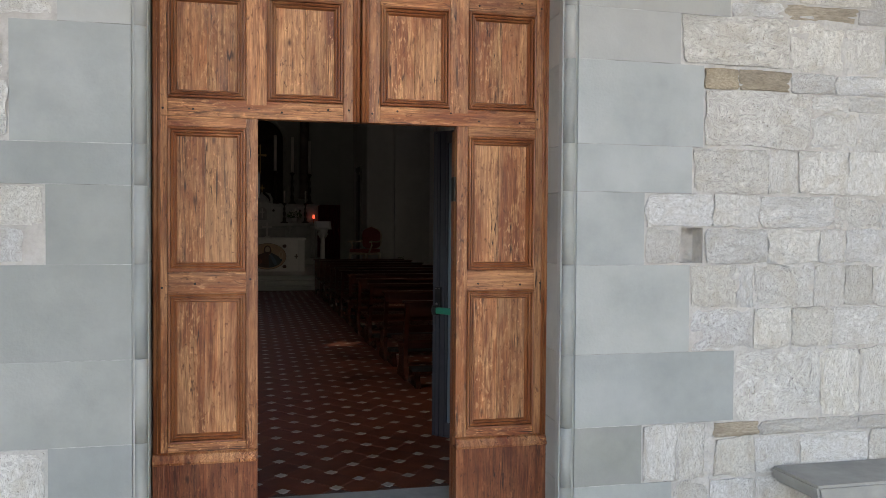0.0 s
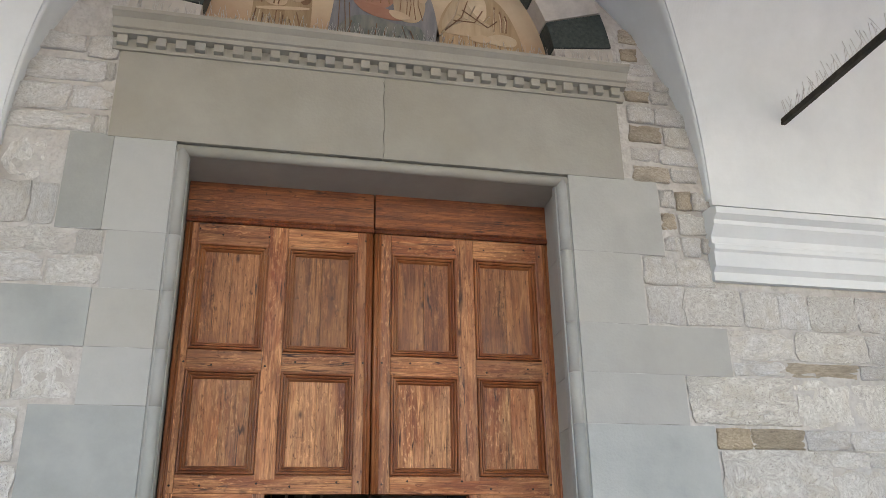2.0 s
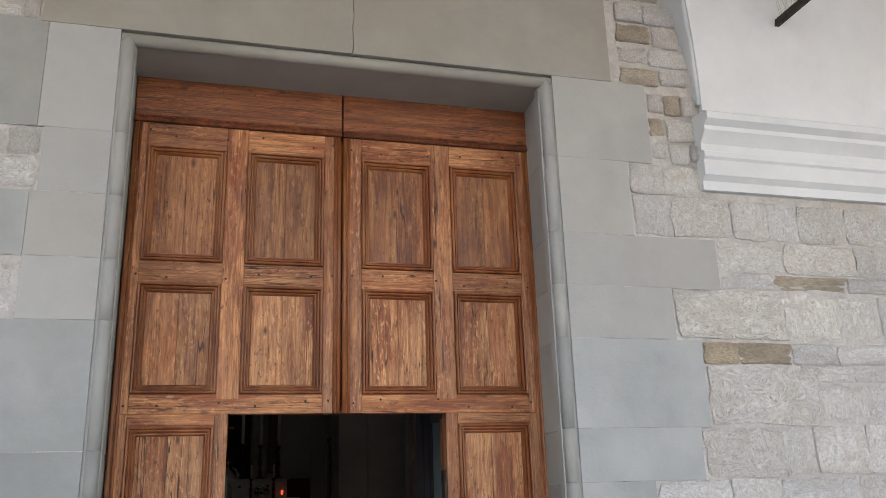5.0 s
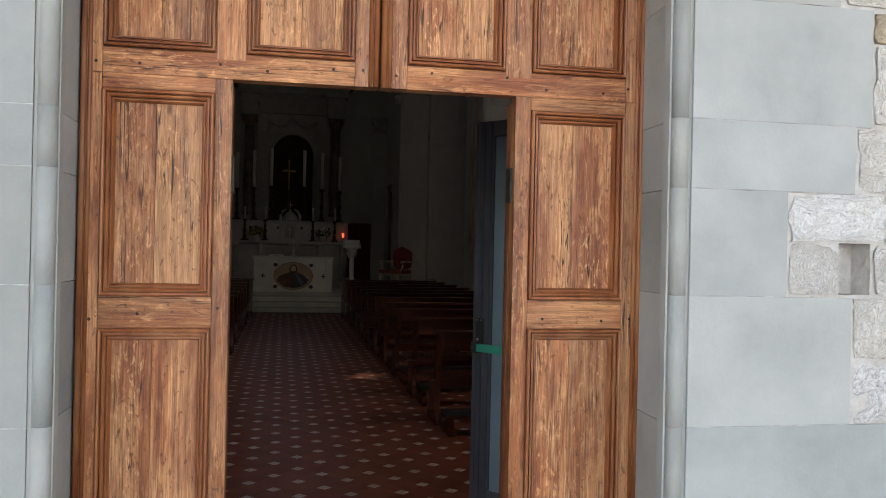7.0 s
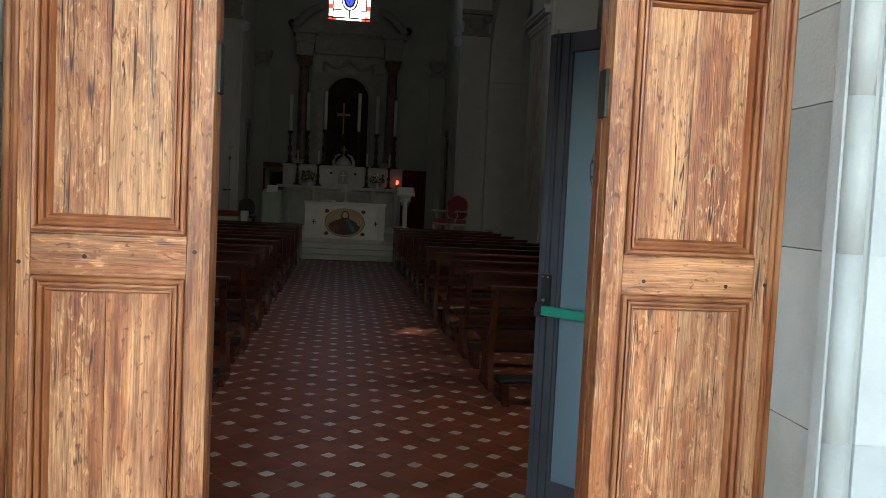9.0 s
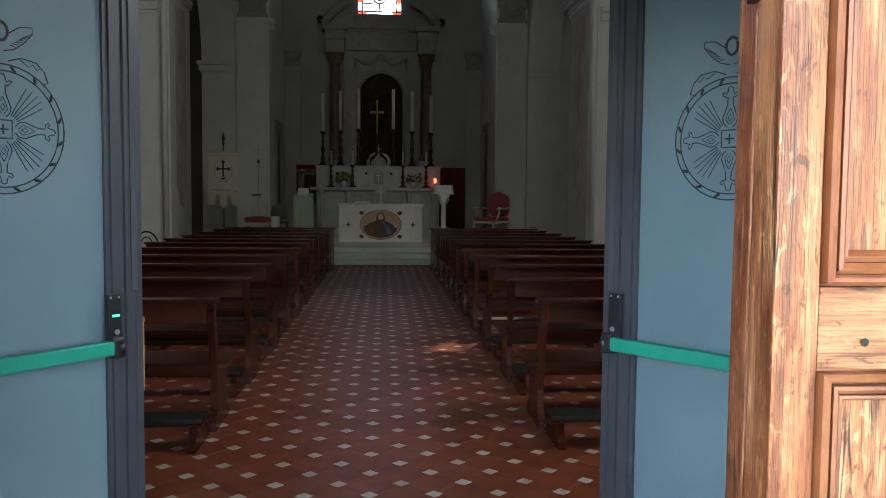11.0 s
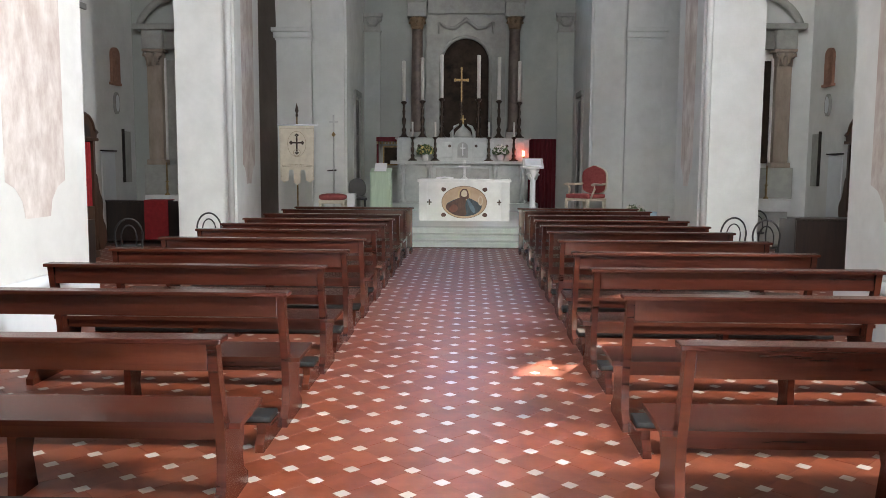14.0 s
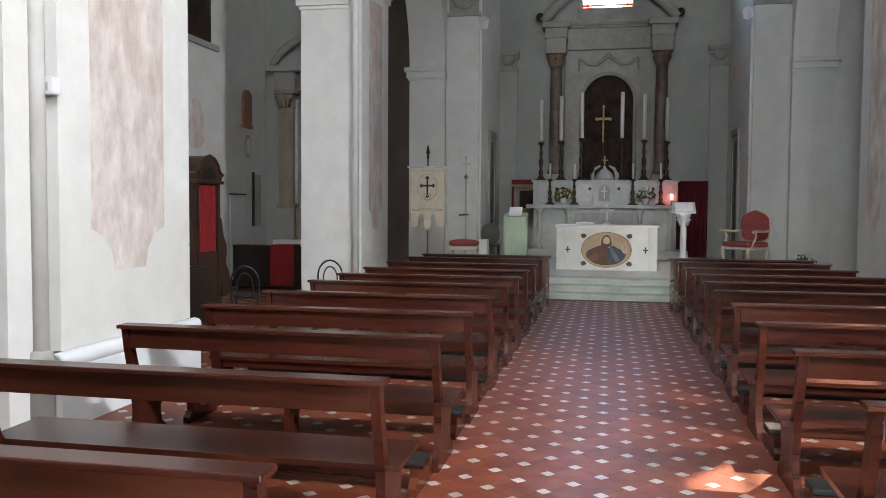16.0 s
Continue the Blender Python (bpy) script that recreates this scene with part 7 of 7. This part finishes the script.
def bentwood_chair(at, rz):
    ob = thing("bentwood_chair", "black bentwood chair with a looped back", "chair", at, rz, group="bentwood chairs by the piers")
    part("seat", lathe(B(), [(0.19, 0.435), (0.205, 0.45), (0.2, 0.47), (0.1, 0.465)], 20), black_plastic, ob)
    for x, y in ((-0.15, -0.15), (0.15, -0.15)):
        part("leg", tube(B(), [(x, y, 0.44), (x * 1.25, y * 1.3, 0.0)], 0.014, 8), black_plastic, ob)
    arcp = [(0.2 * math.cos(a), 0.17 + 0.06 * math.sin(a) * 0.6, 0.62 + 0.27 * math.sin(a)) for a in [math.pi * i / 14 for i in range(15)]]
    part("back_loop", tube(B(), [(0.19, 0.2, 0.0), (0.18, 0.15, 0.44)] + arcp + [(-0.18, 0.15, 0.44), (-0.19, 0.2, 0.0)], 0.015, 8), black_plastic, ob)
    arc2 = [(0.11 * math.cos(a), 0.17 + 0.03 * math.sin(a), 0.6 + 0.19 * math.sin(a)) for a in [math.pi * i / 12 for i in range(13)]]
    part("inner_loop", tube(B(), [(0.1, 0.15, 0.45)] + arc2 + [(-0.1, 0.15, 0.45)], 0.011, 8), black_plastic, ob)
    part("hoop", tube(B(), [(0.16 * math.cos(2 * math.pi * i / 20), 0.16 * math.sin(2 * math.pi * i / 20), 0.2) for i in range(21)], 0.01, 6), black_plastic, ob)
    return ob


bentwood_chair((-3.75, 19.2, 0), 190)
bentwood_chair((-4.5, 17.6, 0), 200)
bentwood_chair((-4.9, 15.4, 0), 170)
bentwood_chair((5.05, 18.9, 0), 175)
bentwood_chair((5.45, 18.4, 0), 160)
bentwood_chair((6.2, 21.2, 0), 180)
# reliefs and boards on the aisle walls
for s in (-1, 1):
    x = AX + s * (HALF - 0.04)
    ob = thing("wall_relief", "brown terracotta relief tablet with a small bracket", "relief", (x, 23.35, 3.4), group="station reliefs")
    part("tablet", prism(B(), [(-0.2, 0.1), (0.2, 0.1), (0.2, 0.7)] + disc(0, 0.7, 0.2, 0.16, 10, 0, math.pi)[1:-1] + [(-0.2, 0.7)], -0.03, 0.03, "x"), terracotta_relief, ob)
    part("bracket", box(B(), -0.06, 0.04, -0.24, 0.24, 0.04, 0.1, 0.01), terracotta_relief, ob)
    part("carving", lathe(B(), [(0.14, -0.04), (0.1, 0.0), (0.02, 0.04)], 10, -s * 0.02, 0, 0.5, "x"), terracotta_relief, ob)
    ob = thing("oval_plaque", "small grey oval plaque on the aisle wall", "plaque", (x, 23.35, 2.85), group="oval plaques")
    part("rim", prism(B(), disc(0, 0.2, 0.13, 0.24), -0.02, 0.03, "x"), grey_stone, ob)
    part("field", prism(B(), disc(0, 0.2, 0.09, 0.18), -0.025, 0.035, "x"), plaster, ob)
    ob = thing("wall_board", "narrow grey board hanging on the aisle wall", "board", (x, 23.85, 1.3), group="wall boards")
    part("board", box(B(), -0.025, 0.025, -0.18, 0.16, 0.0, 1.15, 0.004), stucco, ob)
    part("edge_strip", box(B(), -0.03, 0.03, -0.21, -0.181, 0.0, 1.2, 0.003), dark_iron, ob)
    panel = thing("wall_panel", "pale flush panel with a dark ledge on the aisle wall", "panel", (x, 22.83, 0.2), group="wall panels")
    part("field", box(B(), -0.012, 0.02, -0.32, 0.32, 0.0, 1.78, 0.003), plaster, panel)
    part("ledge", box(B(), *sorted((-s * 0.06, s * 0.02)), -0.34, 0.34, 1.781, 1.81, 0.003), dark_iron, panel)
frag = prism(B(), smooth([(20.75, 2.95), (21.2, 2.8), (21.6, 3.05), (21.5, 3.45), (21.25, 3.85), (20.95, 3.75), (20.7, 3.3)]), AX - HALF - 0.002, AX - HALF + 0.004, "x")
structure("fresco_fragment", frag, patch_fresco, "faded brown fragment of old wall painting", "painting")
# movement sensor on the pier
ob = thing("alarm_sensor", "small white alarm sensor box on the pier", "sensor", (AX - HN + 0.03, 12.13, 2.56))
part("case", box(B(), -0.02, 0.12, -0.05, 0.06, 0, 0.14, 0.025), paper, ob)
part("lens", box(B(), 0.02, 0.08, -0.056, -0.051, 0.03, 0.09, 0.002), steel, ob)

# ---- floor tiles and wall stones, piece by piece ----
S = 0.345
TX, TY = 0.247, 9.49
D = 0.052   # half diagonal of a white square


def white_mesh():
    bm = B()
    prism(bm, [(D - 0.003, 0), (0, D - 0.003), (-D + 0.003, 0), (0, -D + 0.003)], -0.004, 0.0015, "z")
    return finish(bm, "tile_white", white_tile_piece)


h = S / 2
OCT = []
# each red tile is centred between four white squares; its corners are cut by them
CORN = [(h, 0), (0, h), (-h, 0), (0, -h)]
for i in range(4):
    cx, cy = CORN[i]
    px, py = CORN[i - 1]
    nx, ny = CORN[(i + 1) % 4]
    L_ = math.hypot(nx - cx, ny - cy)
    q = (D / math.sqrt(2) + 0.0022)
    f = q / L_
    OCT += [(cx + (px - cx) * f, cy + (py - cy) * f), (cx + (nx - cx) * f, cy + (ny - cy) * f)]
OCT = [(u * 0.991, v * 0.991) for u, v in OCT]


def red_mesh():
    return finish(prism(B(), OCT, -0.004, 0.0, "z"), "tile_red", terracotta_piece)


floor_tiles = thing("floor_tiles", "red terracotta octagon tiles with small white squares", "floor", (0, 0, 0), kind="structure")
wm, rm = white_mesh(), red_mesh()
rest_v, rest_f, restw_v, restw_f = [], [], [], []
near = []
i0, i1 = int((AX - 7.7 - TX) / h) - 1, int((AX + 7.7 - TX) / h) + 1
j0, j1 = int((5.25 - TY) / h) - 1, int((FLOOR_END - TY) / h) + 1
for i in range(i0, i1 + 1):
    for j in range(j0, j1 + 1):
        x, y = TX + i * h, TY + j * h
        if not (AX - 7.6 < x < AX + 7.6 and 5.3 < y < 22.25):
            continue
        white = (i + j) % 2 == 0
        piece = abs(x - AX) < 1.0 and y < 12.5
        if piece:
            ob = new("white_tile" if white else "red_tile", wm if white else rm)
            ob.location = (x, y, 0.0005 * ((i * 7 + j * 3) % 3))
            ob.parent = floor_tiles
        else:
            vs, fs = (restw_v, restw_f) if white else (rest_v, rest_f)
            pts = [(D - 0.003, 0), (0, D - 0.003), (-D + 0.003, 0), (0, -D + 0.003)] if white else OCT
            z = 0.0015 if white else 0.0005 * ((i * 5 + j * 3) % 3)
            b0, k = len(vs), len(pts)
            vs += [(x + u, y + v, z) for u, v in pts] + [(x + u, y + v, -0.004) for u, v in pts]
            fs.append(tuple(range(b0, b0 + k)))
            fs += [(b0 + q, b0 + k + q, b0 + k + (q + 1) % k, b0 + (q + 1) % k) for q in range(k)]
for nm, vs, fs, mt in (("red_tiles", rest_v, rest_f, terracotta), ("white_tiles", restw_v, restw_f, white_tile)):
    me = bpy.data.meshes.new(nm)
    me.from_pydata(vs, [], fs)
    me.materials.append(mt)
    ob = new(nm, me)
    ob.parent = floor_tiles
    ob["kind"] = "stuff"


def stone_mesh(seed):
    """A rough-hewn block of unit size with an uneven face and worn corners."""
    rg = random.Random(seed)
    bm = B()
    n = 7
    grid = []
    for i in range(n + 1):
        row = []
        for j in range(n + 1):
            u, v = i / n - 0.5, j / n - 0.5
            e = max(abs(u), abs(v)) * 2
            c = (abs(u) * 2) ** 4 * (abs(v) * 2) ** 4
            k = 1 - 0.035 * c
            wob = 0.06 * noise.noise(Vector((u * 3 + seed * 7.3, v * 3, 1.5)))
            y = -0.5 + 0.22 * (max(0, e - 0.62) / 0.38) ** 2 + 0.42 * noise.noise(Vector((u * 4 + seed * 3.1, v * 4, 0.3))) + 0.24 * noise.noise(Vector((u * 11 + seed, v * 11, 4.0)))
            row.append(bm.verts.new((u * k + wob * e, y, v * k + 0.06 * noise.noise(Vector((u * 3, v * 3 + seed * 5.1, 7.7))) * e)))
        grid.append(row)
    for a, b in zip(grid, grid[1:]):
        for k in range(n):
            bm.faces.new((a[k], b[k], b[k + 1], a[k + 1])).smooth = True
    edge = [grid[i][0] for i in range(n + 1)] + [grid[n][j] for j in range(1, n + 1)] + [grid[i][n] for i in range(n - 1, -1, -1)] + [grid[0][j] for j in range(n - 1, 0, -1)]
    back = [bm.verts.new((v.co.x, 0.8, v.co.z)) for v in edge]
    for k in range(len(edge)):
        bm.faces.new((edge[k], edge[(k + 1) % len(edge)], back[(k + 1) % len(edge)], back[k]))
    return bm


stones_a = [finish(stone_mesh(k), "stone", rubble) for k in range(10)]
stones_b = [finish(stone_mesh(k + 20), "stone", rubble_brown) for k in range(3)]
rs = random.Random(11)


def lay(x0, x1, z0, z1, brown=False, rough=1.0):
    if x1 - x0 < 0.04 or z1 - z0 < 0.03:
        return
    ob = new("stone", rs.choice(stones_b if brown else stones_a))
    ob.parent = wall_facade
    ob.location = ((x0 + x1) / 2, FY + 0.013 + rs.uniform(-0.006, 0.006), (z0 + z1) / 2)
    g = 0.004
    ob.scale = (x1 - x0 - g, 0.030 * rough * rs.uniform(0.7, 1.4), z1 - z0 - g)
    if rs.random() < 0.5:
        ob.rotation_euler = (0, math.pi + rs.uniform(-0.01, 0.01), 0)


def inside(x, z):
    """Under the arch of the vault, or under the impost."""
    return z < 3.5 or (abs(x - AX) < VR and (z < VZ or (x - AX) ** 2 + (z - VZ) ** 2 < VR * VR))


def course(z0, z1, x0, x1, cuts=(), browns=()):
    xs = [x0] + [c for c in cuts if x0 < c < x1]
    while xs[-1] < x1 - 0.12:
        xs.append(min(xs[-1] + rs.uniform(0.18, 0.52), x1))
    for k, (a, b) in enumerate(zip(xs, xs[1:])):
        if inside((a + b) / 2, (z0 + z1) / 2):
            lay(a, b, z0, z1, k in browns)


END = 5.6
course(0.0, 0.28, 2.38, END, (2.61, 2.91, 3.3))
course(0.29, 0.61, 2.19, 2.63)
course(0.29, 0.515, 2.64, END, (2.90, 3.2, 3.68))
course(0.52, 0.605, 2.64, END, (2.93, 3.32, 3.6), (0,))
course(0.615, 1.015, 2.765, END, (3.33, 3.6))
course(1.025, 1.265, 2.475, END, (2.88, 3.13, 3.41))
course(1.27, 1.512, 2.475, END, (2.77, 2.88, 3.28, 3.49))
lay(2.19, 2.405, 1.52, 1.725)
course(1.52, 1.725, 2.555, END, (2.96, 3.31))
course(1.73, 1.915, 2.19, END, (2.61, 2.91, 3.41))
course(1.925, 2.18, 2.48, END, (2.96, 3.16, 3.5))
course(2.19, 2.51, 2.547, 3.24, (3.23,))
course(2.19, 2.41, 3.245, END, (3.56, 3.86))
course(2.415, 2.51, 3.245, END, (3.5, 3.8))
course(2.515, 2.635, 2.547, END, (2.76, 3.1, 3.4), (0, 1))
course(2.65, 2.925, 2.40, END, (3.09, 3.46))
course(2.935, 3.03, 2.71, END, (3.05, 3.55), (1,))
course(3.035, 3.22, 2.71, END)
course(3.23, 3.465, 2.21, END)
course(3.47, 3.65, 2.21, 2.68, (2.42,))
def ragged(x0, x1, z0, z1, high, wide):
    """Small uneven stones beside the portal, some of them brown, kept clear of the striped arch."""
    z = z0
    while z < z1 - 0.05:
        h = min(rs.uniform(0.6, 1.2) * high, z1 - z)
        x = x0 + rs.uniform(-0.004, 0.0)
        while x < x1 - 0.05:
            w = rs.uniform(0.55, 1.4) * wide
            e = min(x + w, x1)
            zz = z + rs.uniform(0.0, 0.25) * h
            if inside((x + e) / 2, z + h / 2) and all(math.hypot(u - AX, v - LZ) > R1 + 0.015 for u in (x, e) for v in (zz, z + h)) and not (z < 4.91 and x < (2.2 if z > 4.68 else 2.15) and e > (-0.94 if z > 4.68 else -0.89)):
                lay(x, e, zz, z + h, rs.random() < (0.22 if high < 0.16 else 0.08), 1.5)
            x = e + 0.006
        z += h + 0.006


ragged(2.21, 2.70, 4.15, 5.6, 0.13, 0.19)
ragged(2.37, 2.69, 3.66, 4.14, 0.13, 0.15)
ragged(-1.42, -0.895, 4.13, 4.9, 0.22, 0.34)
ragged(-1.42, -0.75, 4.91, 5.6, 0.15, 0.22)
for z0, z1 in ((3.61, 3.85), (3.85, 4.11)):
    course(z0, z1, -1.40, -1.09)
course(3.29, 3.45, -1.9, -0.83)
course(3.45, 3.60, -1.40, -0.83)
course(2.69, 2.96, -2.2, -0.86)
course(2.12, 2.4, -2.2, -1.07)
course(2.4, 2.67, -2.2, -1.07)
course(1.535, 1.70, -2.2, -0.915, (-1.2,))
course(1.71, 1.90, -2.2, -0.915, (-1.14,))
course(0.33, 0.64, -2.2, -0.91, (-1.25,))
course(0.0, 0.32, -2.2, -0.91)
for z0, z1 in ((2.98, 3.27), (1.92, 2.10), (1.08, 1.52), (0.66, 1.06)):
    course(z0, z1, -2.6, -1.64)
